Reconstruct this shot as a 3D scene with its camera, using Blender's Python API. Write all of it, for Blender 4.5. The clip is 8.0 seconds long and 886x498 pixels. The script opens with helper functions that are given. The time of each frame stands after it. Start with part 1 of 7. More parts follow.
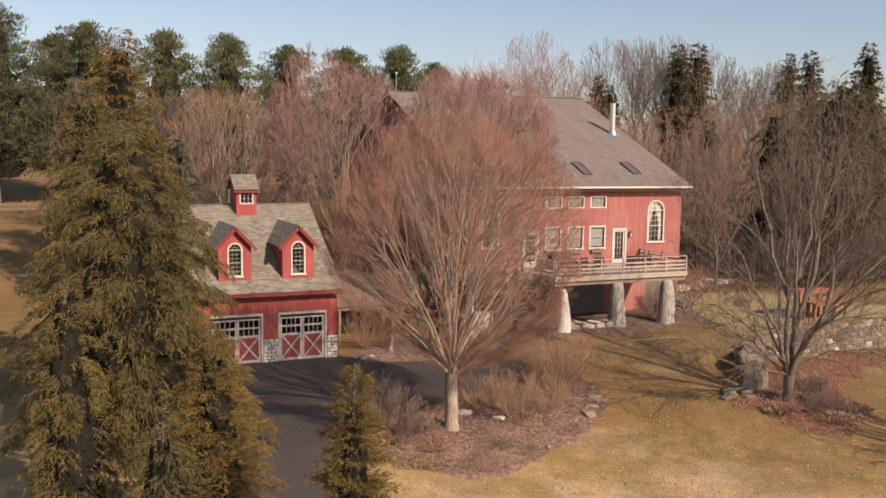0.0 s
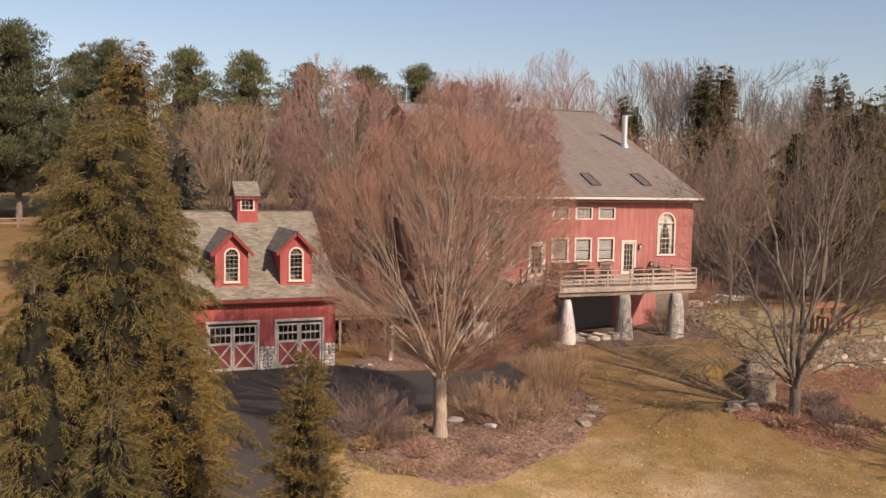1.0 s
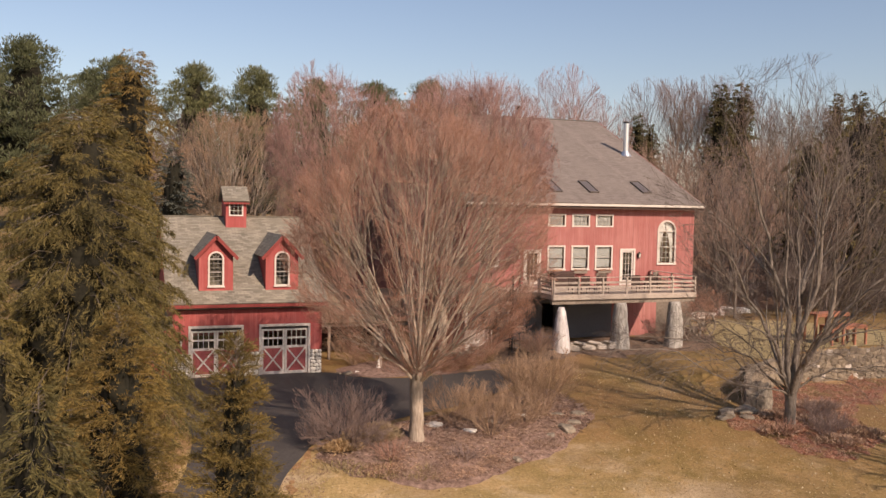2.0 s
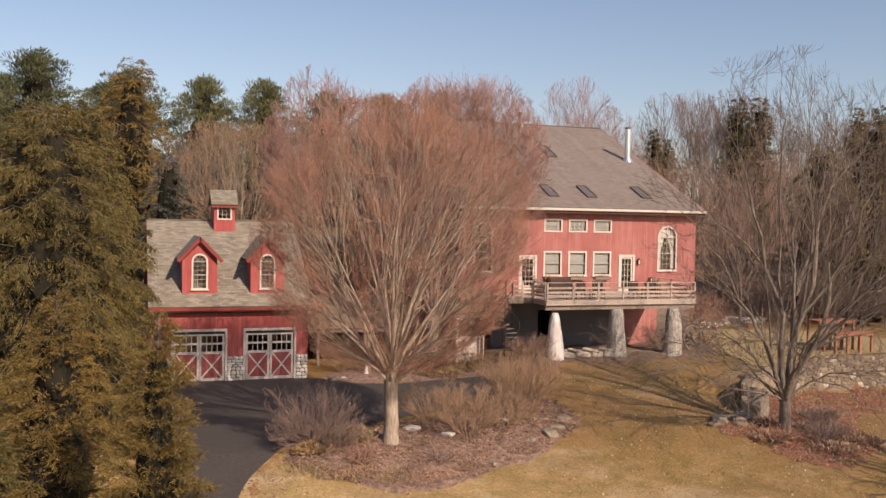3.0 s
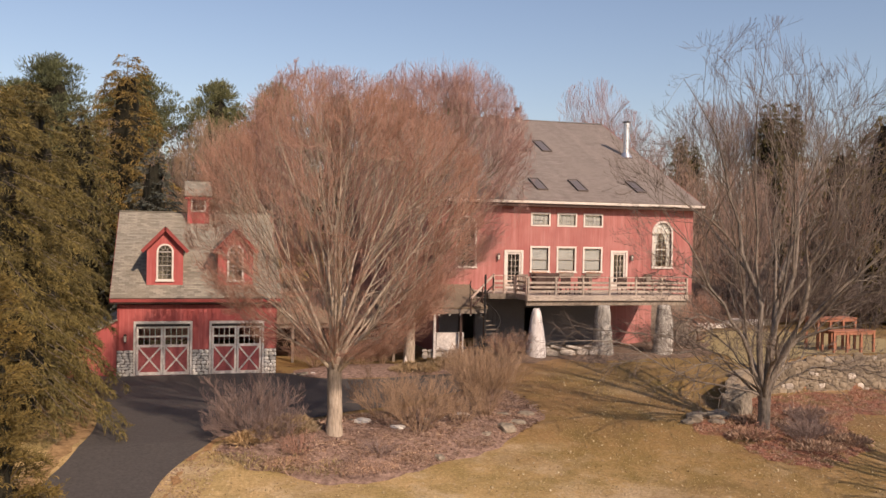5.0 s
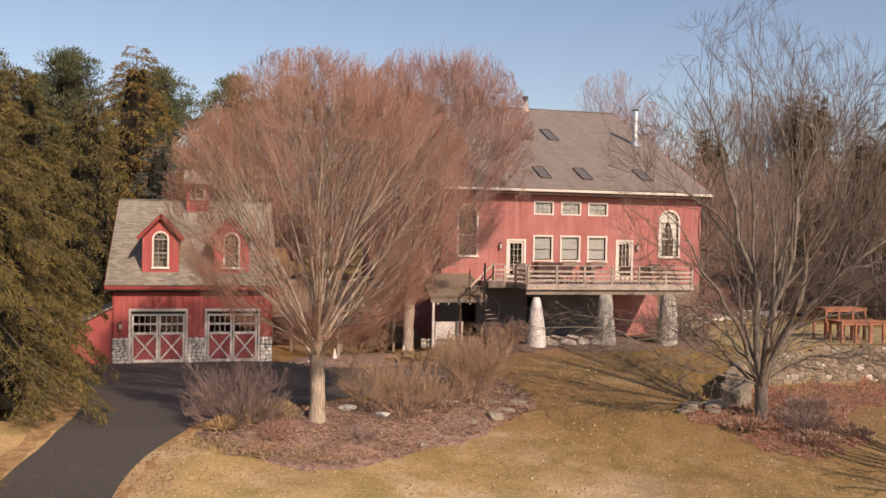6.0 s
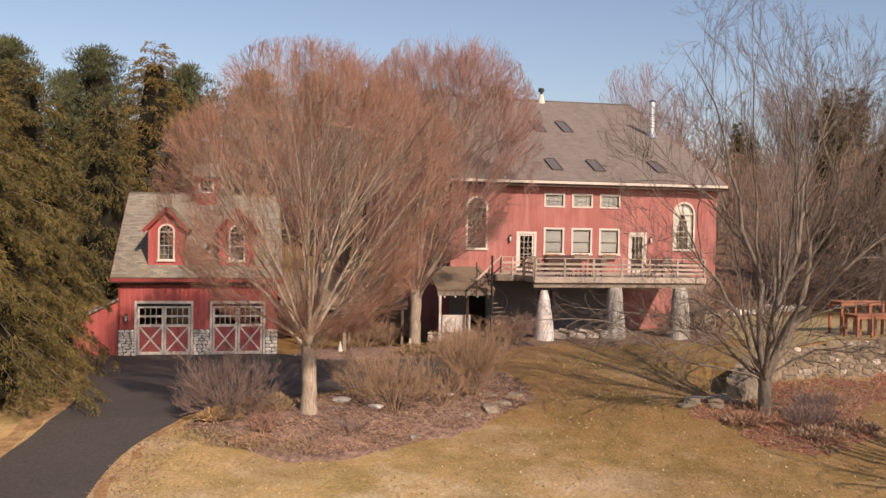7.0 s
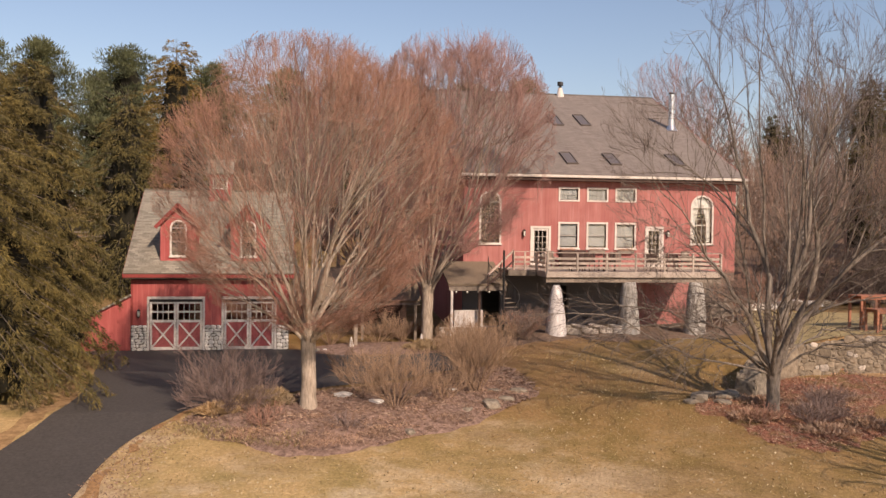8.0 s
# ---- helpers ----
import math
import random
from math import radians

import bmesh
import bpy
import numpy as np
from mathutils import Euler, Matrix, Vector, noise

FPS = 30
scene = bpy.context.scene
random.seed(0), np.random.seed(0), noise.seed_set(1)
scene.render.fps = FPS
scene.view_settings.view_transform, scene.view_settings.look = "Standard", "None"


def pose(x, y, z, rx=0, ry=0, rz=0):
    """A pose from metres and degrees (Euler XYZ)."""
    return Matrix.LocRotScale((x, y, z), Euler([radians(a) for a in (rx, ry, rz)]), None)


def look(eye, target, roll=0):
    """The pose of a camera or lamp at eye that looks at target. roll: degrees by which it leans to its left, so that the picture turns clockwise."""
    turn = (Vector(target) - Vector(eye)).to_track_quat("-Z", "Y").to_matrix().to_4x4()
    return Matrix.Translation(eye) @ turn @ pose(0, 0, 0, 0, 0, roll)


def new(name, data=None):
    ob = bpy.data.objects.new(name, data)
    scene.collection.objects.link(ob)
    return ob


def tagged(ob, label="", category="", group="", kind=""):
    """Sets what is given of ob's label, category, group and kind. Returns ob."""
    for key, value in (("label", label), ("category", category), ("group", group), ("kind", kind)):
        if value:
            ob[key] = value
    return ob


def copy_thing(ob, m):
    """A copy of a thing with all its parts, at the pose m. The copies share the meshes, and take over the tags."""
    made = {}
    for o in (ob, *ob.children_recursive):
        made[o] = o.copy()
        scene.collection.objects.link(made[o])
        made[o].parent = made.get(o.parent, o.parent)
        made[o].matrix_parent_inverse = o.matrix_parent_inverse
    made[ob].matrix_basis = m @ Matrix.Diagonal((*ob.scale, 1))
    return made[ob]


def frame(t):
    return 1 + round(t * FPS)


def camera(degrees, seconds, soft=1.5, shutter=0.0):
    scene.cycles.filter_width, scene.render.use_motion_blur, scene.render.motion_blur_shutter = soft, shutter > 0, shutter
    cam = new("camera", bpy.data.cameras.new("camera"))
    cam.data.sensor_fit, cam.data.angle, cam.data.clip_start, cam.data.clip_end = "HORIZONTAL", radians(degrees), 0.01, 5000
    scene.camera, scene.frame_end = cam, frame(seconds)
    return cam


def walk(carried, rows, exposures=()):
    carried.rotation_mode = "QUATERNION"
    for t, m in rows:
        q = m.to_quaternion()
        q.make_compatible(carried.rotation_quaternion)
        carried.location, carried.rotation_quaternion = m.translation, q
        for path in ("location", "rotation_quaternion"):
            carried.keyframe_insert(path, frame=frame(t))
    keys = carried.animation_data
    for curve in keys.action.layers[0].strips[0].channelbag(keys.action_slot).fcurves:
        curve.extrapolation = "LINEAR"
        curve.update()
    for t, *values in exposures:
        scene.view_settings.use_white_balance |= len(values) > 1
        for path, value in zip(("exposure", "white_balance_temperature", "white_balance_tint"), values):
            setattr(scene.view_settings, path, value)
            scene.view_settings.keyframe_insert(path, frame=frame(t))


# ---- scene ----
cam = camera(51.7, 8.0)
PATH = [
    (0, (-10.471, -47.132, 11.1), (-9.669, -45.311, 10.892), 0.7),
    (0.5, (-9.566, -47.214, 10.64), (-8.801, -45.374, 10.461), 0.9),
    (1, (-8.651, -47.139, 10.062), (-7.911, -45.288, 9.91), 1.0),
    (1.5, (-7.667, -47.057, 9.538), (-6.947, -45.196, 9.413), 1.0),
    (3, (-4.564, -46.618, 8.125), (-3.919, -44.726, 8.067), 1.0),
    (3.5, (-3.592, -46.478, 7.815), (-2.958, -44.582, 7.778), 0.9),
    (4, (-2.644, -46.289, 7.527), (-2.021, -44.388, 7.5), 1.0),
    (5.5, (0.093, -45.934, 6.718), (0.617, -44.005, 6.687), 1.1),
    (6, (0.903, -45.878, 6.524), (1.401, -43.941, 6.489), 1.1),
    (6.5, (1.72, -45.846, 6.401), (2.185, -43.901, 6.362), 1.0),
    (7, (2.527, -45.858, 6.338), (2.946, -43.903, 6.294), 1.0),
    (7.5, (3.238, -45.881, 6.287), (3.614, -43.917, 6.238), 0.9),
    (8, (3.898, -45.897, 6.253), (4.236, -43.927, 6.201), 0.7),
]
walk(cam, [(t, look(eye, aim, lean)) for t, eye, aim, lean in PATH],
     exposures=[(0.0, 0.06, 7050, 20), (8.0, 0.06, 7050, 20)])


# ---- world and light ----
SUN_AZ, SUN_EL = -69.0, 34.5          # degrees: from +x towards +y, and above the horizon
sun_way = Vector((math.cos(radians(SUN_EL)) * math.cos(radians(SUN_AZ)),
                  math.cos(radians(SUN_EL)) * math.sin(radians(SUN_AZ)), math.sin(radians(SUN_EL))))
world = bpy.data.worlds.new("sky")
scene.world = world
world.use_nodes = True
wn = world.node_tree.nodes
sky = wn.new("ShaderNodeTexSky")
sky.sky_type = "NISHITA"
sky.sun_disc = False
sky.sun_elevation = radians(SUN_EL)
sky.sun_rotation = radians(90.0 - SUN_AZ)
sky.altitude = 100.0
sky.air_density, sky.dust_density, sky.ozone_density = 1.0, 1.2, 1.5
wn["Background"].inputs["Strength"].default_value = 0.122
world.node_tree.links.new(sky.outputs["Color"], wn["Background"].inputs["Color"])
sun = new("sun", bpy.data.lights.new("sun", "SUN"))
sun.data.energy, sun.data.angle, sun.data.color = 4.9, radians(0.4), (1.0, 0.845, 0.69)
sun.matrix_world = look(sun_way * 80.0, (0, 0, 0))


# ---- materials ----
def material(name, rough=0.8, metal=0.0):
    m = bpy.data.materials.new(name)
    m.use_nodes = True
    p = m.node_tree.nodes["Principled BSDF"]
    p.inputs["Roughness"].default_value = rough
    p.inputs["Metallic"].default_value = metal
    p.inputs["Specular IOR Level"].default_value = 0.3
    return m, m.node_tree.nodes, m.node_tree.links, p


def coords(nodes, links, scale=(1, 1, 1), which="Object"):
    tc, mp = nodes.new("ShaderNodeTexCoord"), nodes.new("ShaderNodeMapping")
    mp.inputs["Scale"].default_value = scale
    links.new(tc.outputs[which], mp.inputs["Vector"])
    return mp.outputs["Vector"]


def world_coords(nodes, links, scale=(1, 1, 1)):
    g, mp = nodes.new("ShaderNodeNewGeometry"), nodes.new("ShaderNodeMapping")
    mp.inputs["Scale"].default_value = scale
    links.new(g.outputs["Position"], mp.inputs["Vector"])
    return mp.outputs["Vector"]


def noise_fac(nodes, links, vec, scale, detail=4.0, rough=0.6):
    n = nodes.new("ShaderNodeTexNoise")
    n.inputs["Scale"].default_value, n.inputs["Detail"].default_value, n.inputs["Roughness"].default_value = scale, detail, rough
    links.new(vec, n.inputs["Vector"])
    return n.outputs["Fac"]


def ramp(nodes, links, fac, stops):
    r = nodes.new("ShaderNodeValToRGB")
    e = r.color_ramp.elements
    while len(e) < len(stops):
        e.new(0.5)
    for el, (pos, col) in zip(e, stops):
        el.position, el.color = pos, (*col, 1.0)
    links.new(fac, r.inputs["Fac"])
    return r.outputs["Color"]


def mix(nodes, links, fac, a, b, blend="MIX"):
    n = nodes.new("ShaderNodeMix")
    n.data_type, n.blend_type = "RGBA", blend
    for sock, v in ((n.inputs[0], fac), (n.inputs[6], a), (n.inputs[7], b)):
        if isinstance(v, (int, float)):
            sock.default_value = v
        elif isinstance(v, tuple):
            sock.default_value = (*v, 1.0)
        else:
            links.new(v, sock)
    return n.outputs[2]


def bump(nodes, links, p, height, strength=0.4, distance=0.02):
    b = nodes.new("ShaderNodeBump")
    b.inputs["Strength"].default_value, b.inputs["Distance"].default_value = strength, distance
    links.new(height, b.inputs["Height"])
    links.new(b.outputs["Normal"], p.inputs["Normal"])


def speckled(name, dark, light, scale=(1, 1, 1), fine=30.0, broad=1.5, rough=0.8, strength=0.3, per_piece=0.0, distance=0.02):
    """Two tones mixed by fine grain and broad stains, with relief; per_piece varies the tone from object to object."""
    m, n, l, p = material(name, rough)
    vec = world_coords(n, l, scale)
    a, b = noise_fac(n, l, vec, fine, 5.0, 0.7), noise_fac(n, l, vec, broad, 3.0, 0.6)
    col = mix(n, l, b, ramp(n, l, a, [(0.3, dark), (0.7, light)]), ramp(n, l, a, [(0.3, tuple(c * 0.72 for c in dark)), (0.75, tuple(c * 0.85 for c in light))]))
    if per_piece:
        info = n.new("ShaderNodeObjectInfo")
        k = ramp(n, l, info.outputs["Random"], [(0.0, (1 - per_piece,) * 3), (1.0, (1 + per_piece,) * 3)])
        col = mix(n, l, 1.0, col, k, "MULTIPLY")
    l.new(col, p.inputs["Base Color"])
    bump(n, l, p, a, strength, distance)
    return m


def painted_boards(name, base, faded, board=0.25, rough=0.75):
    """Painted vertical boards: streaks that run down, faded patches, a groove at every board."""
    m, n, l, p = material(name, rough)
    streak = noise_fac(n, l, world_coords(n, l, (9.0, 9.0, 0.35)), 1.0, 4.0, 0.65)
    patch = noise_fac(n, l, world_coords(n, l, (0.45, 0.45, 0.5)), 1.0, 4.0, 0.6)
    grain = noise_fac(n, l, world_coords(n, l, (60.0, 60.0, 2.0)), 1.0, 3.0, 0.6)
    col = mix(n, l, ramp(n, l, patch, [(0.35, (0, 0, 0)), (0.7, (1, 1, 1))]), base, faded)
    col = mix(n, l, ramp(n, l, streak, [(0.42, (0, 0, 0)), (0.8, (0.55, 0.55, 0.55))]), col, tuple(c * 0.6 for c in base))
    run = noise_fac(n, l, world_coords(n, l, (5.0, 5.0, 0.22)), 1.0, 5.0, 0.75)
    col = mix(n, l, ramp(n, l, run, [(0.5, (0, 0, 0)), (0.78, (0.6, 0.6, 0.6))]), col, tuple(min(1.0, c * 1.15 + 0.07) for c in faded))
    w = n.new("ShaderNodeTexWave")
    w.wave_type, w.bands_direction, w.wave_profile = "BANDS", "X", "SAW"
    w.inputs["Scale"].default_value = 0.314159 / board
    l.new(world_coords(n, l, (1, 1, 1)), w.inputs["Vector"])
    groove = ramp(n, l, w.outputs["Fac"], [(0.0, (0.0, 0.0, 0.0)), (0.08, (1.0, 1.0, 1.0))])
    l.new(col, p.inputs["Base Color"])
    h = mix(n, l, 0.25, groove, grain)
    bump(n, l, p, h, 0.5, 0.012)
    return m


def foliage(name, tones, rough=0.75, through_light=0.15):
    """Needles and leaves: the tone varies from blade to blade and from plant to plant."""
    m, n, l, p = material(name, rough)
    g, info = n.new("ShaderNodeNewGeometry"), n.new("ShaderNodeObjectInfo")
    step = 1.0 / (len(tones) - 1)
    col = ramp(n, l, g.outputs["Random Per Island"], [(i * step, t) for i, t in enumerate(tones)])
    broad = noise_fac(n, l, world_coords(n, l), 0.55, 3.0, 0.6)
    col = mix(n, l, 1.0, col, ramp(n, l, broad, [(0.3, (0.7, 0.72, 0.75)), (0.7, (1.25, 1.18, 1.0))]), "MULTIPLY")
    k = ramp(n, l, info.outputs["Random"], [(0.0, (0.85, 0.88, 0.9)), (1.0, (1.15, 1.1, 1.05))])
    col = mix(n, l, 1.0, col, k, "MULTIPLY")
    l.new(col, p.inputs["Base Color"])
    tr, mx = n.new("ShaderNodeBsdfTranslucent"), n.new("ShaderNodeMixShader")
    l.new(col, tr.inputs["Color"])
    mx.inputs["Fac"].default_value = through_light
    l.new(p.outputs["BSDF"], mx.inputs[1])
    l.new(tr.outputs["BSDF"], mx.inputs[2])
    l.new(mx.outputs["Shader"], n["Material Output"].inputs["Surface"])
    return m


def bark_material(name, dark, light, twig=None):
    m, n, l, p = material(name, 0.85)
    vec = coords(n, l, (14.0, 14.0, 2.5))
    a = noise_fac(n, l, vec, 1.0, 5.0, 0.65)
    col = ramp(n, l, a, [(0.35, dark), (0.68, light)])
    g = n.new("ShaderNodeNewGeometry")
    col = mix(n, l, 1.0, col, ramp(n, l, g.outputs["Random Per Island"], [(0.0, (0.75, 0.75, 0.75)), (1.0, (1.2, 1.2, 1.2))]), "MULTIPLY")
    l.new(col, p.inputs["Base Color"])
    bump(n, l, p, a, 0.6, 0.03)
    return m


def shingle_roof(name, dark, light, warm):
    m, n, l, p = material(name, 0.9)
    br = n.new("ShaderNodeTexBrick")
    br.inputs["Scale"].default_value = 1.0
    br.inputs["Brick Width"].default_value, br.inputs["Row Height"].default_value = 0.32, 0.145
    br.inputs["Mortar Size"].default_value, br.inputs["Bias"].default_value = 0.006, 0.0
    br.inputs["Color1"].default_value, br.inputs["Color2"].default_value = (*dark, 1), (*light, 1)
    br.inputs["Mortar"].default_value = (*[c * 0.55 for c in dark], 1)
    l.new(coords(n, l, (1, 1, 1), "UV"), br.inputs["Vector"])
    vec = world_coords(n, l)
    blot = noise_fac(n, l, vec, 0.35, 4.0, 0.6)
    grit = noise_fac(n, l, vec, 40.0, 3.0, 0.7)
    col = mix(n, l, ramp(n, l, blot, [(0.35, (0, 0, 0)), (0.7, (0.6, 0.6, 0.6))]), br.outputs["Color"], warm)
    streak = noise_fac(n, l, world_coords(n, l, (1.6, 0.12, 0.12)), 1.0, 4.0, 0.6)
    col = mix(n, l, 1.0, col, ramp(n, l, streak, [(0.3, (0.88, 0.88, 0.88)), (0.65, (1.05, 1.05, 1.05))]), "MULTIPLY")
    col = mix(n, l, 1.0, col, ramp(n, l, grit, [(0.3, (0.8, 0.8, 0.8)), (0.7, (1.15, 1.15, 1.15))]), "MULTIPLY")
    l.new(col, p.inputs["Base Color"])
    bump(n, l, p, br.outputs["Fac"], -0.4, 0.01)
    return m


def glass_material():
    m, n, l, p = material("window_glass", 0.03)
    tr, gl, fr, mx = n.new("ShaderNodeBsdfTransparent"), n.new("ShaderNodeBsdfGlossy"), n.new("ShaderNodeFresnel"), n.new("ShaderNodeMixShader")
    tr.inputs["Color"].default_value = (0.9, 0.92, 0.92, 1)
    gl.inputs["Roughness"].default_value = 0.03
    fr.inputs["IOR"].default_value = 1.5
    wob = n.new("ShaderNodeBump")
    wob.inputs["Strength"].default_value, wob.inputs["Distance"].default_value = 0.08, 0.02
    l.new(noise_fac(n, l, world_coords(n, l), 2.2, 1.0), wob.inputs["Height"])
    l.new(wob.outputs["Normal"], gl.inputs["Normal"])
    l.new(fr.outputs["Fac"], mx.inputs["Fac"])
    l.new(tr.outputs["BSDF"], mx.inputs[1])
    l.new(gl.outputs["BSDF"], mx.inputs[2])
    l.new(mx.outputs["Shader"], n["Material Output"].inputs["Surface"])
    return m


def ground_material():
    """Winter lawn: straw, olive and bare brown patches, leaf specks; the far fields share it."""
    m, n, l, p = material("winter_lawn", 0.95)
    vec = world_coords(n, l)
    big, mid = noise_fac(n, l, vec, 0.09, 4.0, 0.55), noise_fac(n, l, vec, 0.55, 5.0, 0.65)
    fine, dots = noise_fac(n, l, vec, 9.0, 5.0, 0.75), noise_fac(n, l, vec, 3.2, 4.0, 0.7)
    straw = ramp(n, l, fine, [(0.25, (0.19, 0.12, 0.045)), (0.55, (0.33, 0.215, 0.086)), (0.8, (0.47, 0.33, 0.157))])
    olive = ramp(n, l, fine, [(0.25, (0.12, 0.09, 0.028)), (0.6, (0.22, 0.165, 0.054)), (0.85, (0.32, 0.235, 0.092))])
    bare = ramp(n, l, fine, [(0.25, (0.24, 0.13, 0.059)), (0.7, (0.42, 0.26, 0.130))])
    col = mix(n, l, ramp(n, l, mid, [(0.38, (0, 0, 0)), (0.72, (1, 1, 1))]), straw, olive)
    col = mix(n, l, ramp(n, l, big, [(0.52, (0, 0, 0)), (0.66, (0.75, 0.75, 0.75))]), col, bare)
    col = mix(n, l, ramp(n, l, dots, [(0.62, (0, 0, 0)), (0.72, (0.6, 0.6, 0.6))]), col, (0.36, 0.27, 0.162))
    pale, dark = noise_fac(n, l, world_coords(n, l, (0.30, 0.42, 0.3)), 1.0, 5.0, 0.7), noise_fac(n, l, world_coords(n, l, (0.2, 0.33, 0.2)), 1.0, 4.0, 0.6)
    col = mix(n, l, ramp(n, l, pale, [(0.52, (0, 0, 0)), (0.66, (0.5, 0.5, 0.5))]), col, ramp(n, l, fine, [(0.3, (0.30, 0.225, 0.130)), (0.75, (0.56, 0.45, 0.292))]))
    col = mix(n, l, ramp(n, l, dark, [(0.5, (0, 0, 0)), (0.66, (0.5, 0.5, 0.5))]), col, ramp(n, l, fine, [(0.3, (0.14, 0.085, 0.038)), (0.75, (0.28, 0.185, 0.086))]))
    l.new(col, p.inputs["Base Color"])
    # browner, thinner turf up by the house and under the trees, with twig shade painted in; paler straw down the slope
    sep, add = n.new("ShaderNodeSeparateXYZ"), n.new("ShaderNodeMath")
    l.new(vec, sep.inputs[0])
    add.operation = "MULTIPLY_ADD"
    l.new(mid, add.inputs[0])
    add.inputs[1].default_value = 14.0
    slant = n.new("ShaderNodeMath")
    slant.operation = "MULTIPLY_ADD"
    l.new(sep.outputs["X"], slant.inputs[0])
    slant.inputs[1].default_value = 0.6
    l.new(sep.outputs["Y"], slant.inputs[2])
    l.new(slant.outputs[0], add.inputs[2])
    rng_ = n.new("ShaderNodeMapRange")
    rng_.inputs["From Min"].default_value, rng_.inputs["From Max"].default_value = -11.0, 0.0
    l.new(add.outputs[0], rng_.inputs["Value"])
    # the second multiplier also paints in some of the trees' shade
    col = mix(n, l, rng_.outputs[0], mix(n, l, 1.0, col, (1.50, 1.60, 1.90), "MULTIPLY"), mix(n, l, 1.0, col, (0.84, 0.80, 0.76), "MULTIPLY"))
    l.new(col, p.inputs["Base Color"])
    bump(n, l, p, fine, 0.8, 0.06)
    return m


M_LAWN = ground_material()
M_ASPHALT = speckled("asphalt", (0.056, 0.050, 0.046), (0.098, 0.088, 0.080), fine=9.0, broad=0.3, rough=0.7, strength=0.15)
M_MULCH = speckled("mulch_bed", (0.095, 0.054, 0.042), (0.42, 0.285, 0.22), fine=5.0, broad=0.6, rough=0.95, strength=0.9, distance=0.07)
M_TERRACE = speckled("pale_terrace_grass", (0.24, 0.185, 0.085), (0.48, 0.385, 0.20), fine=4.0, broad=0.4, rough=0.95, strength=0.7, distance=0.05)
M_WOODFLOOR = speckled("woodland_leaves", (0.12, 0.07, 0.045), (0.33, 0.20, 0.125), fine=1.6, broad=0.15, rough=0.95, strength=0.8, distance=0.1)
M_EARTH = speckled("bare_brown_earth", (0.10, 0.066, 0.048), (0.27, 0.185, 0.13), fine=4.0, broad=0.6, rough=0.95, strength=0.9, distance=0.06)


def leaf_bed_material():
    """Drifts of red-brown leaves between patches of dead grass and earth."""
    m, n, l, p = material("fallen_leaves", 0.95)
    vec = world_coords(n, l)
    fine, mid, big = noise_fac(n, l, vec, 6.0, 5.0, 0.75), noise_fac(n, l, vec, 1.3, 4.0, 0.65), noise_fac(n, l, vec, 0.45, 3.0, 0.6)
    leaf = ramp(n, l, fine, [(0.28, (0.085, 0.038, 0.027)), (0.5, (0.23, 0.095, 0.06)), (0.75, (0.46, 0.235, 0.165))])
    turf = ramp(n, l, fine, [(0.28, (0.095, 0.062, 0.027)), (0.55, (0.19, 0.125, 0.055)), (0.8, (0.34, 0.24, 0.12))])
    col = mix(n, l, ramp(n, l, mid, [(0.45, (0, 0, 0)), (0.58, (1, 1, 1))]), leaf, turf)
    col = mix(n, l, ramp(n, l, big, [(0.5, (0, 0, 0)), (0.64, (0.8, 0.8, 0.8))]), col, leaf)
    l.new(col, p.inputs["Base Color"])
    bump(n, l, p, fine, 0.9, 0.06)
    return m


M_LEAVES = leaf_bed_material()
M_EDGE = speckled("dry_grass_edge", (0.20, 0.115, 0.05), (0.46, 0.30, 0.15), fine=3.5, broad=0.7, rough=0.95, strength=0.8, distance=0.05)
M_RUST_EDGE = speckled("rusty_leaf_edge", (0.21, 0.115, 0.05), (0.46, 0.275, 0.13), fine=7.0, broad=0.9, rough=0.95, strength=0.8, distance=0.05)
M_RED_HOUSE = painted_boards("faded_red_paint", (0.34, 0.118, 0.104), (0.42, 0.178, 0.157), 0.28)
M_RED_GARAGE = painted_boards("barn_red_paint", (0.34, 0.072, 0.066), (0.43, 0.112, 0.10), 0.24)
M_RED_TRIM = speckled("red_trim_paint", (0.22, 0.04, 0.036), (0.32, 0.066, 0.056), fine=12.0, broad=1.0, rough=0.7, strength=0.15)
M_RED_DOOR = speckled("door_red_paint", (0.29, 0.06, 0.062), (0.42, 0.12, 0.115), fine=10.0, broad=1.2, rough=0.7, strength=0.15)
M_WHITE = speckled("cream_white_paint", (0.58, 0.52, 0.46), (0.76, 0.70, 0.63), fine=14.0, broad=1.6, rough=0.6, strength=0.12)
M_WORN_WHITE = speckled("worn_white_paint", (0.50, 0.44, 0.39), (0.80, 0.75, 0.69), fine=6.0, broad=1.6, rough=0.7, strength=0.2)
M_ROOF_GARAGE = shingle_roof("weathered_shingles", (0.15, 0.137, 0.110), (0.32, 0.293, 0.236), (0.255, 0.222, 0.165))
M_ROOF_HOUSE = shingle_roof("brown_grey_shingles", (0.17, 0.142, 0.125), (0.245, 0.208, 0.182), (0.21, 0.18, 0.155))
M_STONE = speckled("pale_fieldstone", (0.60, 0.56, 0.49), (0.90, 0.86, 0.79), fine=7.0, broad=2.0, rough=0.9, strength=0.35, per_piece=0.26)
M_DARK_MORTAR = speckled("dark_mortar", (0.10, 0.088, 0.07), (0.24, 0.205, 0.165), fine=14.0, broad=2.0, rough=0.95)
M_WALLSTONE = speckled("grey_brown_fieldstone", (0.12, 0.094, 0.066), (0.33, 0.27, 0.195), fine=4.0, broad=1.2, rough=0.95, strength=0.9, per_piece=0.3)
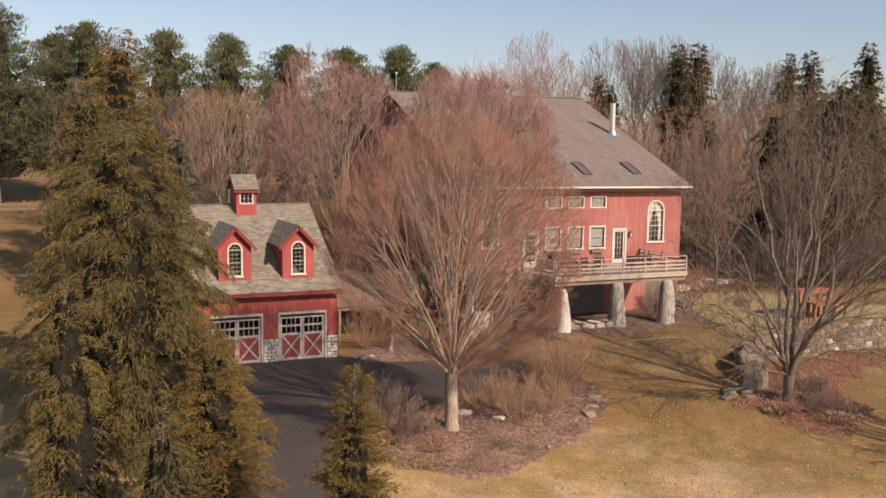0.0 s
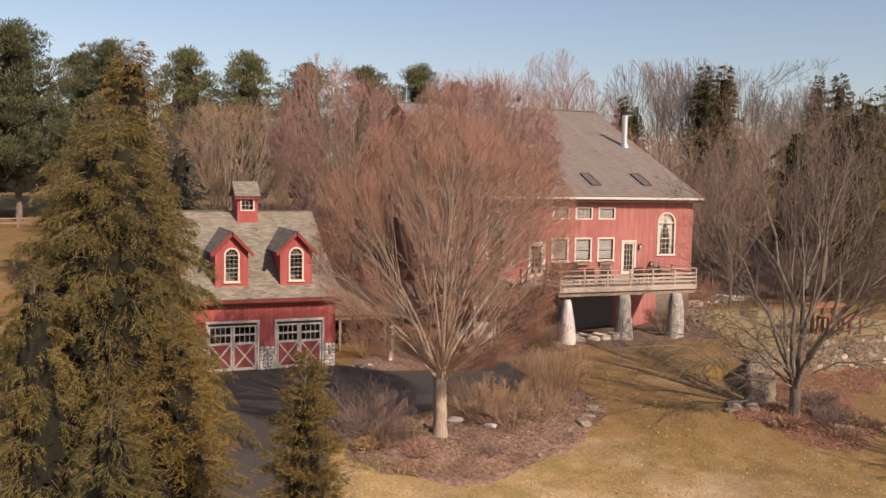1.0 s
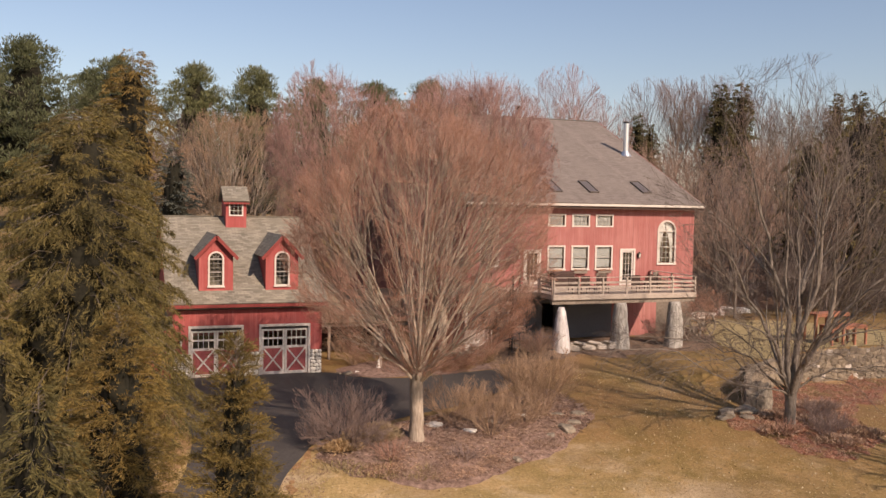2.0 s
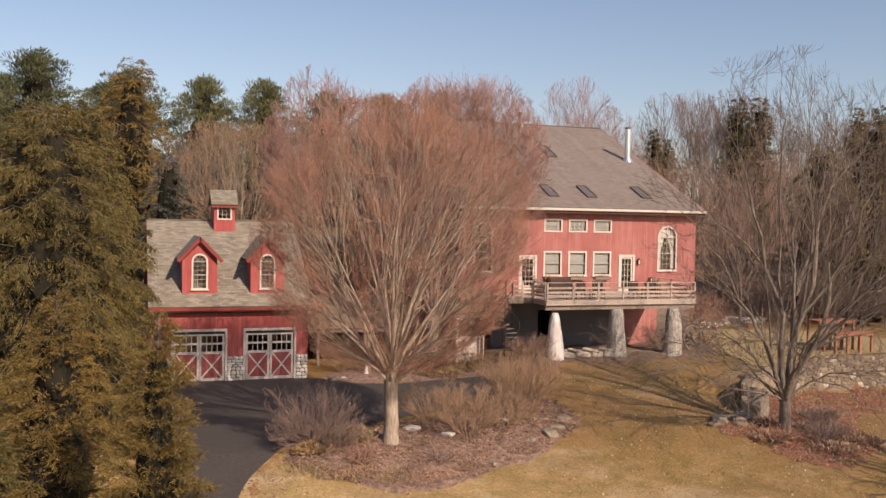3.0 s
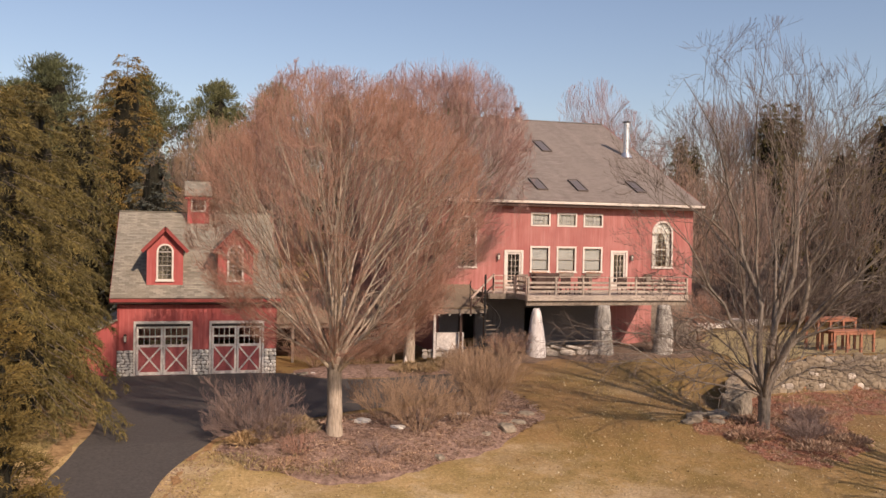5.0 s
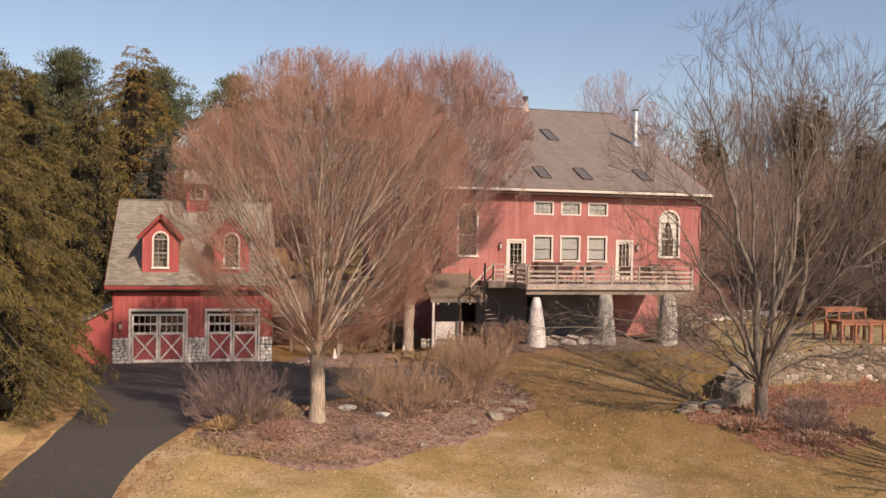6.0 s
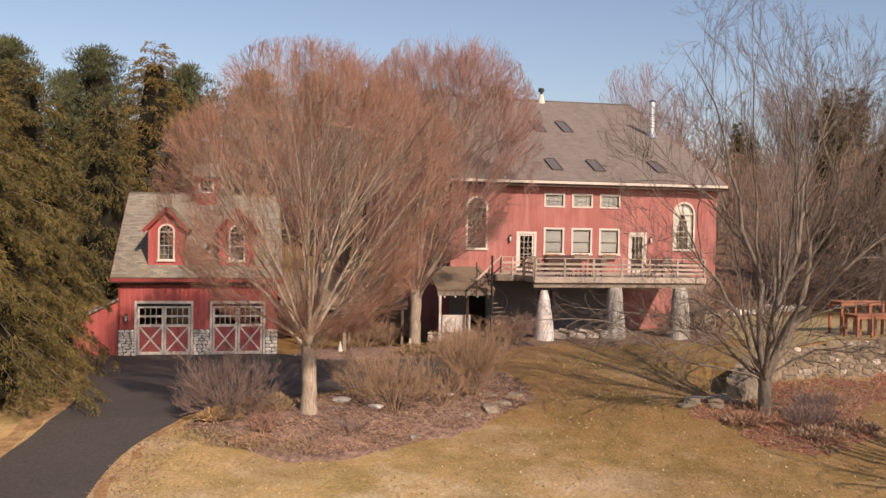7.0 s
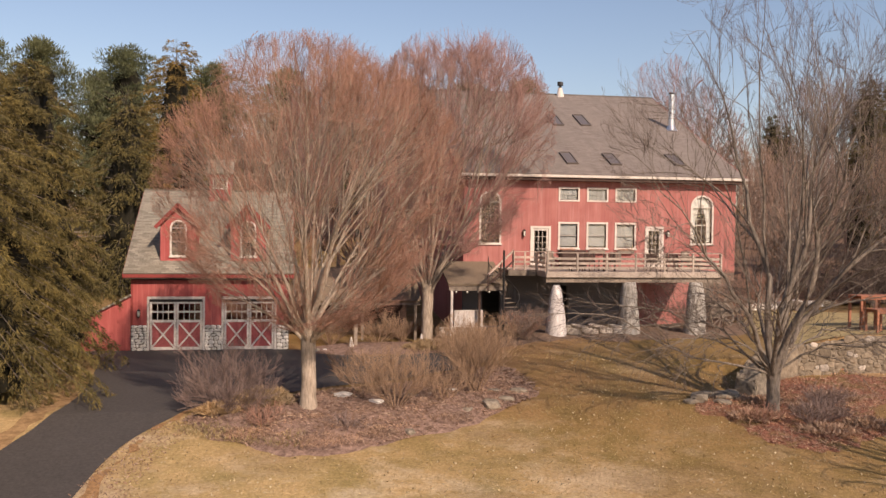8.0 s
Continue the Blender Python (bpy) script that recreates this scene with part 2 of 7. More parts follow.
M_MORTAR = speckled("mortar", (0.15, 0.12, 0.09), (0.34, 0.285, 0.215), fine=16.0, broad=2.0, rough=0.95)
M_PILLAR_WHITE = speckled("white_standing_stone", (0.50, 0.46, 0.43), (0.84, 0.80, 0.77), scale=(1.6, 1.6, 0.35), fine=4.5, broad=1.4, rough=0.9, strength=0.8, distance=0.06)
M_PILLAR = speckled("rough_pale_pillar_stone", (0.16, 0.145, 0.125), (0.62, 0.59, 0.53), scale=(1.6, 1.6, 0.35), fine=5.5, broad=1.4, rough=0.9, strength=0.8, distance=0.06)
M_CONCRETE = speckled("grey_stucco", (0.12, 0.12, 0.13), (0.21, 0.207, 0.22), fine=18.0, broad=0.8, rough=0.9)
M_DECK = speckled("weathered_deck_wood", (0.31, 0.25, 0.205), (0.60, 0.515, 0.43), scale=(1, 6, 6), fine=7.0, broad=1.2, rough=0.8, strength=0.3, per_piece=0.12)
M_RAIL = speckled("weathered_rail_wood", (0.40, 0.29, 0.23), (0.66, 0.53, 0.44), fine=9.0, broad=1.3, rough=0.8, strength=0.3, per_piece=0.15)
M_REDWOOD = speckled("redwood_timber", (0.24, 0.095, 0.055), (0.44, 0.195, 0.12), fine=9.0, broad=1.5, rough=0.75, strength=0.3, per_piece=0.12)
M_OLDWOOD = speckled("grey_old_wood", (0.17, 0.135, 0.105), (0.34, 0.285, 0.23), fine=10.0, broad=1.5, rough=0.9, strength=0.4, per_piece=0.2)
M_PORCH_ROOF = speckled("brown_roll_roofing", (0.15, 0.115, 0.08), (0.27, 0.21, 0.15), fine=12.0, broad=0.7, rough=0.9, strength=0.3)
M_DARK_METAL = speckled("dark_iron", (0.02, 0.02, 0.02), (0.05, 0.045, 0.042), fine=20.0, rough=0.5)
# one dark grey-brown for the rooms behind the panes
M_INTERIOR = speckled("dark_room_grey", (0.10, 0.09, 0.08), (0.15, 0.14, 0.12), fine=4.0, rough=0.9)
M_BLIND = speckled("grey_window_blind", (0.36, 0.37, 0.37), (0.50, 0.50, 0.49), scale=(0.2, 0.2, 1), fine=16.0, rough=0.8)
M_CURTAIN = speckled("white_curtain", (0.74, 0.72, 0.69), (0.86, 0.84, 0.81), scale=(1, 1, 0.1), fine=7.0, rough=0.9)
# dark brown of stair and chairs; on the soffits it paints the eave's shade
M_EAVE = speckled("dark_wood_and_eave_shade", (0.05, 0.03, 0.024), (0.10, 0.062, 0.05), fine=10.0, rough=0.85)
M_BARS = speckled("grey_sash_bars", (0.30, 0.28, 0.25), (0.44, 0.41, 0.37), fine=14.0, rough=0.7)
M_GLASS = glass_material()
M_BOULDER = speckled("lichen_boulder", (0.12, 0.10, 0.075), (0.38, 0.325, 0.25), fine=4.0, broad=1.0, rough=0.9, strength=0.8, distance=0.05)
M_BARK_PALE = bark_material("pale_grey_bark", (0.216, 0.171, 0.127), (0.454, 0.378, 0.297))
M_BARK_GREY = bark_material("silver_grey_bark", (0.10, 0.083, 0.067), (0.28, 0.238, 0.195))
M_BARK_DARK = bark_material("grey_brown_bark", (0.10, 0.082, 0.066), (0.25, 0.21, 0.175))
M_TWIG_RUST = bark_material("rust_twigs", (0.244, 0.133, 0.095), (0.476, 0.273, 0.198))
M_TWIG_PINK = bark_material("pinkish_twigs", (0.27, 0.152, 0.128), (0.45, 0.28, 0.24))
M_TWIG_GREY = bark_material("grey_twigs", (0.079, 0.060, 0.051), (0.202, 0.159, 0.134))
M_TWIG_BROWN = bark_material("brown_twigs", (0.190, 0.123, 0.091), (0.402, 0.285, 0.218))
M_TWIG_TAN = bark_material("tan_twigs", (0.24, 0.155, 0.10), (0.45, 0.31, 0.205))
M_TWIG_MAUVE = bark_material("mauve_twigs", (0.165, 0.115, 0.10), (0.335, 0.25, 0.215))
M_SPRUCE = foliage("spruce_needles", [(0.050, 0.046, 0.017), (0.110, 0.094, 0.035), (0.178, 0.143, 0.052), (0.088, 0.080, 0.030)], through_light=0.05)
M_CEDAR = foliage("cedar_sprays", [(0.075, 0.068, 0.03), (0.125, 0.108, 0.046), (0.17, 0.142, 0.06), (0.10, 0.09, 0.038)])
M_SPRUCE_GOLD = foliage("golden_brown_needles", [(0.11, 0.083, 0.026), (0.205, 0.145, 0.046), (0.29, 0.20, 0.066), (0.135, 0.11, 0.036)])
M_BLUE = foliage("blue_grey_needles", [(0.05, 0.06, 0.055), (0.10, 0.115, 0.10), (0.17, 0.175, 0.15), (0.07, 0.085, 0.075)])
M_PINE = foliage("pine_needles", [(0.105, 0.12, 0.064), (0.15, 0.166, 0.09), (0.195, 0.208, 0.112), (0.125, 0.141, 0.075)], through_light=0.35)
# inner twigs of the conifers, blackened so their colour carries the crown's inner shade
M_INNER = speckled("inner_boughs_painted_shade", (0.010, 0.010, 0.006), (0.03, 0.027, 0.016), fine=6.0, broad=1.0, rough=0.95)
M_LITTER = foliage("dull_leaf_litter", [(0.20, 0.125, 0.10), (0.31, 0.205, 0.165), (0.44, 0.315, 0.26), (0.25, 0.16, 0.13)])
M_STRAW = foliage("dry_stalk", [(0.20, 0.125, 0.09), (0.34, 0.225, 0.17), (0.50, 0.37, 0.29), (0.27, 0.17, 0.125)])
M_JUNIPER = foliage("yellow_green_mat", [(0.25, 0.175, 0.10), (0.37, 0.27, 0.165), (0.47, 0.36, 0.23), (0.30, 0.215, 0.13)])
M_DRYLEAF = foliage("dry_leaf", [(0.30, 0.15, 0.105), (0.42, 0.23, 0.165), (0.52, 0.34, 0.24), (0.38, 0.19, 0.135)])
M_GRASS = foliage("dry_grass_blade", [(0.31, 0.24, 0.11), (0.46, 0.365, 0.19), (0.25, 0.19, 0.08), (0.56, 0.47, 0.29)])
M_CHROME, _n, _l, _p = material("galvanised_flue", 0.35, 0.9)
_p.inputs["Base Color"].default_value = (0.72, 0.72, 0.72, 1)
M_LAMPGLASS, _n, _l, _p = material("frosted_lamp_glass", 0.3)
_p.inputs["Base Color"].default_value = (0.7, 0.68, 0.6, 1)


# ---- building blocks ----
def part(name, bm, mat, parent=None, label="", smooth=False):
    me = bpy.data.meshes.new(name)
    bmesh.ops.recalc_face_normals(bm, faces=bm.faces)
    bm.to_mesh(me)
    bm.free()
    if smooth:
        me.shade_smooth()
    me.materials.append(mat)
    ob = new(name, me)
    if parent is not None:
        ob.parent = parent
    if label:
        ob["label"] = label
    return ob


def thing(name, at, label, category, group="", kind=""):
    ob = new(name)
    ob.empty_display_size = 0.2
    ob.location = at
    tagged(ob, label, category, group, kind)
    return ob


def sub(name, bm, mat, parent, label="", smooth=False):
    """A part whose mesh is given in world metres, under a parent that stands at a place."""
    ob = part(name, bm, mat, parent, label, smooth)
    at = Vector((0, 0, 0))
    p = parent
    while p is not None:
        at += p.location
        p = p.parent
    ob.data.transform(Matrix.Translation(-at))
    return ob


def box(bm, x0, x1, y0, y1, z0, z1, bevel=0.0):
    v = [bm.verts.new((x, y, z)) for x in (x0, x1) for y in (y0, y1) for z in (z0, z1)]
    fs = [bm.faces.new([v[i] for i in f]) for f in ((0, 1, 3, 2), (4, 6, 7, 5), (0, 4, 5, 1), (2, 3, 7, 6), (0, 2, 6, 4), (1, 5, 7, 3))]
    if bevel:
        es = {e for f in fs for e in f.edges}
        bmesh.ops.bevel(bm, geom=list(es), offset=bevel, segments=1, affect="EDGES")


def beam(bm, a, b, w, d=None, up=(0, 0, 1)):
    """A squared timber from a to b, w wide and d deep."""
    a, b, d = Vector(a), Vector(b), d or w
    t = (b - a).normalized()
    s = t.cross(Vector(up))
    s = s.normalized() if s.length > 1e-4 else Vector((1, 0, 0))
    u = s.cross(t)
    ring = [(-1, -1), (1, -1), (1, 1), (-1, 1)]
    v = [[bm.verts.new(p + s * (i * w / 2) + u * (j * d / 2)) for i, j in ring] for p in (a, b)]
    for k in range(4):
        bm.faces.new((v[0][k], v[0][(k + 1) % 4], v[1][(k + 1) % 4], v[1][k]))
    bm.faces.new(v[0][::-1])
    bm.faces.new(v[1])


def prism(bm, outline, y0, y1):
    """A slab with an outline in x and z, between two values of y."""
    a = [bm.verts.new((x, y0, z)) for x, z in outline]
    b = [bm.verts.new((x, y1, z)) for x, z in outline]
    n = len(outline)
    bm.faces.new(a)
    bm.faces.new(b[::-1])
    for i in range(n):
        bm.faces.new((a[i], b[i], b[(i + 1) % n], a[(i + 1) % n]))


def prism_x(bm, outline, x0, x1):
    """A slab with an outline in y and z, between two values of x."""
    a = [bm.verts.new((x0, y, z)) for y, z in outline]
    b = [bm.verts.new((x1, y, z)) for y, z in outline]
    n = len(outline)
    bm.faces.new(a)
    bm.faces.new(b[::-1])
    for i in range(n):
        bm.faces.new((a[i], b[i], b[(i + 1) % n], a[(i + 1) % n]))


def rod(bm, a, b, r0, r1=None, sides=8, cap=True):
    a, b = Vector(a), Vector(b)
    r1 = r0 if r1 is None else r1
    t = (b - a).normalized()
    s = t.orthogonal().normalized()
    u = t.cross(s)
    v = [[bm.verts.new(p + (s * math.cos(2 * math.pi * k / sides) + u * math.sin(2 * math.pi * k / sides)) * r) for k in range(sides)] for p, r in ((a, r0), (b, r1))]
    for k in range(sides):
        bm.faces.new((v[0][k], v[0][(k + 1) % sides], v[1][(k + 1) % sides], v[1][k]))
    if cap:
        bm.faces.new(v[0][::-1])
        bm.faces.new(v[1])


def rock_mesh(name, mat, seed, squash=(1, 1, 1), rough=0.25, level=2):
    bm = bmesh.new()
    bmesh.ops.create_icosphere(bm, subdivisions=level, radius=1.0)
    off = Vector((seed * 3.7, seed * 1.9, seed * 5.3))
    for v in bm.verts:
        d = v.co.normalized()
        k = 1 + rough * (noise.noise(d * 1.3 + off) + 0.5 * noise.noise(d * 3.1 + off))
        c = d * k
        c = Vector([max(-0.82, min(0.82, q)) for q in c])
        v.co = Vector((c.x * squash[0], c.y * squash[1], c.z * squash[2]))
    me = bpy.data.meshes.new(name)
    bm.to_mesh(me)
    bm.free()
    me.materials.append(mat)
    return me


def holed_wall(bm, x0, x1, z0, z1, y0, y1, holes):
    """A wall between y0 and y1 with holes (x0, x1, z0, z1, arch): arch is the height of the round head within the hole."""
    xs = sorted({x0, x1, *[h[0] for h in holes], *[h[1] for h in holes]})
    zs = sorted({z0, z1, *[h[2] for h in holes], *[h[3] for h in holes]})
    nx, nz = len(xs) - 1, len(zs) - 1
    solid = lambda i, j: 0 <= i < nx and 0 <= j < nz and not any(
        h[0] < (xs[i] + xs[i + 1]) / 2 < h[1] and h[2] < (zs[j] + zs[j + 1]) / 2 < h[3] for h in holes)
    made = {}

    def v(i, j, y):
        if (i, j, y) not in made:
            made[(i, j, y)] = bm.verts.new((xs[i], y, zs[j]))
        return made[(i, j, y)]
    for i in range(nx):
        for j in range(nz):
            if not solid(i, j):
                continue
            for y in (y0, y1):
                bm.faces.new((v(i, j, y), v(i + 1, j, y), v(i + 1, j + 1, y), v(i, j + 1, y)))
            for di, dj, a, b in ((-1, 0, (i, j), (i, j + 1)), (1, 0, (i + 1, j), (i + 1, j + 1)), (0, -1, (i, j), (i + 1, j)), (0, 1, (i, j + 1), (i + 1, j + 1))):
                if not solid(i + di, j + dj):
                    bm.faces.new((v(*a, y0), v(*b, y0), v(*b, y1), v(*a, y1)))
    for hx0, hx1, hz0, hz1, arch in holes:
        if arch:
            c, a, zb = (hx0 + hx1) / 2, (hx1 - hx0) / 2, hz1 - arch
            n = 8
            for side in (-1, 1):
                pts = [(c + side * a * math.cos(k * math.pi / 2 / n), zb + arch * math.sin(k * math.pi / 2 / n)) for k in range(n + 1)]
                for k in range(n):
                    prism(bm, [pts[k], (pts[k][0], hz1), (pts[k + 1][0], hz1), pts[k + 1]] if k else [pts[0], (pts[0][0], hz1), (pts[1][0], hz1), pts[1]], y0, y1)
    bmesh.ops.remove_doubles(bm, verts=bm.verts, dist=1e-4)


def ring_outline(cx, z0, w, h, arch, n=14):
    """An outline round a window: straight sides, with a round head if arch is given."""
    a = w / 2
    if not arch:
        return [(cx - a, z0), (cx + a, z0), (cx + a, z0 + h), (cx - a, z0 + h)]
    zb = z0 + h - arch
    return [(cx - a, z0), (cx + a, z0)] + [(cx + a * math.cos(math.pi * k / n), zb + arch * math.sin(math.pi * k / n)) for k in range(n + 1)]


def frame_ring(bm, outer, inner, y0, y1):
    """A flat frame between two outlines of as many points."""
    n = len(outer)
    vs = [[bm.verts.new((x, y, z)) for x, z in ol] for y in (y0, y1) for ol in (outer, inner)]
    of, inf, ob_, ib = vs
    for i in range(n):
        j = (i + 1) % n
        bm.faces.new((of[i], of[j], inf[j], inf[i]))
        bm.faces.new((ob_[i], ib[i], ib[j], ob_[j]))
        bm.faces.new((of[i], ob_[i], ob_[j], of[j]))
        bm.faces.new((inf[i], inf[j], ib[j], ib[i]))


def window(parent, cx, z0, w, h, y, arch=0.0, trim=0.1, cols=2, rows=4, mid=True, backing=None, sill=True, mat=None, label="", bars=None):
    """A window in a wall whose face is at y: trim, sash bars, a pane and what hangs behind it. w and h are the outer size of the trim."""
    mat = mat or M_WHITE
    win = new("window")
    win.parent = parent
    at = Vector((cx, y, z0))
    pa, p = Vector((0, 0, 0)), parent
    while p is not None:
        pa += p.location
        p = p.parent
    win.location = at - pa
    if label:
        win["label"] = label
    bm = bmesh.new()
    ia = max(arch - trim, 0.0) if arch else 0.0
    outer, inner = ring_outline(cx, z0, w, h, arch), ring_outline(cx, z0 + trim, w - 2 * trim, h - 2 * trim, ia)
    frame_ring(bm, outer, inner, y - 0.035, y + 0.10)
    sub("window_frame", bm, mat, win)
    if sill:
        bm = bmesh.new()
        box(bm, cx - w / 2 - 0.04, cx + w / 2 + 0.04, y - 0.09, y - 0.036, z0 - 0.03, z0 + 0.05, 0.008)
        sub("window_sill", bm, mat, win)
    bm = bmesh.new()
    iw, ih, bz = w - 2 * trim, h - 2 * trim, z0 + trim
    head = bz + ih - ia
    for c in range(1, cols):
        x = cx - iw / 2 + iw * c / cols
        box(bm, x - 0.009, x + 0.009, y + 0.03, y + 0.055, bz, head)
    for r in range(1, rows):
        z = bz + (head - bz) * r / rows
        t = 0.025 if (mid and r == rows // 2) else 0.009
        box(bm, cx - iw / 2, cx + iw / 2, y + 0.025, y + 0.06, z - t, z + t)
    if arch:
        box(bm, cx - iw / 2, cx + iw / 2, y + 0.0, y + 0.06, head - 0.035, head + 0.035)
        for k in range(1, 4):
            a = math.pi * k / 4
            beam(bm, (cx + 0.12 * math.cos(a), y + 0.04, head + 0.12 * math.sin(a)), (cx + iw / 2 * math.cos(a), y + 0.04, head + ia * math.sin(a)), 0.03, 0.03, (0, 1, 0))
        pts = [(cx + 0.14 * math.cos(math.pi * k / 8), y + 0.04, head + 0.14 * math.sin(math.pi * k / 8)) for k in range(9)]
        for p0, p1 in zip(pts, pts[1:]):
            beam(bm, p0, p1, 0.025, 0.03, (0, 1, 0))
    sub("window_grille", bm, bars or mat, win)
    bm = bmesh.new()
    prism(bm, inner, y + 0.045, y + 0.051)
    pane = sub("pane", bm, M_GLASS, win)
    pane.visible_shadow = False
    if backing == "blind":
        bm = bmesh.new()
        k = int(ih * 0.97 / 0.06)
        for i in range(k):
            z = bz + ih - 0.03 - i * 0.06
            beam(bm, (cx - iw / 2 + 0.02, y + 0.13, z), (cx + iw / 2 - 0.02, y + 0.13, z), 0.012, 0.055, (0, 0.35, 1))
        sub("blind", bm, M_BLIND, win, "grey slatted window blind")
    if backing == "curtain":
        for s in (-1, 1):
            bm = bmesh.new()
            top, n = bz + ih - 0.05, 16
            grid = []
            for j in range(13):
                q = j / 12
                z = top - q * (ih - 0.1)
                reach = 0.5 * iw if q < 0.16 else iw * (0.5 - 0.30 * math.sin(min(1, (q - 0.12) / 0.6) * math.pi / 2) + 0.06 * max(0, q - 0.72))
                grid.append([bm.verts.new((cx + s * (iw / 2 - reach * i / n), y + 0.16 + 0.025 * math.sin(i * 2.1 + s), z)) for i in range(n + 1)])
            for j in range(12):
                for i in range(n):
                    bm.faces.new((grid[j][i], grid[j][i + 1], grid[j + 1][i + 1], grid[j + 1][i]))
            sub("curtain", bm, M_CURTAIN, win, "white tied-back curtain", True)
    return win


def np_mesh(name, verts, quads, mat):
    me = bpy.data.meshes.new(name)
    n = len(quads)
    me.vertices.add(len(verts))
    me.vertices.foreach_set("co", np.asarray(verts, np.float32).ravel())
    me.loops.add(4 * n)
    me.loops.foreach_set("vertex_index", np.asarray(quads, np.int32).ravel())
    me.polygons.add(n)
    me.polygons.foreach_set("loop_start", np.arange(0, 4 * n, 4, dtype=np.int32))
    me.update(calc_edges=True)
    me.materials.append(mat)
    return me


def unit(v):
    return v / np.maximum(np.linalg.norm(v, axis=-1, keepdims=True), 1e-9)


def tubes(P, R, k):
    """Tubes round polylines P (n, m, 3) with radii R (n, m) and k sides: vertices and quads."""
    n, m = P.shape[:2]
    T = unit(np.gradient(P, axis=1))
    ref = np.where(np.abs(T[..., 2:3]) < 0.9, np.array([0.0, 0, 1]), np.array([1.0, 0, 0]))
    U = unit(np.cross(T, ref))
    W = np.cross(T, U)
    a = 2 * np.pi * np.arange(k) / k
    ring = P[:, :, None] + R[:, :, None, None] * (np.cos(a)[:, None] * U[:, :, None] + np.sin(a)[:, None] * W[:, :, None])
    idx = np.arange(n * m * k).reshape(n, m, k)
    nxt = np.roll(idx, -1, axis=2)
    q = np.stack([idx[:, :-1], nxt[:, :-1], nxt[:, 1:], idx[:, 1:]], -1).reshape(-1, 4)
    return ring.reshape(-1, 3), q


def join(pieces):
    vs, qs, base = [], [], 0
    for v, q in pieces:
        vs.append(v)
        qs.append(q + base)
        base += len(v)
    return np.concatenate(vs), np.concatenate(qs)


def bezier(A, C, B, m):
    t = np.linspace(0, 1, m)[None, :, None]
    return (1 - t) ** 2 * A[:, None] + 2 * t * (1 - t) * C[:, None] + t ** 2 * B[:, None]


def grow(rng, P, R, n, lo, hi, length, spread, lift, env, m, tip, thin=0.62, cap=9.0, wiggle=0.0):
    """n side branches on each polyline of P between the shares lo and hi of its length, kept inside the crown env (centre, radii)."""
    N, mm = P.shape[:2]
    s = (lo + (hi - lo) * ((np.arange(n) + rng.random((N, n))) / n) ** 0.75).ravel()
    who = np.repeat(np.arange(N), n)
    f = np.clip(s * (mm - 1), 0, mm - 1.001)
    i = f.astype(int)
    fr = (f - i)[:, None]
    A = P[who, i] * (1 - fr) + P[who, i + 1] * fr
    tan = unit(P[who, i + 1] - P[who, i])
    r0 = R[who, i] * (1 - fr[:, 0]) + R[who, i + 1] * fr[:, 0]
    rnd = rng.normal(size=A.shape)
    rnd = unit(rnd - tan * (rnd * tan).sum(-1, keepdims=True))
    up = np.array([0.0, 0, 1])
    d = unit(tan + rnd * spread * (0.6 + 0.8 * rng.random((len(A), 1))) + up * lift)
    L = length * (1 - 0.5 * s) * rng.uniform(0.55, 1.3, len(A))
    c, rad = np.array(env[0]), np.array(env[1])
    for _ in range(8):
        out = ((((A + d * L[:, None]) - c) / rad) ** 2).sum(-1) > 1.0
        L = np.where(out, L * 0.78, L)
    B = A + d * L[:, None] + up * (L * lift * 0.35)[:, None]
    C = A + unit(tan + d) * (L * 0.5)[:, None]
    Q = bezier(A, C, B, m)
    if wiggle:
        Q[:, 1:] += rng.normal(size=Q[:, 1:].shape) * wiggle * L[:, None, None]
    a = np.minimum(r0 * thin, cap)[:, None]
    return Q, a + (np.minimum(tip, a) - a) * np.linspace(0, 1, m)[None] ** 0.8


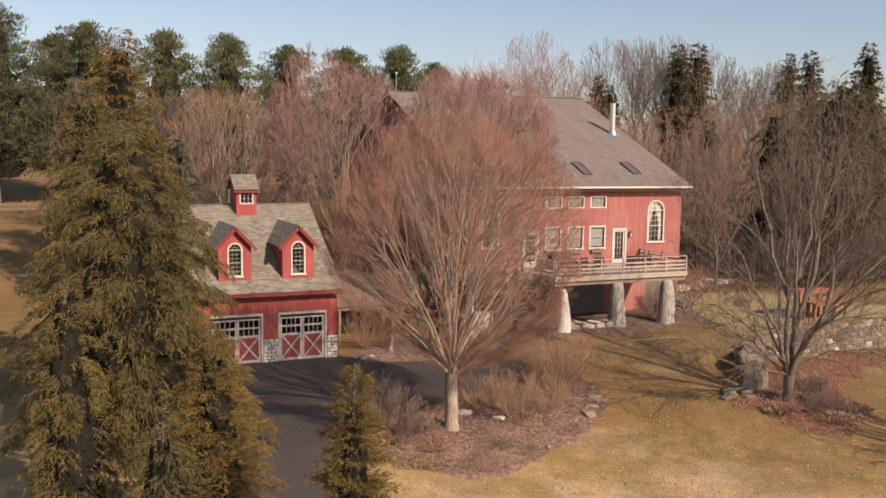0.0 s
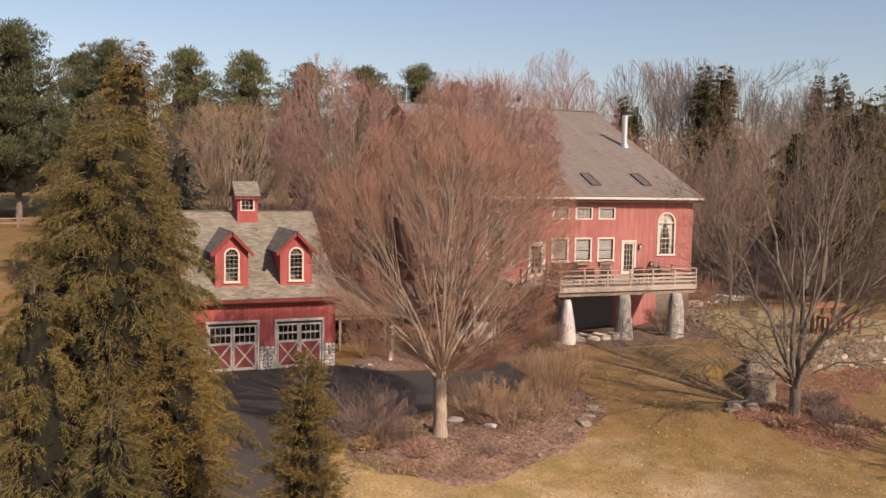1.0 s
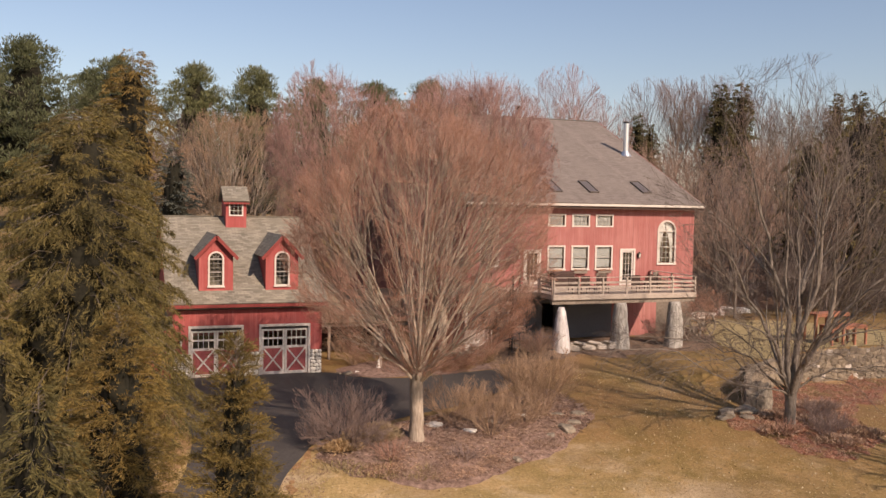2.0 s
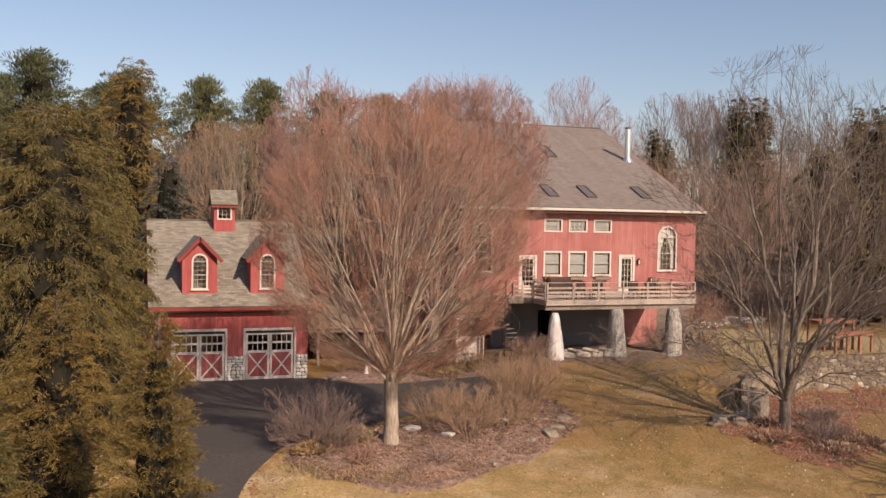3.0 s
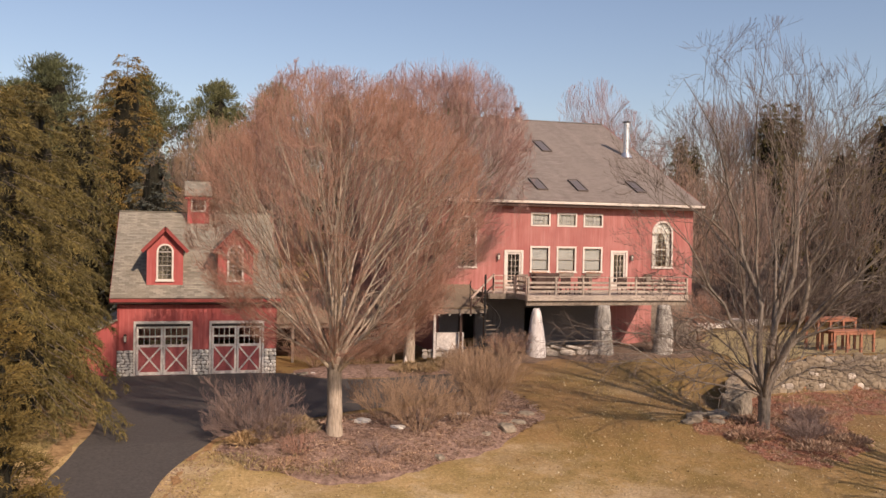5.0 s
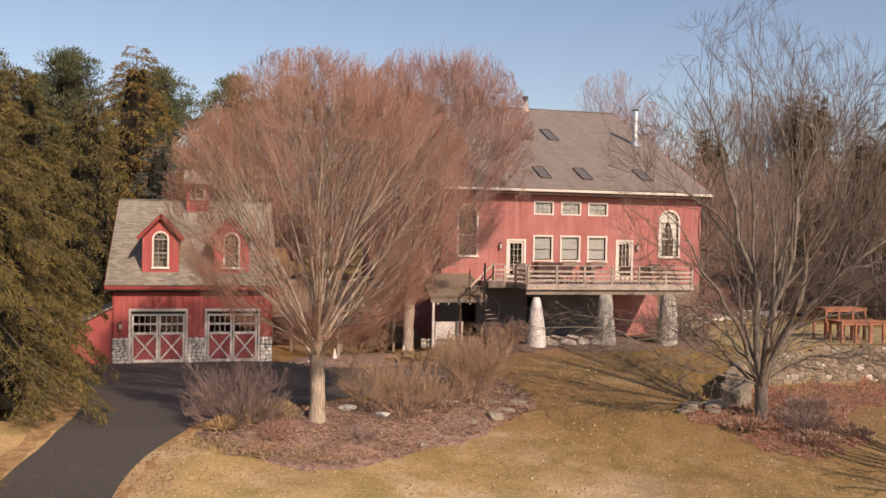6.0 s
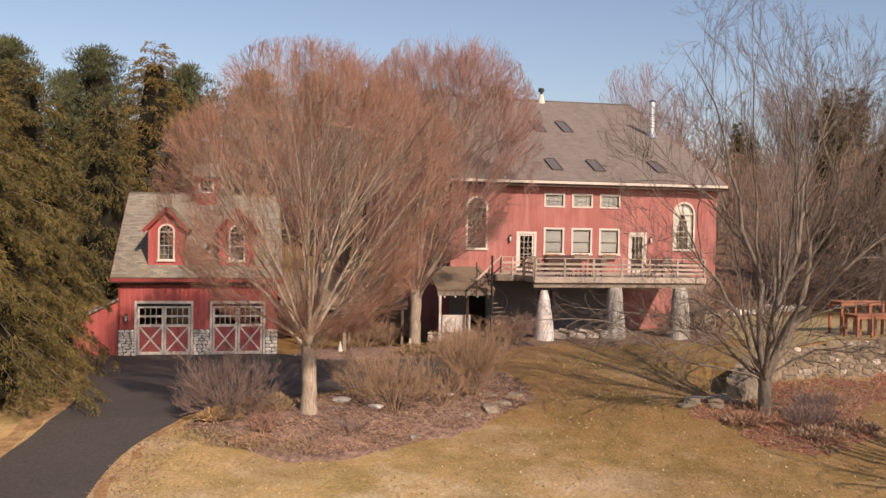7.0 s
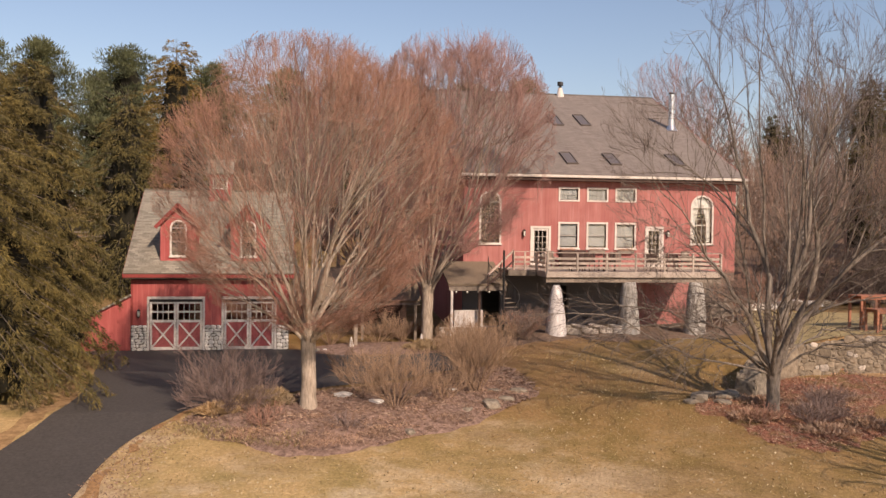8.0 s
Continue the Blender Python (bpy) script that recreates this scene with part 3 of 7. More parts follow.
def bare_tree(name, seed, at, label, height_, spread_r, trunk_r, fork, n_limb, kids, bark, twig, lean=(0, 0), tilt=(8, 62),
              crown_low=0.22, lift=0.25, spread=0.55, tips=0.006, lens=(0.42, 0.24, 0.11), wiggle=0.0, group="", egg=0.58, stems=1, bow=0.3, tilt_power=1.0, stout=1.0, thin=0.62, sway=0.0, bare=0.14):
    """A leafless tree: trunk and limbs in one bark, side branches and twigs in another."""
    rng = np.random.default_rng(seed)
    H = height_
    mid = H * egg
    env = ((lean[0] * 0.5, lean[1] * 0.5, mid), (spread_r, spread_r, H - mid))
    m = 9
    t = np.linspace(0, 1, m)
    tr, trr = [], []
    for k in range(stems):
        a = 2 * math.pi * k / max(stems, 1) + rng.random()
        off = 0.0 if stems == 1 else trunk_r * 1.1
        x = off * math.cos(a) * (1 + 2.5 * t) + lean[0] * t * 0.06 + rng.normal(0, 0.03, m) * t
        y = off * math.sin(a) * (1 + 2.5 * t) + lean[1] * t * 0.06 + rng.normal(0, 0.03, m) * t
        tr.append(np.stack([x, y, -0.25 + t * (fork * 1.15 + 0.25)], -1))
        trr.append(trunk_r / (1 if stems == 1 else 1.5) * (0.80 + 0.55 * np.exp(-t * 7) - 0.12 * t))
    P0, R0 = np.array(tr), np.array(trr)
    # limbs: from the fork, fanned out to the crown's skin
    n1 = n_limb
    az = np.arange(n1) * 2.39996 + rng.normal(0, 0.35, n1)
    el = np.radians(tilt[0] + (tilt[1] - tilt[0]) * ((np.arange(n1) + rng.random(n1)) / n1) ** tilt_power)
    d = np.stack([np.sin(el) * np.cos(az), np.sin(el) * np.sin(az), np.cos(el)], -1)
    s = 0.62 + 0.38 * rng.random(n1) * (1 - el / el.max() * 0.3)
    who = rng.integers(0, stems, n1)
    f = np.clip(s * (m - 1), 0, m - 1.01)
    i = f.astype(int)
    A = P0[who, i] + (P0[who, i + 1] - P0[who, i]) * (f - i)[:, None]
    c, rad = np.array(env[0]), np.array(env[1])
    o = (A - c) / rad
    dd = d / rad
    qa, qb, qc = (dd ** 2).sum(-1), 2 * (o * dd).sum(-1), (o ** 2).sum(-1) - 1
    reach = (-qb + np.sqrt(np.maximum(qb ** 2 - 4 * qa * qc, 0.01))) / (2 * qa)
    L = np.clip(reach, 0.3 * spread_r, 2 * H) * rng.uniform(0.72, 0.9, n1)
    B = A + d * L[:, None]
    C = A + unit(d + np.array([0, 0, 1.0]) * bow) * (L * 0.5)[:, None]
    P1 = bezier(A, C, B, 10)
    P1[:, 2:] += rng.normal(size=P1[:, 2:].shape) * 0.012 * L[:, None, None] * (1 + 4 * wiggle)
    if sway:
        drift = np.cumsum(rng.normal(size=(n1, 10, 3)), axis=1) * np.linspace(0, 1, 10)[None, :, None]
        P1 += drift * sway * L[:, None, None] * np.array([1, 1, 0.4])
    r1 = stout * trunk_r * rng.uniform(0.26, 0.46, n1) * (1.9 / math.sqrt(n1) + 0.42)
    R1 = r1[:, None] + (tips * 1.6 - r1[:, None]) * np.linspace(0, 1, 10)[None] ** 0.75
    k1, k2, k3 = kids
    P2, R2 = grow(rng, P1, R1, k1, bare, 0.97, H * lens[0], spread, lift, env, 7, tips, thin, wiggle=wiggle)
    P3, R3 = grow(rng, P2, R2, k2, 0.12, 0.98, H * lens[1], spread, lift, env, 5 if k3 > 2 else 3, tips, thin, wiggle=wiggle)
    fine = [tubes(P3, np.maximum(R3, tips), 3)]
    if k3:
        P4, R4 = grow(rng, P3, R3, k3, 0.15, 1.0, H * lens[2], spread * 0.7, lift + 0.12, env, 3, tips * 0.8)
        fine.append(tubes(P4, np.maximum(R4, tips * 0.8), 3))
    tree = thing(name, at, label, "tree", group)
    for nm, me in (("trunk", np_mesh("trunk", *tubes(P0, R0, 12), bark)),
                   ("branchwork", np_mesh("branchwork", *join([tubes(P1, R1, 7 if k3 > 2 else 4), tubes(P2, np.maximum(R2, tips), 4 if k3 > 2 else 3)]), bark)),
                   ("crown", np_mesh("crown", *join(fine), twig))):
        ob = new(nm, me)
        ob.parent = tree
        if nm != "crown":
            me.shade_smooth()
    return tree


def dome_tree(name, seed, at, label, fork, trunk_r, centre, radii, bark, twig, limbs=14, kids=(8, 7, 6, 4), tilt=66, spread=(0.34, 0.2), bow=0.35,
              tips=0.004, twigs=(1.5, 0.62), lift=0.2, fan=0.32, wiggle=0.0, stout=0.34, thin=0.66, low=0.25, skirt=(), group="", side=0.35, trim=0.97, curl=0.0, even=0.62):
    """A leafless tree whose limbs run out from the fork to the skin of an egg-shaped crown, forking on the way; twigs fill the rim."""
    rng = np.random.default_rng(seed)
    c, rad, up = np.array(centre, float), np.array(radii, float), np.array([0, 0, 1.0])
    F = np.array([0, 0, fork * 0.9])

    def reach(d):
        o, dd = (F - c) / rad, d / rad
        qa, qb, qc = (dd ** 2).sum(-1), 2 * (o * dd).sum(-1), (o ** 2).sum() - 1
        R = (-qb + np.sqrt(np.maximum(qb ** 2 - 4 * qa * qc, 1e-4))) / (2 * qa)
        lump = 1 + 0.07 * np.sin(d[..., 0] * 9 + seed) * np.sin(d[..., 1] * 8 + 2) + 0.04 * np.sin(d[..., 2] * 17 + d[..., 0] * 13)
        return np.maximum(R, 0.2 * rad[0]) * lump

    def bend(P, amount):
        if amount:
            n, m = P.shape[:2]
            L = np.linalg.norm(P[:, -1] - P[:, 0], axis=-1)
            drift = np.cumsum(rng.normal(size=(n, m, 3)), axis=1)
            t = np.linspace(0, 1, m)[None, :, None]
            P = P + (drift - t * drift[:, -1:]) * amount * L[:, None, None] * np.minimum(1, 4 * t)
        return P

    t = np.linspace(0, 1, 10)
    top = fork * 1.12
    P0 = np.stack([rng.normal(0, 0.025, 10) * t, rng.normal(0, 0.025, 10) * t, -0.3 + t * (top + 0.3)], -1)[None]
    R0 = (trunk_r * (0.84 + 0.55 * np.exp(-t * 9) + 0.16 * np.clip(t - 0.75, 0, 1) * 4))[None]
    k = np.arange(limbs)
    az = k * 2.39996 + rng.normal(0, 0.25, limbs)
    el = radians(tilt) * ((k + 0.15 + 0.7 * rng.random(limbs)) / limbs) ** even
    cosel, sinel = np.cos(el), np.sin(el)
    d = np.stack([sinel * np.cos(az), sinel * np.sin(az), cosel], -1)
    A = np.stack([0.35 * trunk_r * np.cos(az) * sinel, 0.35 * trunk_r * np.sin(az) * sinel, fork * (0.80 + 0.30 * cosel ** 2 * rng.random(limbs) + 0.02)], -1)
    B = F + d * (reach(d) * rng.uniform(0.86, 0.98, limbs) * trim)[:, None]
    L = np.linalg.norm(B - A, axis=-1)
    P = bend(bezier(A, A + unit(d + up * bow) * (L * 0.42)[:, None], B, 12), wiggle)
    r = trunk_r * stout * rng.uniform(0.75, 1.2, limbs) * (0.75 + 0.35 * cosel)
    R = r[:, None] + (tips * 1.8 - r[:, None]) * np.linspace(0, 1, 12)[None] ** 0.85
    wood = [tubes(P, R, 7)]
    D = d
    env = (centre, tuple(rad * 1.06))
    for lev, (n, sp) in enumerate(zip(kids[:2], spread)):
        N, mm = P.shape[:2]
        who = np.repeat(np.arange(N), n)
        u = (low + (0.95 - low) * ((np.arange(n) + rng.random((N, n))) / n) ** 0.85).ravel()
        f = np.clip(u * (mm - 1), 0, mm - 1.001)
        i, fr = f.astype(int), (f % 1)[:, None]
        A = P[who, i] * (1 - fr) + P[who, i + 1] * fr
        tan = unit(P[who, i + 1] - P[who, i])
        r0 = R[who, i] * (1 - fr[:, 0]) + R[who, i + 1] * fr[:, 0]
        rnd = rng.normal(size=A.shape)
        rnd = unit(rnd - tan * (rnd * tan).sum(-1, keepdims=True))
        nd = (D[who] + rnd * sp * rng.uniform(0.4, 1.4, (len(A), 1)) * (1.25 - u)[:, None])
        nd[:, 2] = np.maximum(nd[:, 2], 0.9 * math.cos(radians(tilt)))
        nd = unit(nd)
        full = reach(nd)
        rA = np.clip(np.linalg.norm(A - F, axis=-1) / full, 0, 1)
        B = F + nd * (full * (rA + (1.0 - rA) * rng.uniform(0.6, 1.0, len(A))) * trim)[:, None]
        L = np.linalg.norm(B - A, axis=-1)
        m = (8, 6)[lev]
        P = bend(bezier(A, A + unit(tan + rnd * side + up * curl) * (L * 0.45)[:, None], B, m), wiggle)
        a = np.minimum(r0 * thin, 0.05 * L + tips)[:, None]
        R = a + (np.minimum(tips * 1.3, a) - a) * np.linspace(0, 1, m)[None] ** 0.75
        D = nd
        wood.append(tubes(P, np.maximum(R, tips), (5, 3)[lev]))
    P3, R3 = grow(rng, P, R, kids[2], 0.3, 1.0, twigs[0], fan, lift, env, 3, tips, 0.7, wiggle=wiggle)
    fine = [tubes(P3, np.maximum(R3, tips), 3)]
    if kids[3]:
        P4, R4 = grow(rng, P3, R3, kids[3], 0.2, 1.0, twigs[1], fan, lift, env, 2, tips * 0.8, 0.8)
        fine.append(tubes(P4, np.maximum(R4, tips * 0.8), 3))
    if skirt:
        # long low limbs, level or drooping at their ends
        sa, sl, sz = np.radians([q[0] for q in skirt]), np.array([q[1] for q in skirt]), np.array([q[2] for q in skirt])
        so = np.stack([np.cos(sa), np.sin(sa), 0 * sa], -1)
        SA = np.array([0, 0, 1.0]) * (fork * rng.uniform(0.85, 1.05, len(skirt)))[:, None]
        SB = SA + so * sl[:, None] + up * sz[:, None]
        PS = bend(bezier(SA, SA + so * (sl * 0.45)[:, None] + up * (sz * 0.6 + 1.3)[:, None], SB, 12), 0.02)
        RS = trunk_r * 0.20 + (tips * 1.8 - trunk_r * 0.20) * np.linspace(0, 1, 12)[None] ** 0.7 * np.ones((len(skirt), 1))
        wide = ((0, 0, 6), (max(sl) * 1.15, max(sl) * 1.15, 7))
        PT, RT = grow(rng, PS, RS, 20, 0.2, 0.98, 2.8, 0.85, -0.10, wide, 7, tips, 0.62, wiggle=0.025)
        PU, RU = grow(rng, PT, RT, 9, 0.12, 0.98, 1.3, 0.8, -0.10, wide, 4, tips * 0.8, 0.62, wiggle=0.025)
        wood += [tubes(PS, RS, 7), tubes(PT, np.maximum(RT, tips), 4)]
        fine.append(tubes(PU, np.maximum(RU, tips * 0.8), 3))
    tree = thing(name, at, label, "tree", group)
    for nm, me in (("trunk", np_mesh("trunk", *tubes(P0, R0, 14), bark)), ("branchwork", np_mesh("branchwork", *join(wood), bark)), ("crown", np_mesh("crown", *join(fine), twig))):
        ob = new(nm, me)
        ob.parent = tree
        if nm != "crown":
            me.shade_smooth()
    return tree


def blades(rng, pos, way, length, width):
    """Small pointed leaves: one quad each, at pos along way."""
    n = len(pos)
    way = unit(way)
    side = unit(np.cross(way, unit(rng.normal(size=(n, 3)) + np.array([0, 0, 1.2]))))
    L, W = length[:, None], width[:, None]
    v = np.stack([pos, pos + way * L * 0.5 + side * W, pos + way * L, pos + way * L * 0.5 - side * W], 1).reshape(-1, 3)
    return v, np.arange(4 * n).reshape(n, 4)


def spruce(name, seed, at, label, H, r, boughs, sprays, mat, power=0.6, low=0.03, up=0.12, droop=0.42, hang=0.6, per=11, blade=(0.14, 0.016), group="", ragged=0.22, core=0.46, spray=0.5, category="tree", bark=None, loose=0.26):
    """A dense spruce: drooping boughs, each hung with sprays of needles, round a core of dead inner twigs painted near
    black for the shade inside.
    """
    rng = np.random.default_rng(seed)
    up_ = np.array([0, 0, 1.0])
    u = low + (1 - low) * ((np.arange(boughs) + rng.random(boughs)) / boughs) ** 0.95
    az = rng.uniform(0, 2 * math.pi, boughs)
    out = np.stack([np.cos(az), np.sin(az), 0 * az], -1)

    def skin(q):
        return r * np.clip(1 - q, 0, 1) ** power * np.minimum(1, 0.72 + q * 2.2) + 0.06
    L = skin(u) * rng.uniform(1 - ragged, 1 + ragged * 0.6, boughs) * (1 + 0.10 * np.sin(az * 3 + u * 14 + seed))
    A = up_ * (u * H)[:, None]
    C = A + out * (L * 0.55)[:, None] + up_ * (L * (up + 0.10))[:, None]
    B = A + out * L[:, None] + up_ * (L * (up - droop * (1.15 - u)))[:, None]
    P = bezier(A, C, B, 7)
    rb = (0.008 + 0.005 * L)[:, None] * np.linspace(1, 0.25, 7)[None]
    who = rng.choice(boughs, sprays, p=L ** 1.15 / (L ** 1.15).sum())
    s = 0.14 + 0.88 * rng.random(sprays) ** 0.55
    f = np.clip(s * 6, 0, 5.999)
    i, fr = f.astype(int), (f % 1)[:, None]
    base = P[who, i] * (1 - fr) + P[who, i + 1] * fr
    tan = unit(P[who, i + 1] - P[who, i])
    lat = unit(np.cross(tan, up_))
    sg = rng.uniform(-1, 1, (sprays, 1))
    base = base + lat * sg * (0.26 * L[who] * (1.1 - s))[:, None] - up_ * (np.abs(sg[:, 0]) * 0.12 * L[who] * (1.1 - s))[:, None]
    sd = unit(tan * 0.75 + lat * sg * 1.1 - up_ * hang * rng.uniform(0.3, 1.3, (sprays, 1)) + rng.normal(size=(sprays, 3)) * 0.15)
    sl = spray * rng.uniform(0.6, 1.3, sprays) * np.minimum(1, 0.35 + L[who] / (0.6 * r))
    who2 = np.repeat(np.arange(sprays), per)
    q = 0.9 * ((np.arange(per)[None] + rng.random((sprays, per))) / per).ravel()
    pos = base[who2] + sd[who2] * (sl[who2] * q)[:, None] - up_ * (0.25 * hang * sl[who2] * q ** 2)[:, None]
    way = sd[who2] + rng.normal(size=pos.shape) * loose
    size = rng.uniform(0.6, 1.3, len(pos)) * (1.15 - 0.4 * q)
    tv = np.array([[[0, 0, -0.3], [0, 0, H * 0.33], [0, 0, H * 0.66], [0, 0, H * 0.97]]])
    tree = thing(name, at, label, category, group)
    # ragged core: its near-black colour paints the dark gaps between the boughs
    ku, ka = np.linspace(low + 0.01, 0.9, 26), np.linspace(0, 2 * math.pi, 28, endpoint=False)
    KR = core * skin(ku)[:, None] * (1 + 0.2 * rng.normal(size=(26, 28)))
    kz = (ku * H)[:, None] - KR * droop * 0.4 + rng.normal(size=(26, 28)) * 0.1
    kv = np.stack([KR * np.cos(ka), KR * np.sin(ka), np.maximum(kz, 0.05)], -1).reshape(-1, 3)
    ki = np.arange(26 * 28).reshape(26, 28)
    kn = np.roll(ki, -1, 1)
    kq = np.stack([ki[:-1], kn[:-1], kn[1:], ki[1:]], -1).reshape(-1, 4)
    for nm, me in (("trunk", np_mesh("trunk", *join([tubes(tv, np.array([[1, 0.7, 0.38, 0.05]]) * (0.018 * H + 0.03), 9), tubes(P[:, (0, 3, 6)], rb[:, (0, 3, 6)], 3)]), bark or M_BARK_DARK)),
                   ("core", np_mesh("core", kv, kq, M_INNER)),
                   ("crown", np_mesh("crown", *blades(rng, pos, way, blade[0] * size, blade[1] * size), mat))):
        ob = new(nm, me)
        ob.parent = tree
    return tree


def pine(name, seed, at, label, H, r, boughs, lobes, per, mat, low=0.13, blade=(0.46, 0.04), lobe=1.2, group="", up=0.4):
    """A white pine: upswept boughs that carry rounded tufts of long needles, with gaps between them."""
    rng = np.random.default_rng(seed)
    up_ = np.array([0, 0, 1.0])
    u = low + (0.97 - low) * ((np.arange(boughs) + rng.random(boughs)) / boughs)
    az = rng.uniform(0, 2 * math.pi, boughs)
    out = np.stack([np.cos(az), np.sin(az), 0 * az], -1)
    L = r * np.clip(1 - ((u - 0.3) / 0.7) ** 2, 0.01, 1) ** 1.1 * rng.uniform(0.6, 1.2, boughs)
    A = up_ * (u * H * 0.97)[:, None]
    B = A + out * L[:, None] + up_ * (L * up * rng.uniform(0.4, 1.2, boughs) + 0.5 * u ** 4)[:, None]
    P = bezier(A, A + out * (L * 0.55)[:, None] + up_ * (L * 0.05)[:, None], B, 6)
    rb = (0.012 + 0.008 * L)[:, None] * np.linspace(1, 0.3, 6)[None]
    who = np.repeat(np.arange(boughs), lobes)
    s = 0.4 + 0.6 * ((np.arange(lobes)[None] + rng.random((boughs, lobes))) / lobes).ravel()
    f = np.clip(s * 5, 0, 4.999)
    i, fr = f.astype(int), (f % 1)[:, None]
    mid = P[who, i] * (1 - fr) + P[who, i + 1] * fr + rng.normal(size=(len(who), 3)) * np.array([0.45, 0.45, 0.22]) * lobe
    size = lobe * rng.uniform(0.6, 1.25, len(who)) * (1.1 - 0.35 * u[who])
    w2 = np.repeat(np.arange(len(who)), per)
    d = unit(rng.normal(size=(len(w2), 3)) + up_ * 0.35)
    pos = mid[w2] + d * (size[w2] * rng.uniform(0.35, 0.9, len(w2)))[:, None] * np.array([1, 1, 0.62])
    way = d * 0.8 + up_ * 0.75 + rng.normal(size=d.shape) * 0.3
    bs = rng.uniform(0.6, 1.25, len(w2))
    tv = np.array([[[0, 0, -0.3], [0, 0, H * 0.33], [0, 0, H * 0.66], [0, 0, H * 0.97]]])
    tree = thing(name, at, label, "tree", group)
    # inner core whose near-black colour stands for shade deep in the crown
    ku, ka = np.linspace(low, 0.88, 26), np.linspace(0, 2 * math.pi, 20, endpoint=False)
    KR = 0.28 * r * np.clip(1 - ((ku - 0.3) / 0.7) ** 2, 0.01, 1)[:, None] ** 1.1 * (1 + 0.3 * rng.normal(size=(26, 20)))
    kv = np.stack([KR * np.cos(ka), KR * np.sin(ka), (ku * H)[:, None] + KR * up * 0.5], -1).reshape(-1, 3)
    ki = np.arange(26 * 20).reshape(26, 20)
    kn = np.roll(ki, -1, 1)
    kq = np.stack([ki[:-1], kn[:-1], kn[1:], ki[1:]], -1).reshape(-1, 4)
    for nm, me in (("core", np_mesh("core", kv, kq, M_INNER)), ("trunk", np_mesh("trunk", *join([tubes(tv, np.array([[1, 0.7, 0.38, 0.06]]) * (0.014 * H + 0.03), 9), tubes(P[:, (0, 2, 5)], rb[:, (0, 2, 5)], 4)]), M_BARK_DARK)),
                   ("crown", np_mesh("crown", *blades(rng, pos, way, blade[0] * bs, blade[1] * bs), mat))):
        ob = new(nm, me)
        ob.parent = tree
    return tree


def shrub(name, seed, at, label, H, r, stems, kids, mat, tilt=60, lift=0.35, tips=0.004, base_r=0.012, group="", spread=0.75):
    """Many thin stems from one base, forked twice."""
    rng = np.random.default_rng(seed)
    az = np.arange(stems) * 2.39996 + rng.normal(0, 0.4, stems)
    el = np.radians(tilt * np.sqrt((np.arange(stems) + rng.random(stems)) / stems))
    d = np.stack([np.sin(el) * np.cos(az), np.sin(el) * np.sin(az), np.cos(el)], -1)
    A = np.stack([0.12 * r * np.cos(az) * rng.random(stems), 0.12 * r * np.sin(az) * rng.random(stems), np.full(stems, -0.08)], -1)
    L = np.minimum(H / np.maximum(np.cos(el), 0.2), r / np.maximum(np.sin(el), 0.05)) * rng.uniform(0.6, 1.0, stems)
    B = A + d * L[:, None]
    C = A + unit(d + np.array([0, 0, 0.5])) * (L * 0.5)[:, None]
    P1 = bezier(A, C, B, 6)
    R1 = base_r * rng.uniform(0.7, 1.3, (stems, 1)) * np.linspace(1, 0.4, 6)[None]
    env = ((0, 0, H * 0.5), (r * 1.08, r * 1.08, H * 0.62))
    P2, R2 = grow(rng, P1, R1, kids[0], 0.2, 0.98, H * 0.42, spread, lift, env, 4, tips, 0.75)
    bits = [tubes(P1, R1, 4), tubes(P2, R2, 3)]
    if kids[1]:
        P3, R3 = grow(rng, P2, R2, kids[1], 0.15, 1.0, H * 0.22, spread, lift, env, 2, tips, 0.8)
        bits.append(tubes(P3, np.maximum(R3, tips), 3))
    ob = new(name, np_mesh(name, *join(bits), mat))
    ob.location = at
    return tagged(ob, label, "shrub", group)


# ---- the ground ----
def smooth(v, a, b):
    t = np.clip((v - a) / (b - a), 0, 1)
    return t * t * (3 - 2 * t)


def height(x, y):
    """The lie of the land: level by the buildings, falling to the front, rising to the woods behind, with a terrace at the side."""
    x, y = np.asarray(x, float), np.asarray(y, float)
    z = np.interp(y, [-300, -60, -40, -25, -17.4, -13.6, -8, -3, 9, 20, 40, 75, 120, 250, 900],
                  [-22, -5.2, -3.7, -2.1, -0.95, -0.25, -0.02, -0.02, 0.0, 0.8, 2.5, 4.8, 7.0, 12.0, 30.0])
    z = z + 0.72 * smooth(x, 11.5, 16) * smooth(y, -14, -2) * (1 - smooth(y, 6, 30))
    z = z - 0.75 * smooth(x, 20, 24.5) * smooth(y, -19, -10) * (1 - smooth(y, -7.75, -7.5))
    flat = smooth(x, 24.6, 26.2) * smooth(y, -7.75, -7.5) * (1 - smooth(y, 3, 14))
    z = z * (1 - flat) + (0.75 + 0.6 * smooth(x, 25.5, 30.5)) * flat
    z = z + 1.6 * smooth(x, 26, 40) * smooth(y, 4, 26)
    return z + 0.05 * np.sin(x * 0.31 + 1.0) * np.sin(y * 0.27) + 0.025 * np.sin(x * 0.9) * np.sin(y * 0.8 + 0.5)


def hz(x, y):
    return float(height(x, y))


def axis(*spans):
    return np.unique(np.round(np.concatenate([np.arange(a, b, s) for a, b, s in spans]), 3))


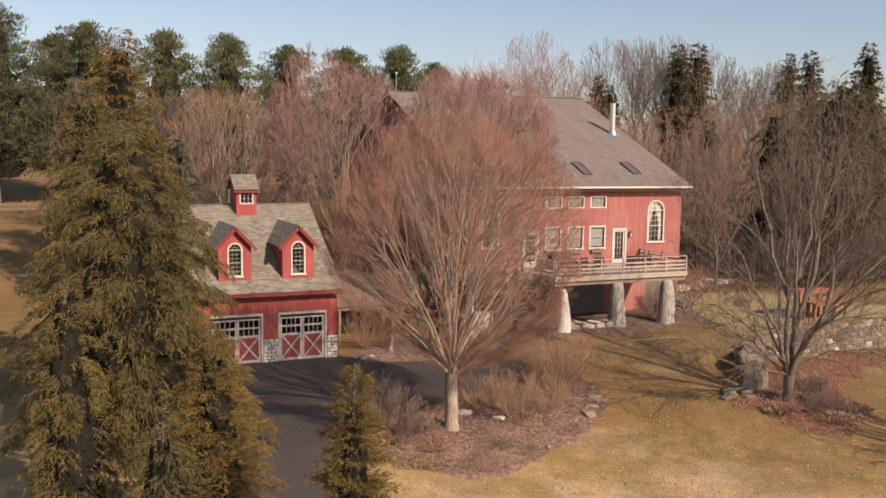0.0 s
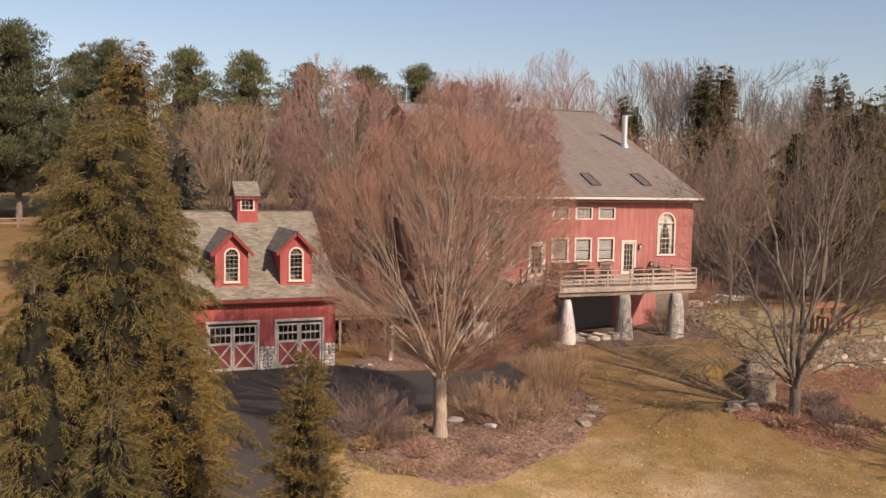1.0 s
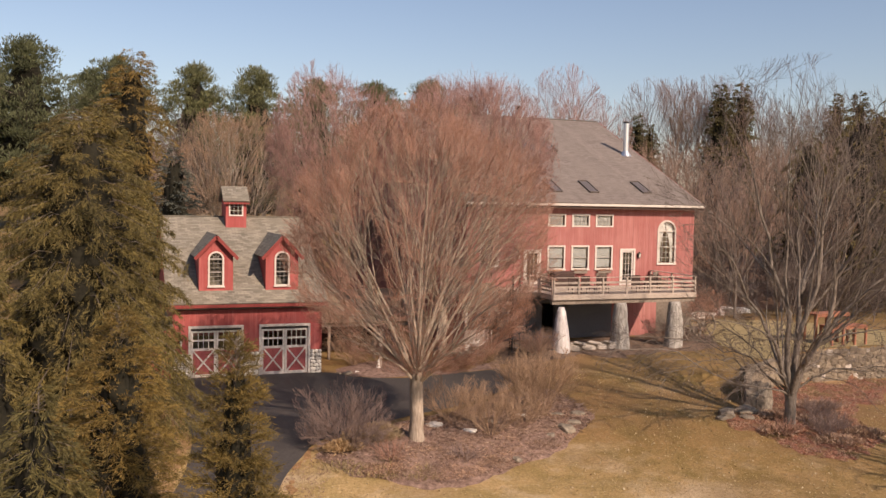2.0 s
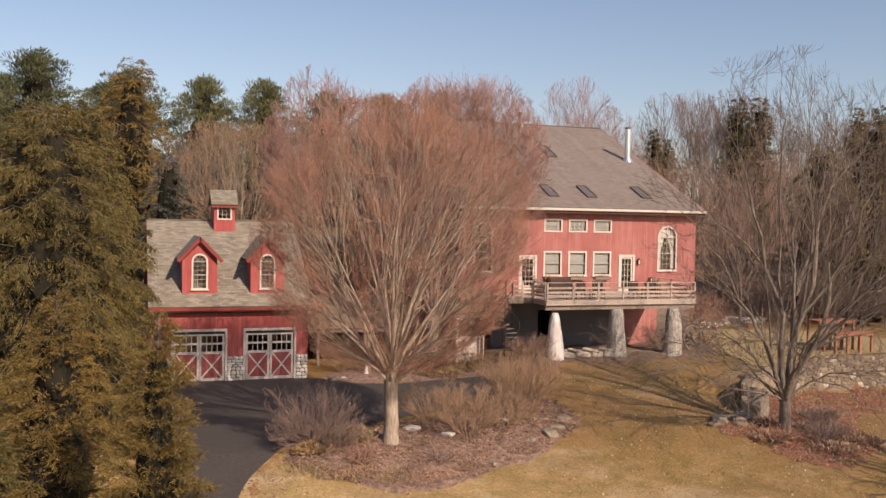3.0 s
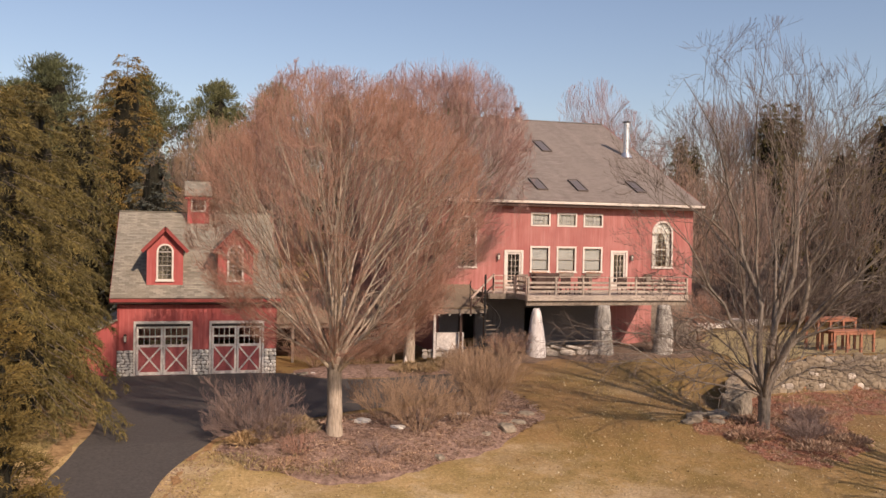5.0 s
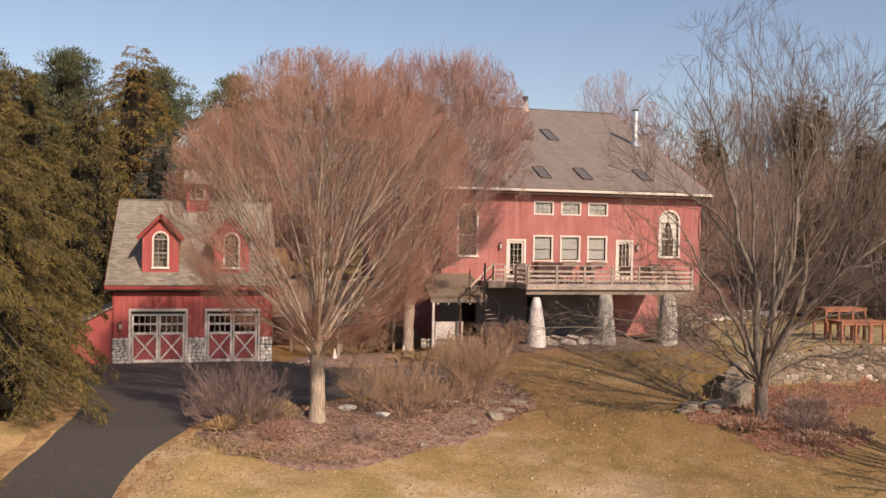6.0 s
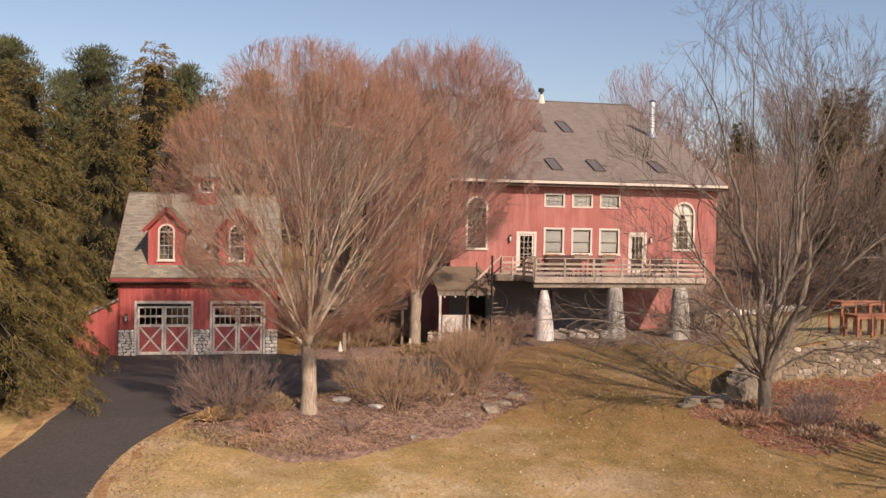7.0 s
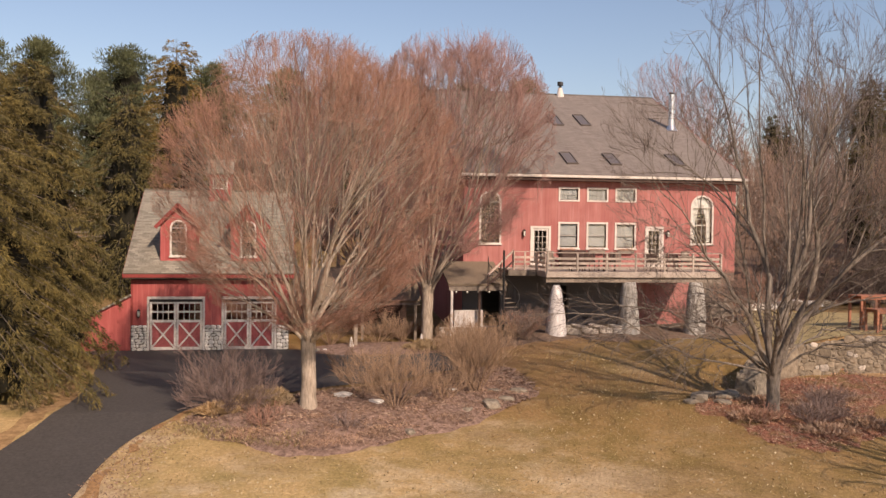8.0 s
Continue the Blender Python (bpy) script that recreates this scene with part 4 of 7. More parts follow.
gx = axis((-900, -120, 60), (-120, -24, 4), (-24, 48, 0.6), (48, 140, 4), (140, 960, 60))
gy = axis((-300, -60, 30), (-60, -32, 2), (-32, 14, 0.6), (-7.75, -7.4, 0.25), (14, 60, 2), (60, 160, 5), (160, 960, 50))
GX, GY = np.meshgrid(gx, gy)
gv = np.stack([GX, GY, height(GX, GY)], -1).reshape(-1, 3)
gi = np.arange(len(gv)).reshape(GX.shape)
gq = np.stack([gi[:-1, :-1], gi[:-1, 1:], gi[1:, 1:], gi[1:, :-1]], -1).reshape(-1, 4)
ground = new("ground", np_mesh("ground", gv, gq, M_LAWN))
ground.data.shade_smooth()
tagged(ground, "straw-coloured winter lawn with thin patches", "lawn", kind="structure")


def inside(px, py, poly):
    c, n = False, len(poly)
    for i in range(n):
        (x0, y0), (x1, y1) = poly[i], poly[i - 1]
        if (y0 > py) != (y1 > py) and px < (x1 - x0) * (py - y0) / (y1 - y0) + x0:
            c = not c
    return c


def rounded(poly, n=6):
    """A smooth closed line through the corners."""
    pts, k = [], len(poly)
    for i in range(k):
        p0, p1, p2, p3 = (np.array(poly[(i + j - 1) % k], float) for j in range(4))
        for t in np.arange(n) / n:
            pts.append(tuple(0.5 * (2 * p1 + (p2 - p0) * t + (2 * p0 - 5 * p1 + 4 * p2 - p3) * t ** 2 + (3 * p1 - p0 - 3 * p2 + p3) * t ** 3)))
    return pts


def ragged(poly, amount, step=0.3):
    """The outline with its edge frayed."""
    out, k = [], len(poly)
    for i in range(k):
        p, q = Vector((*poly[i], 0.0)), Vector((*poly[(i + 1) % k], 0.0))
        m = max(1, int((q - p).length / step))
        side = (q - p).normalized().cross(Vector((0, 0, 1)))
        for j in range(m):
            c = p.lerp(q, j / m)
            c += side * amount * (noise.noise(c * 0.55) * 1.6 + noise.noise(c * 1.9 + Vector((0, 0, 5))) * 0.9)
            out.append((c.x, c.y))
    return out


def sheet(name, poly, cell, lift, mat, label, category, rough=0.0, dome=0.0, fray=0.0):
    """A thin sheet that lies on the ground within an outline."""
    poly = rounded(poly)
    if fray:
        poly = ragged(poly, fray)
    a = np.array(poly)
    x0, y0 = a.min(0) - cell
    x1, y1 = a.max(0) + cell
    nx, ny = int((x1 - x0) / cell) + 1, int((y1 - y0) / cell) + 1
    seg0, seg1 = a, np.roll(a, -1, 0)
    used, faces, verts = {}, [], []
    full = {(i, j) for i in range(nx) for j in range(ny) if inside(x0 + (i + 0.5) * cell, y0 + (j + 0.5) * cell, poly)}

    def vert(i, j):
        if (i, j) not in used:
            p = np.array([x0 + i * cell, y0 + j * cell])
            d = seg1 - seg0
            t = np.clip(((p - seg0) * d).sum(1) / (d * d).sum(1), 0, 1)[:, None]
            near = seg0 + d * t
            dist = np.linalg.norm(near - p, axis=1)
            k = dist.argmin()
            rim = not all(q in full for q in ((i, j), (i - 1, j), (i, j - 1), (i - 1, j - 1)))
            if rim:
                p = near[k]
            e = 0.0 if rim else min(1.0, dist[k] / 1.2)
            z = hz(p[0], p[1]) + (0.004 if rim and dome else lift) + e * (dome + rough * noise.noise(Vector((p[0] * 0.9, p[1] * 0.9, 3.0))))
            used[(i, j)] = len(verts)
            verts.append((p[0], p[1], z))
        return used[(i, j)]
    for i in range(nx):
        for j in range(ny):
            if (i, j) in full:
                faces.append([vert(i, j), vert(i + 1, j), vert(i + 1, j + 1), vert(i, j + 1)])
    ob = new(name, np_mesh(name, np.array(verts), np.array(faces), mat))
    ob.data.shade_smooth()
    return tagged(ob, label, category, kind="structure")


DRIVE = [(-9.5, -36), (-7.0, -25), (-4.8, -17), (-4.0, -14.5), (-3.5, -11), (-3.8, -7), (-4.5, -2), (-5.6, -0.1), (0.0, -0.02), (4.2, -0.1), (5.5, -1.8), (8.0, -2.6), (11.8, -2.2), (13.4, -3.6),
         (12.4, -6.2), (8.8, -8.9), (5.8, -10.2), (3.2, -11.6), (1.2, -12.8), (0.2, -14.2), (-0.8, -15.8), (-1.4, -17.6), (-2.0, -21), (-3.6, -27), (-5.5, -36)]
sheet("driveway", DRIVE, 0.22, 0.03, M_ASPHALT, "dark asphalt driveway that curves up to the garage", "driveway")
sheet("driveway", [(-9.0, -34.4), (-5.1, -34.4), (-9, -44), (-22, -62), (-47, -90), (-52, -86), (-27, -62), (-13.5, -44)], 0.8, 0.022, M_ASPHALT, "dark asphalt driveway that runs down from the house", "driveway")
sheet("drive_verge", [(3.1, -11.9), (1.3, -12.9), (0.3, -14.2), (-0.7, -15.8), (-1.3, -17.6), (-1.9, -21), (-3.5, -27), (-3.1, -27), (-1.5, -21), (-0.9, -17.7), (-0.3, -16.0), (0.5, -14.5), (1.5, -13.2), (3.1, -12.2)], 0.14, 0.022, M_RUST_EDGE, "band of rust-brown leaves and dead grass along the driveway", "verge", 0.04, 0.0, 0.5)
BED = [(0.55, -14.4), (1.2, -15.5), (2.2, -16.4), (3.6, -17.1), (5.0, -17.25), (6.6, -16.9), (8.8, -15.9), (10.7, -14.8), (12.8, -13.0), (13.6, -11.4), (13.5, -8.6), (12.3, -7.0), (9.2, -9.3), (6.2, -10.6), (3.8, -11.8), (1.8, -13.0)]
sheet("mulch_bed", BED, 0.25, 0.03, M_MULCH, "island bed of reddish mulch and dead leaves", "garden bed", 0.2, 0.16, 0.28)
LEAFBED = [(18.6, -14.6), (19.6, -16.6), (20.6, -17.9), (22.2, -18.6), (24.2, -17.2), (25.6, -14.9), (28.6, -12.0), (33, -10.6), (40, -10.4), (40, -8.1), (33, -8.1), (28, -8.1), (24.8, -8.3), (24.2, -10.6), (22.4, -12.6), (20.4, -13.0)]
sheet("leaf_bed", LEAFBED, 0.25, 0.03, M_LEAVES, "bed of fallen red-brown leaves below the wall", "garden bed", 0.08, 0.03, 0.6)
sheet("drive_verge", [(-4.1, -14.6), (-3.6, -11), (-3.95, -7.5), (-4.5, -7.5), (-4.4, -11), (-4.9, -14.8), (-5.9, -18.5), (-5.2, -18.2)], 0.2, 0.025, M_EDGE, "strip of dry grass at the driveway's far side", "verge", 0.05, 0.0, 0.3)
sheet("terrace_lawn", [(27.2, -7.1), (34, -7.2), (41, -7.1), (40, -2.5), (38, 1.5), (35, 4.5), (31, 5), (28.4, 1.5), (27.4, -3)], 0.5, 0.035, M_TERRACE, "pale straw-coloured grass on the terrace", "lawn", 0.0, 0.0, 0.3)
sheet("woodland_floor", [(30, 11), (40, 9.5), (60, 12), (110, 14), (190, 30), (200, 130), (70, 130), (47, 70), (33, 36)], 2.0, 0.14, M_WOODFLOOR, "rust-brown fallen leaves under the leafless wood", "leaf litter")
sheet("lawn_edge_bed", [(5.6, -1.5), (8.0, -2.3), (11.8, -1.9), (13.2, -3.0), (13.8, 0.5), (12.0, 2.6), (8, 2.6), (5.0, 0.8)], 0.4, 0.03, M_MULCH, "strip of brown mulch between driveway and porch", "garden bed", 0.06, 0.1, 0.25)
sheet("under_deck_bed", [(13.6, -3.4), (17.0, -3.0), (22, -2.6), (26.5, -2.6), (28.5, -0.6), (28.5, 3.2), (20, 3.2), (13.6, 3.2)], 0.4, 0.03, M_EARTH, "bare brown earth under the deck", "earth", 0.1, 0.12, 0.7)


# ---- the buildings ----
def roof_slab(name, corners, thick, mat, parent, label=""):
    """A roof plane from its corners (along the eave first), with its shingle courses laid along the eave."""
    bm = bmesh.new()
    uv = bm.loops.layers.uv.new("UVMap")
    c = [Vector(p) for p in corners]
    e = (c[1] - c[0]).normalized()
    nrm = e.cross(c[-1] - c[0]).normalized()
    if nrm.z < 0:
        nrm = -nrm
    f = nrm.cross(e)
    top = [bm.verts.new(p) for p in c]
    low = [bm.verts.new(p - nrm * thick) for p in c]
    faces = [bm.faces.new(top), bm.faces.new(low[::-1])]
    for i in range(len(c)):
        j = (i + 1) % len(c)
        faces.append(bm.faces.new((top[i], low[i], low[j], top[j])))
    for fc in faces:
        for lp in fc.loops:
            d = lp.vert.co - c[0]
            lp[uv].uv = (d.dot(e), d.dot(f))
    return sub(name, bm, mat, parent, label)


def lantern(x, y, z, label):
    """A small wall lantern: back plate, arm, cage and glass."""
    t = thing("wall_lantern", (x, y, z), label, "lamp", "wall lanterns")
    bm = bmesh.new()
    box(bm, x - 0.06, x + 0.06, y - 0.025, y, z - 0.12, z + 0.16, 0.008)
    sub("back_plate", bm, M_DARK_METAL, t)
    bm = bmesh.new()
    beam(bm, (x, y - 0.02, z + 0.12), (x, y - 0.16, z + 0.2), 0.025)
    rod(bm, (x, y - 0.15, z + 0.14), (x, y - 0.15, z + 0.24), 0.10, 0.02, 6)
    for k in range(4):
        a = math.pi / 4 + k * math.pi / 2
        rod(bm, (x + 0.065 * math.cos(a), y - 0.15 + 0.065 * math.sin(a), z - 0.14), (x + 0.085 * math.cos(a), y - 0.15 + 0.085 * math.sin(a), z + 0.15), 0.01, 0.01, 4)
    rod(bm, (x, y - 0.15, z - 0.18), (x, y - 0.15, z - 0.14), 0.03, 0.07, 6)
    sub("cage", bm, M_DARK_METAL, t)
    bm = bmesh.new()
    rod(bm, (x, y - 0.15, z - 0.13), (x, y - 0.15, z + 0.13), 0.055, 0.075, 6)
    sub("lamp_glass", bm, M_LAMPGLASS, t)
    return t


# garage: front wall in y = 0
GX0, GX1, GZ, GR, GB = -3.46, 4.05, 3.42, 6.4, 12.8
EAVE_Y, EAVE_Z, SLOPE = -0.42, 3.78, 0.62
RIDGE_Z = EAVE_Z + SLOPE * (GR - EAVE_Y)
garage = thing("garage", (0.3, 6.4, 0), "barn-red two-bay garage with dormers and a cupola, stone at its foot", "garage")
bm = bmesh.new()
D1, D2 = (-2.60, -0.10), (0.91, 3.34)
holed_wall(bm, GX0, GX1, -0.3, GZ, 0.0, 0.18, [(D1[0], D1[1], 0.0, 2.5, 0), (D2[0], D2[1], 0.0, 2.5, 0)])
sub("front_wall", bm, M_RED_GARAGE, garage)
for nm, xa, xb in (("side_wall", GX0, GX0 + 0.18), ("side_wall", GX1 - 0.18, GX1)):
    bm = bmesh.new()
    prism_x(bm, [(0.181, -0.3), (GB - 0.181, -0.3), (GB - 0.181, GZ + 0.05), (GR, RIDGE_Z - 0.3), (0.181, GZ + 0.05)], xa, xb)
    sub(nm, bm, M_RED_GARAGE, garage)
bm = bmesh.new()
box(bm, GX0, GX1, GB - 0.18, GB, -0.3, GZ)
sub("back_wall", bm, M_RED_GARAGE, garage)
bm = bmesh.new()
box(bm, GX0 + 0.19, GX1 - 0.19, 0.19, GB - 0.19, -0.2, 0.02)
sub("slab", bm, M_CONCRETE, garage)
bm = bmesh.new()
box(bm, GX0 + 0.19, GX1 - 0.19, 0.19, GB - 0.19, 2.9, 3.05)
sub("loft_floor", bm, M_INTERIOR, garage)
RX0, RX1 = -3.78, 4.28
groof = sub("roof", bmesh.new(), M_ROOF_GARAGE, garage)
roof_slab("roof_slope", [(RX0, EAVE_Y, EAVE_Z), (RX1, EAVE_Y, EAVE_Z), (RX1, GR, RIDGE_Z), (RX0, GR, RIDGE_Z)], 0.14, M_ROOF_GARAGE, groof)
roof_slab("roof_slope", [(RX1, 2 * GR - EAVE_Y, EAVE_Z), (RX0, 2 * GR - EAVE_Y, EAVE_Z), (RX0, GR, RIDGE_Z), (RX1, GR, RIDGE_Z)], 0.14, M_ROOF_GARAGE, groof)
bm = bmesh.new()
rod(bm, (RX0, GR, RIDGE_Z - 0.02), (RX1, GR, RIDGE_Z - 0.02), 0.07, 0.07, 6)
sub("ridge_cap", bm, M_ROOF_GARAGE, groof)
bm = bmesh.new()
box(bm, RX0 + 0.01, RX1 - 0.01, EAVE_Y - 0.012, EAVE_Y + 0.03, EAVE_Z - 0.21, EAVE_Z - 0.05, 0.006)
sub("eave_board", bm, M_RED_TRIM, garage)
bm = bmesh.new()
box(bm, RX0 + 0.02, RX1 - 0.02, EAVE_Y + 0.031, -0.002, EAVE_Z - 0.27, EAVE_Z - 0.24)
# garage soffit coloured dark to stand for the shadow under the eave
sub("soffit", bm, M_EAVE, garage)
for xa in (RX0, RX1):
    for sgn in (-1, 1):
        bm = bmesh.new()
        beam(bm, (xa, GR + sgn * (GR - EAVE_Y) * 0.995, EAVE_Z - 0.17), (xa, GR, RIDGE_Z - 0.17), 0.05, 0.22)
        sub("rake_board", bm, M_RED_TRIM, garage)
for xa in (GX0, GX1 - 0.1):
    bm = bmesh.new()
    box(bm, xa, xa + 0.1, -0.022, -0.002, 1.26, GZ - 0.02)
    sub("corner_board", bm, M_RED_TRIM, garage)


def garage_door(x0, x1):
    """A pair of carriage-house leaves: two rows of panes above crossed red panels, white frame."""
    door = thing("garage_door", ((x0 + x1) / 2, 0.05, 0), "carriage-style garage door, cross-braced red panels, white frame and small panes", "garage door", "garage doors")
    bm = bmesh.new()
    box(bm, x0 - 0.11, x0, -0.04, 0.05, 0.0, 2.62, 0.006)
    box(bm, x1, x1 + 0.11, -0.04, 0.05, 0.0, 2.62, 0.006)
    box(bm, x0 - 0.11, x1 + 0.11, -0.045, 0.05, 2.5, 2.63, 0.006)
    sub("door_frame", bm, M_WORN_WHITE, door)
    cx = (x0 + x1) / 2
    for a, b in ((x0 + 0.02, cx - 0.01), (cx + 0.01, x1 - 0.02)):
        leaf = new("door_leaf")
        leaf.parent = door
        bm = bmesh.new()
        y0, y1, st = 0.03, 0.085, 0.10
        zt, zm, zb = 2.36, 1.42, 0.03
        box(bm, a, a + st, y0, y1, zb, zt)
        box(bm, b - st, b, y0, y1, zb, zt)
        for z0, z1 in ((zb, zb + 0.14), (zm - 0.05, zm + 0.07), (zt - 0.08, zt)):
            box(bm, a + st, b - st, y0, y1, z0, z1)
        p, q, r, s = a + st, b - st, zb + 0.14, zm - 0.05
        beam(bm, (p, y0 + 0.012, r), (q, y0 + 0.012, s), 0.075, 0.03, (0, 1, 0))
        beam(bm, (p, y0 + 0.010, s), (q, y0 + 0.010, r), 0.075, 0.03, (0, 1, 0))
        z_lo, z_hi = zm + 0.07, zt - 0.08
        zc = (z_lo + z_hi) / 2
        box(bm, p, q, y0, y1, zc - 0.045, zc + 0.045)
        for k in range(1, 4):
            x = p + (q - p) * k / 4
            box(bm, x - 0.016, x + 0.016, y0 + 0.01, y1, z_lo, zc - 0.045)
            box(bm, x - 0.016, x + 0.016, y0 + 0.01, y1, zc + 0.045, z_hi)
        sub("leaf_frame", bm, M_WORN_WHITE, leaf)
        for r0, r1 in ((z_lo, zc - 0.045), (zc + 0.045, z_hi)):
            for k in range(4):
                bm = bmesh.new()
                box(bm, p + (q - p) * k / 4, p + (q - p) * (k + 1) / 4, 0.06, 0.066, r0, r1)
                sub("pane", bm, M_GLASS, leaf).visible_shadow = False
        bm = bmesh.new()
        box(bm, p, q, y0 + 0.03, y1 - 0.005, r, s)
        sub("panel", bm, M_RED_DOOR, leaf)
    bm = bmesh.new()
    box(bm, x0, x1, 0.03, 0.10, 2.37, 2.499)
    sub("head_panel", bm, M_DARK_METAL, door)
    return door


garage_door(*D1)
garage_door(*D2)


def stone_patch(parent, x0, x1, z0, z1, y, seed, size=0.26, mat=None, depth=0.07, backing=True, bed=None):
    """Roughly coursed fieldstones, each a piece of its own, over a bed of mortar."""
    rng = random.Random(seed)
    mat = mat or M_STONE
    shapes = STONES.setdefault(mat.name, [rock_mesh("stone", mat, k * 1.7 + 0.3, (1, 1, 1), 0.22, 2) for k in range(6)])
    if backing:
        bm = bmesh.new()
        box(bm, x0, x1, y - depth * 0.45, y - 0.003, z0, z1)
        sub("mortar_bed", bm, bed or M_MORTAR, parent)
    pa, p = Vector((0, 0, 0)), parent
    while p is not None:
        pa += p.location
        p = p.parent
    z = z0
    while z < z1 - 0.05:
        h = min(size * rng.uniform(0.45, 1.1), z1 - z)
        if z1 - z - h < 0.07:
            h = z1 - z
        x = x0
        while x < x1 - 0.03:
            w = min(size * rng.uniform(0.7, 1.9), x1 - x)
            if x1 - x - w < 0.09:
                w = x1 - x
            st = new("stone", rng.choice(shapes))
            st.parent = parent
            st.location = Vector((x + w / 2, y - depth * 0.35, z + h / 2)) - pa
            k_ = rng.uniform(0.51, 0.6)
            st.scale = (w * k_, depth * rng.uniform(0.85, 1.25), h * k_)
            st.rotation_euler = (0, rng.uniform(-0.22, 0.22), 0)
            x += w
        z += h


STONES = {}
for n_, (xa, xb) in enumerate(((GX0, D1[0] - 0.112), (D1[1] + 0.112, D2[0] - 0.112), (D2[1] + 0.112, GX1))):
    foot = sub("stone_foot", bmesh.new(), M_STONE, garage, "pale fieldstone facing at the foot of the wall")
    stone_patch(foot, xa, xb, 0.0, 1.24, 0.0, 11 + n_, 0.2, bed=M_DARK_MORTAR)
lantern(-3.08, 0.0, 1.8, "small dark wall lantern beside the garage door")


def dormer(cx, w=1.7):
    """A gabled wall dormer with an arched window."""
    d = sub("dormer", bmesh.new(), M_RED_GARAGE, garage)
    x0, x1, y = cx - w / 2, cx + w / 2, 0.5
    zb, ze, za = 4.2, 6.22, 7.12
    wx0, wx1, wz0, wz1 = cx - 0.32, cx + 0.32, 4.62, 6.27
    bm = bmesh.new()
    holed_wall(bm, x0, x1, zb, wz1 + 0.03, y, y + 0.12, [(wx0, wx1, wz0, wz1, 0.32)])
    k = (za - ze) / (w / 2)
    zc = wz1 + 0.03
    prism(bm, [(x0, zc), (x1, zc), (x1 - (zc - ze) / k if zc > ze else x1, zc), (cx, za - 0.06), (x0 + (zc - ze) / k if zc > ze else x0, zc)][1:], y, y + 0.12)
    sub("dormer_wall", bm, M_RED_GARAGE, d)
    for xa in (x0, x1 - 0.1):
        bm = bmesh.new()
        prism_x(bm, [(y + 0.121, zb), (y + 0.121, ze), (EAVE_Y + (ze - EAVE_Z) / SLOPE + 0.1, ze)], xa, xa + 0.1)
        sub("cheek", bm, M_RED_GARAGE, d)
    yb = EAVE_Y + (za - EAVE_Z) / SLOPE
    ov, yf = 0.22, y - 0.24
    zo = ze - ov * k
    yo = EAVE_Y + (zo - EAVE_Z) / SLOPE
    rt = 0.09
    roof_slab("dormer_roof", [(x0 - ov, yo, zo + rt), (x0 - ov, yf, zo + rt), (cx, yf, za + rt), (cx, yb, za + rt)], 0.09, M_ROOF_GARAGE, d)
    roof_slab("dormer_roof", [(x1 + ov, yf, zo + rt), (x1 + ov, yo, zo + rt), (cx, yb, za + rt), (cx, yf, za + rt)], 0.09, M_ROOF_GARAGE, d)
    for s in (-1, 1):
        bm = bmesh.new()
        beam(bm, (cx + s * (w / 2 + ov), yf - 0.02, zo - 0.02), (cx, yf - 0.02, za - 0.02), 0.035, 0.17, (0, 0, 1))
        sub("rake_board", bm, M_RED_TRIM, d)
        bm = bmesh.new()
        beam(bm, (cx + s * (w / 2 + ov - 0.02), yf + 0.12, zo - 0.03), (cx, yf + 0.12, za - 0.03), 0.2, 0.03, (0, 0, 1))
        sub("rake_soffit", bm, M_RED_TRIM, d)
    wn_ = window(d, cx, 4.54, 0.80, 1.82, y, arch=0.40, trim=0.085, cols=3, rows=6, backing=None, bars=M_BARS)
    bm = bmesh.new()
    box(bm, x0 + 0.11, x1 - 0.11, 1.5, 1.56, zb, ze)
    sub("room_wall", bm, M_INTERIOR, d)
    return d


dormer(-1.32)
dormer(2.04)


def cupola():
    cx, w, y0, y1 = 0.32, 1.14, 5.45, 7.35
    c = sub("cupola", bmesh.new(), M_RED_GARAGE, garage)
    zb, ze, za = 7.2, 8.98, 9.68
    bm = bmesh.new()
    holed_wall(bm, cx - w / 2, cx + w / 2, zb, ze, y0, y0 + 0.1, [(cx - 0.33, cx + 0.33, 8.14, 8.84, 0)])
    box(bm, cx - w / 2, cx + w / 2, y1 - 0.1, y1, zb, ze)
    for xa in (cx - w / 2, cx + w / 2 - 0.1):
        prism_x(bm, [(y0 + 0.1, zb), (y1 - 0.1, zb), (y1 - 0.1, ze), (6.4, za - 0.15), (y0 + 0.1, ze)], xa, xa + 0.1)
    sub("cupola_wall", bm, M_RED_GARAGE, c)
    k = (za - ze) / (6.4 - y0)
    zo = ze - 0.2 * k
    for a, b in (((cx - w / 2 - 0.16, y0 - 0.2), (cx + w / 2 + 0.16, y0 - 0.2)), ((cx + w / 2 + 0.16, y1 + 0.2), (cx - w / 2 - 0.16, y1 + 0.2))):
        roof_slab("cupola_roof", [(*a, zo + 0.08), (*b, zo + 0.08), (b[0], 6.4, za + 0.06), (a[0], 6.4, za + 0.06)], 0.08, M_ROOF_GARAGE, c)
    bm = bmesh.new()
    box(bm, cx - w / 2 - 0.15, cx + w / 2 + 0.15, y0 - 0.19, y0 - 0.15, zo - 0.1, zo + 0.0)
    box(bm, cx - w / 2 - 0.15, cx + w / 2 + 0.15, y0 - 0.149, y0 - 0.001, zo - 0.05, zo - 0.02)
    sub("cupola_eave", bm, M_RED_TRIM, c)
    window(c, cx, 8.06, 0.8, 0.86, y0, trim=0.075, cols=3, rows=3, mid=False, sill=False)
    window(c, cx, 8.06, 0.8, 0.86, y1 - 0.1, trim=0.075, cols=3, rows=3, mid=False, sill=False)


cupola()

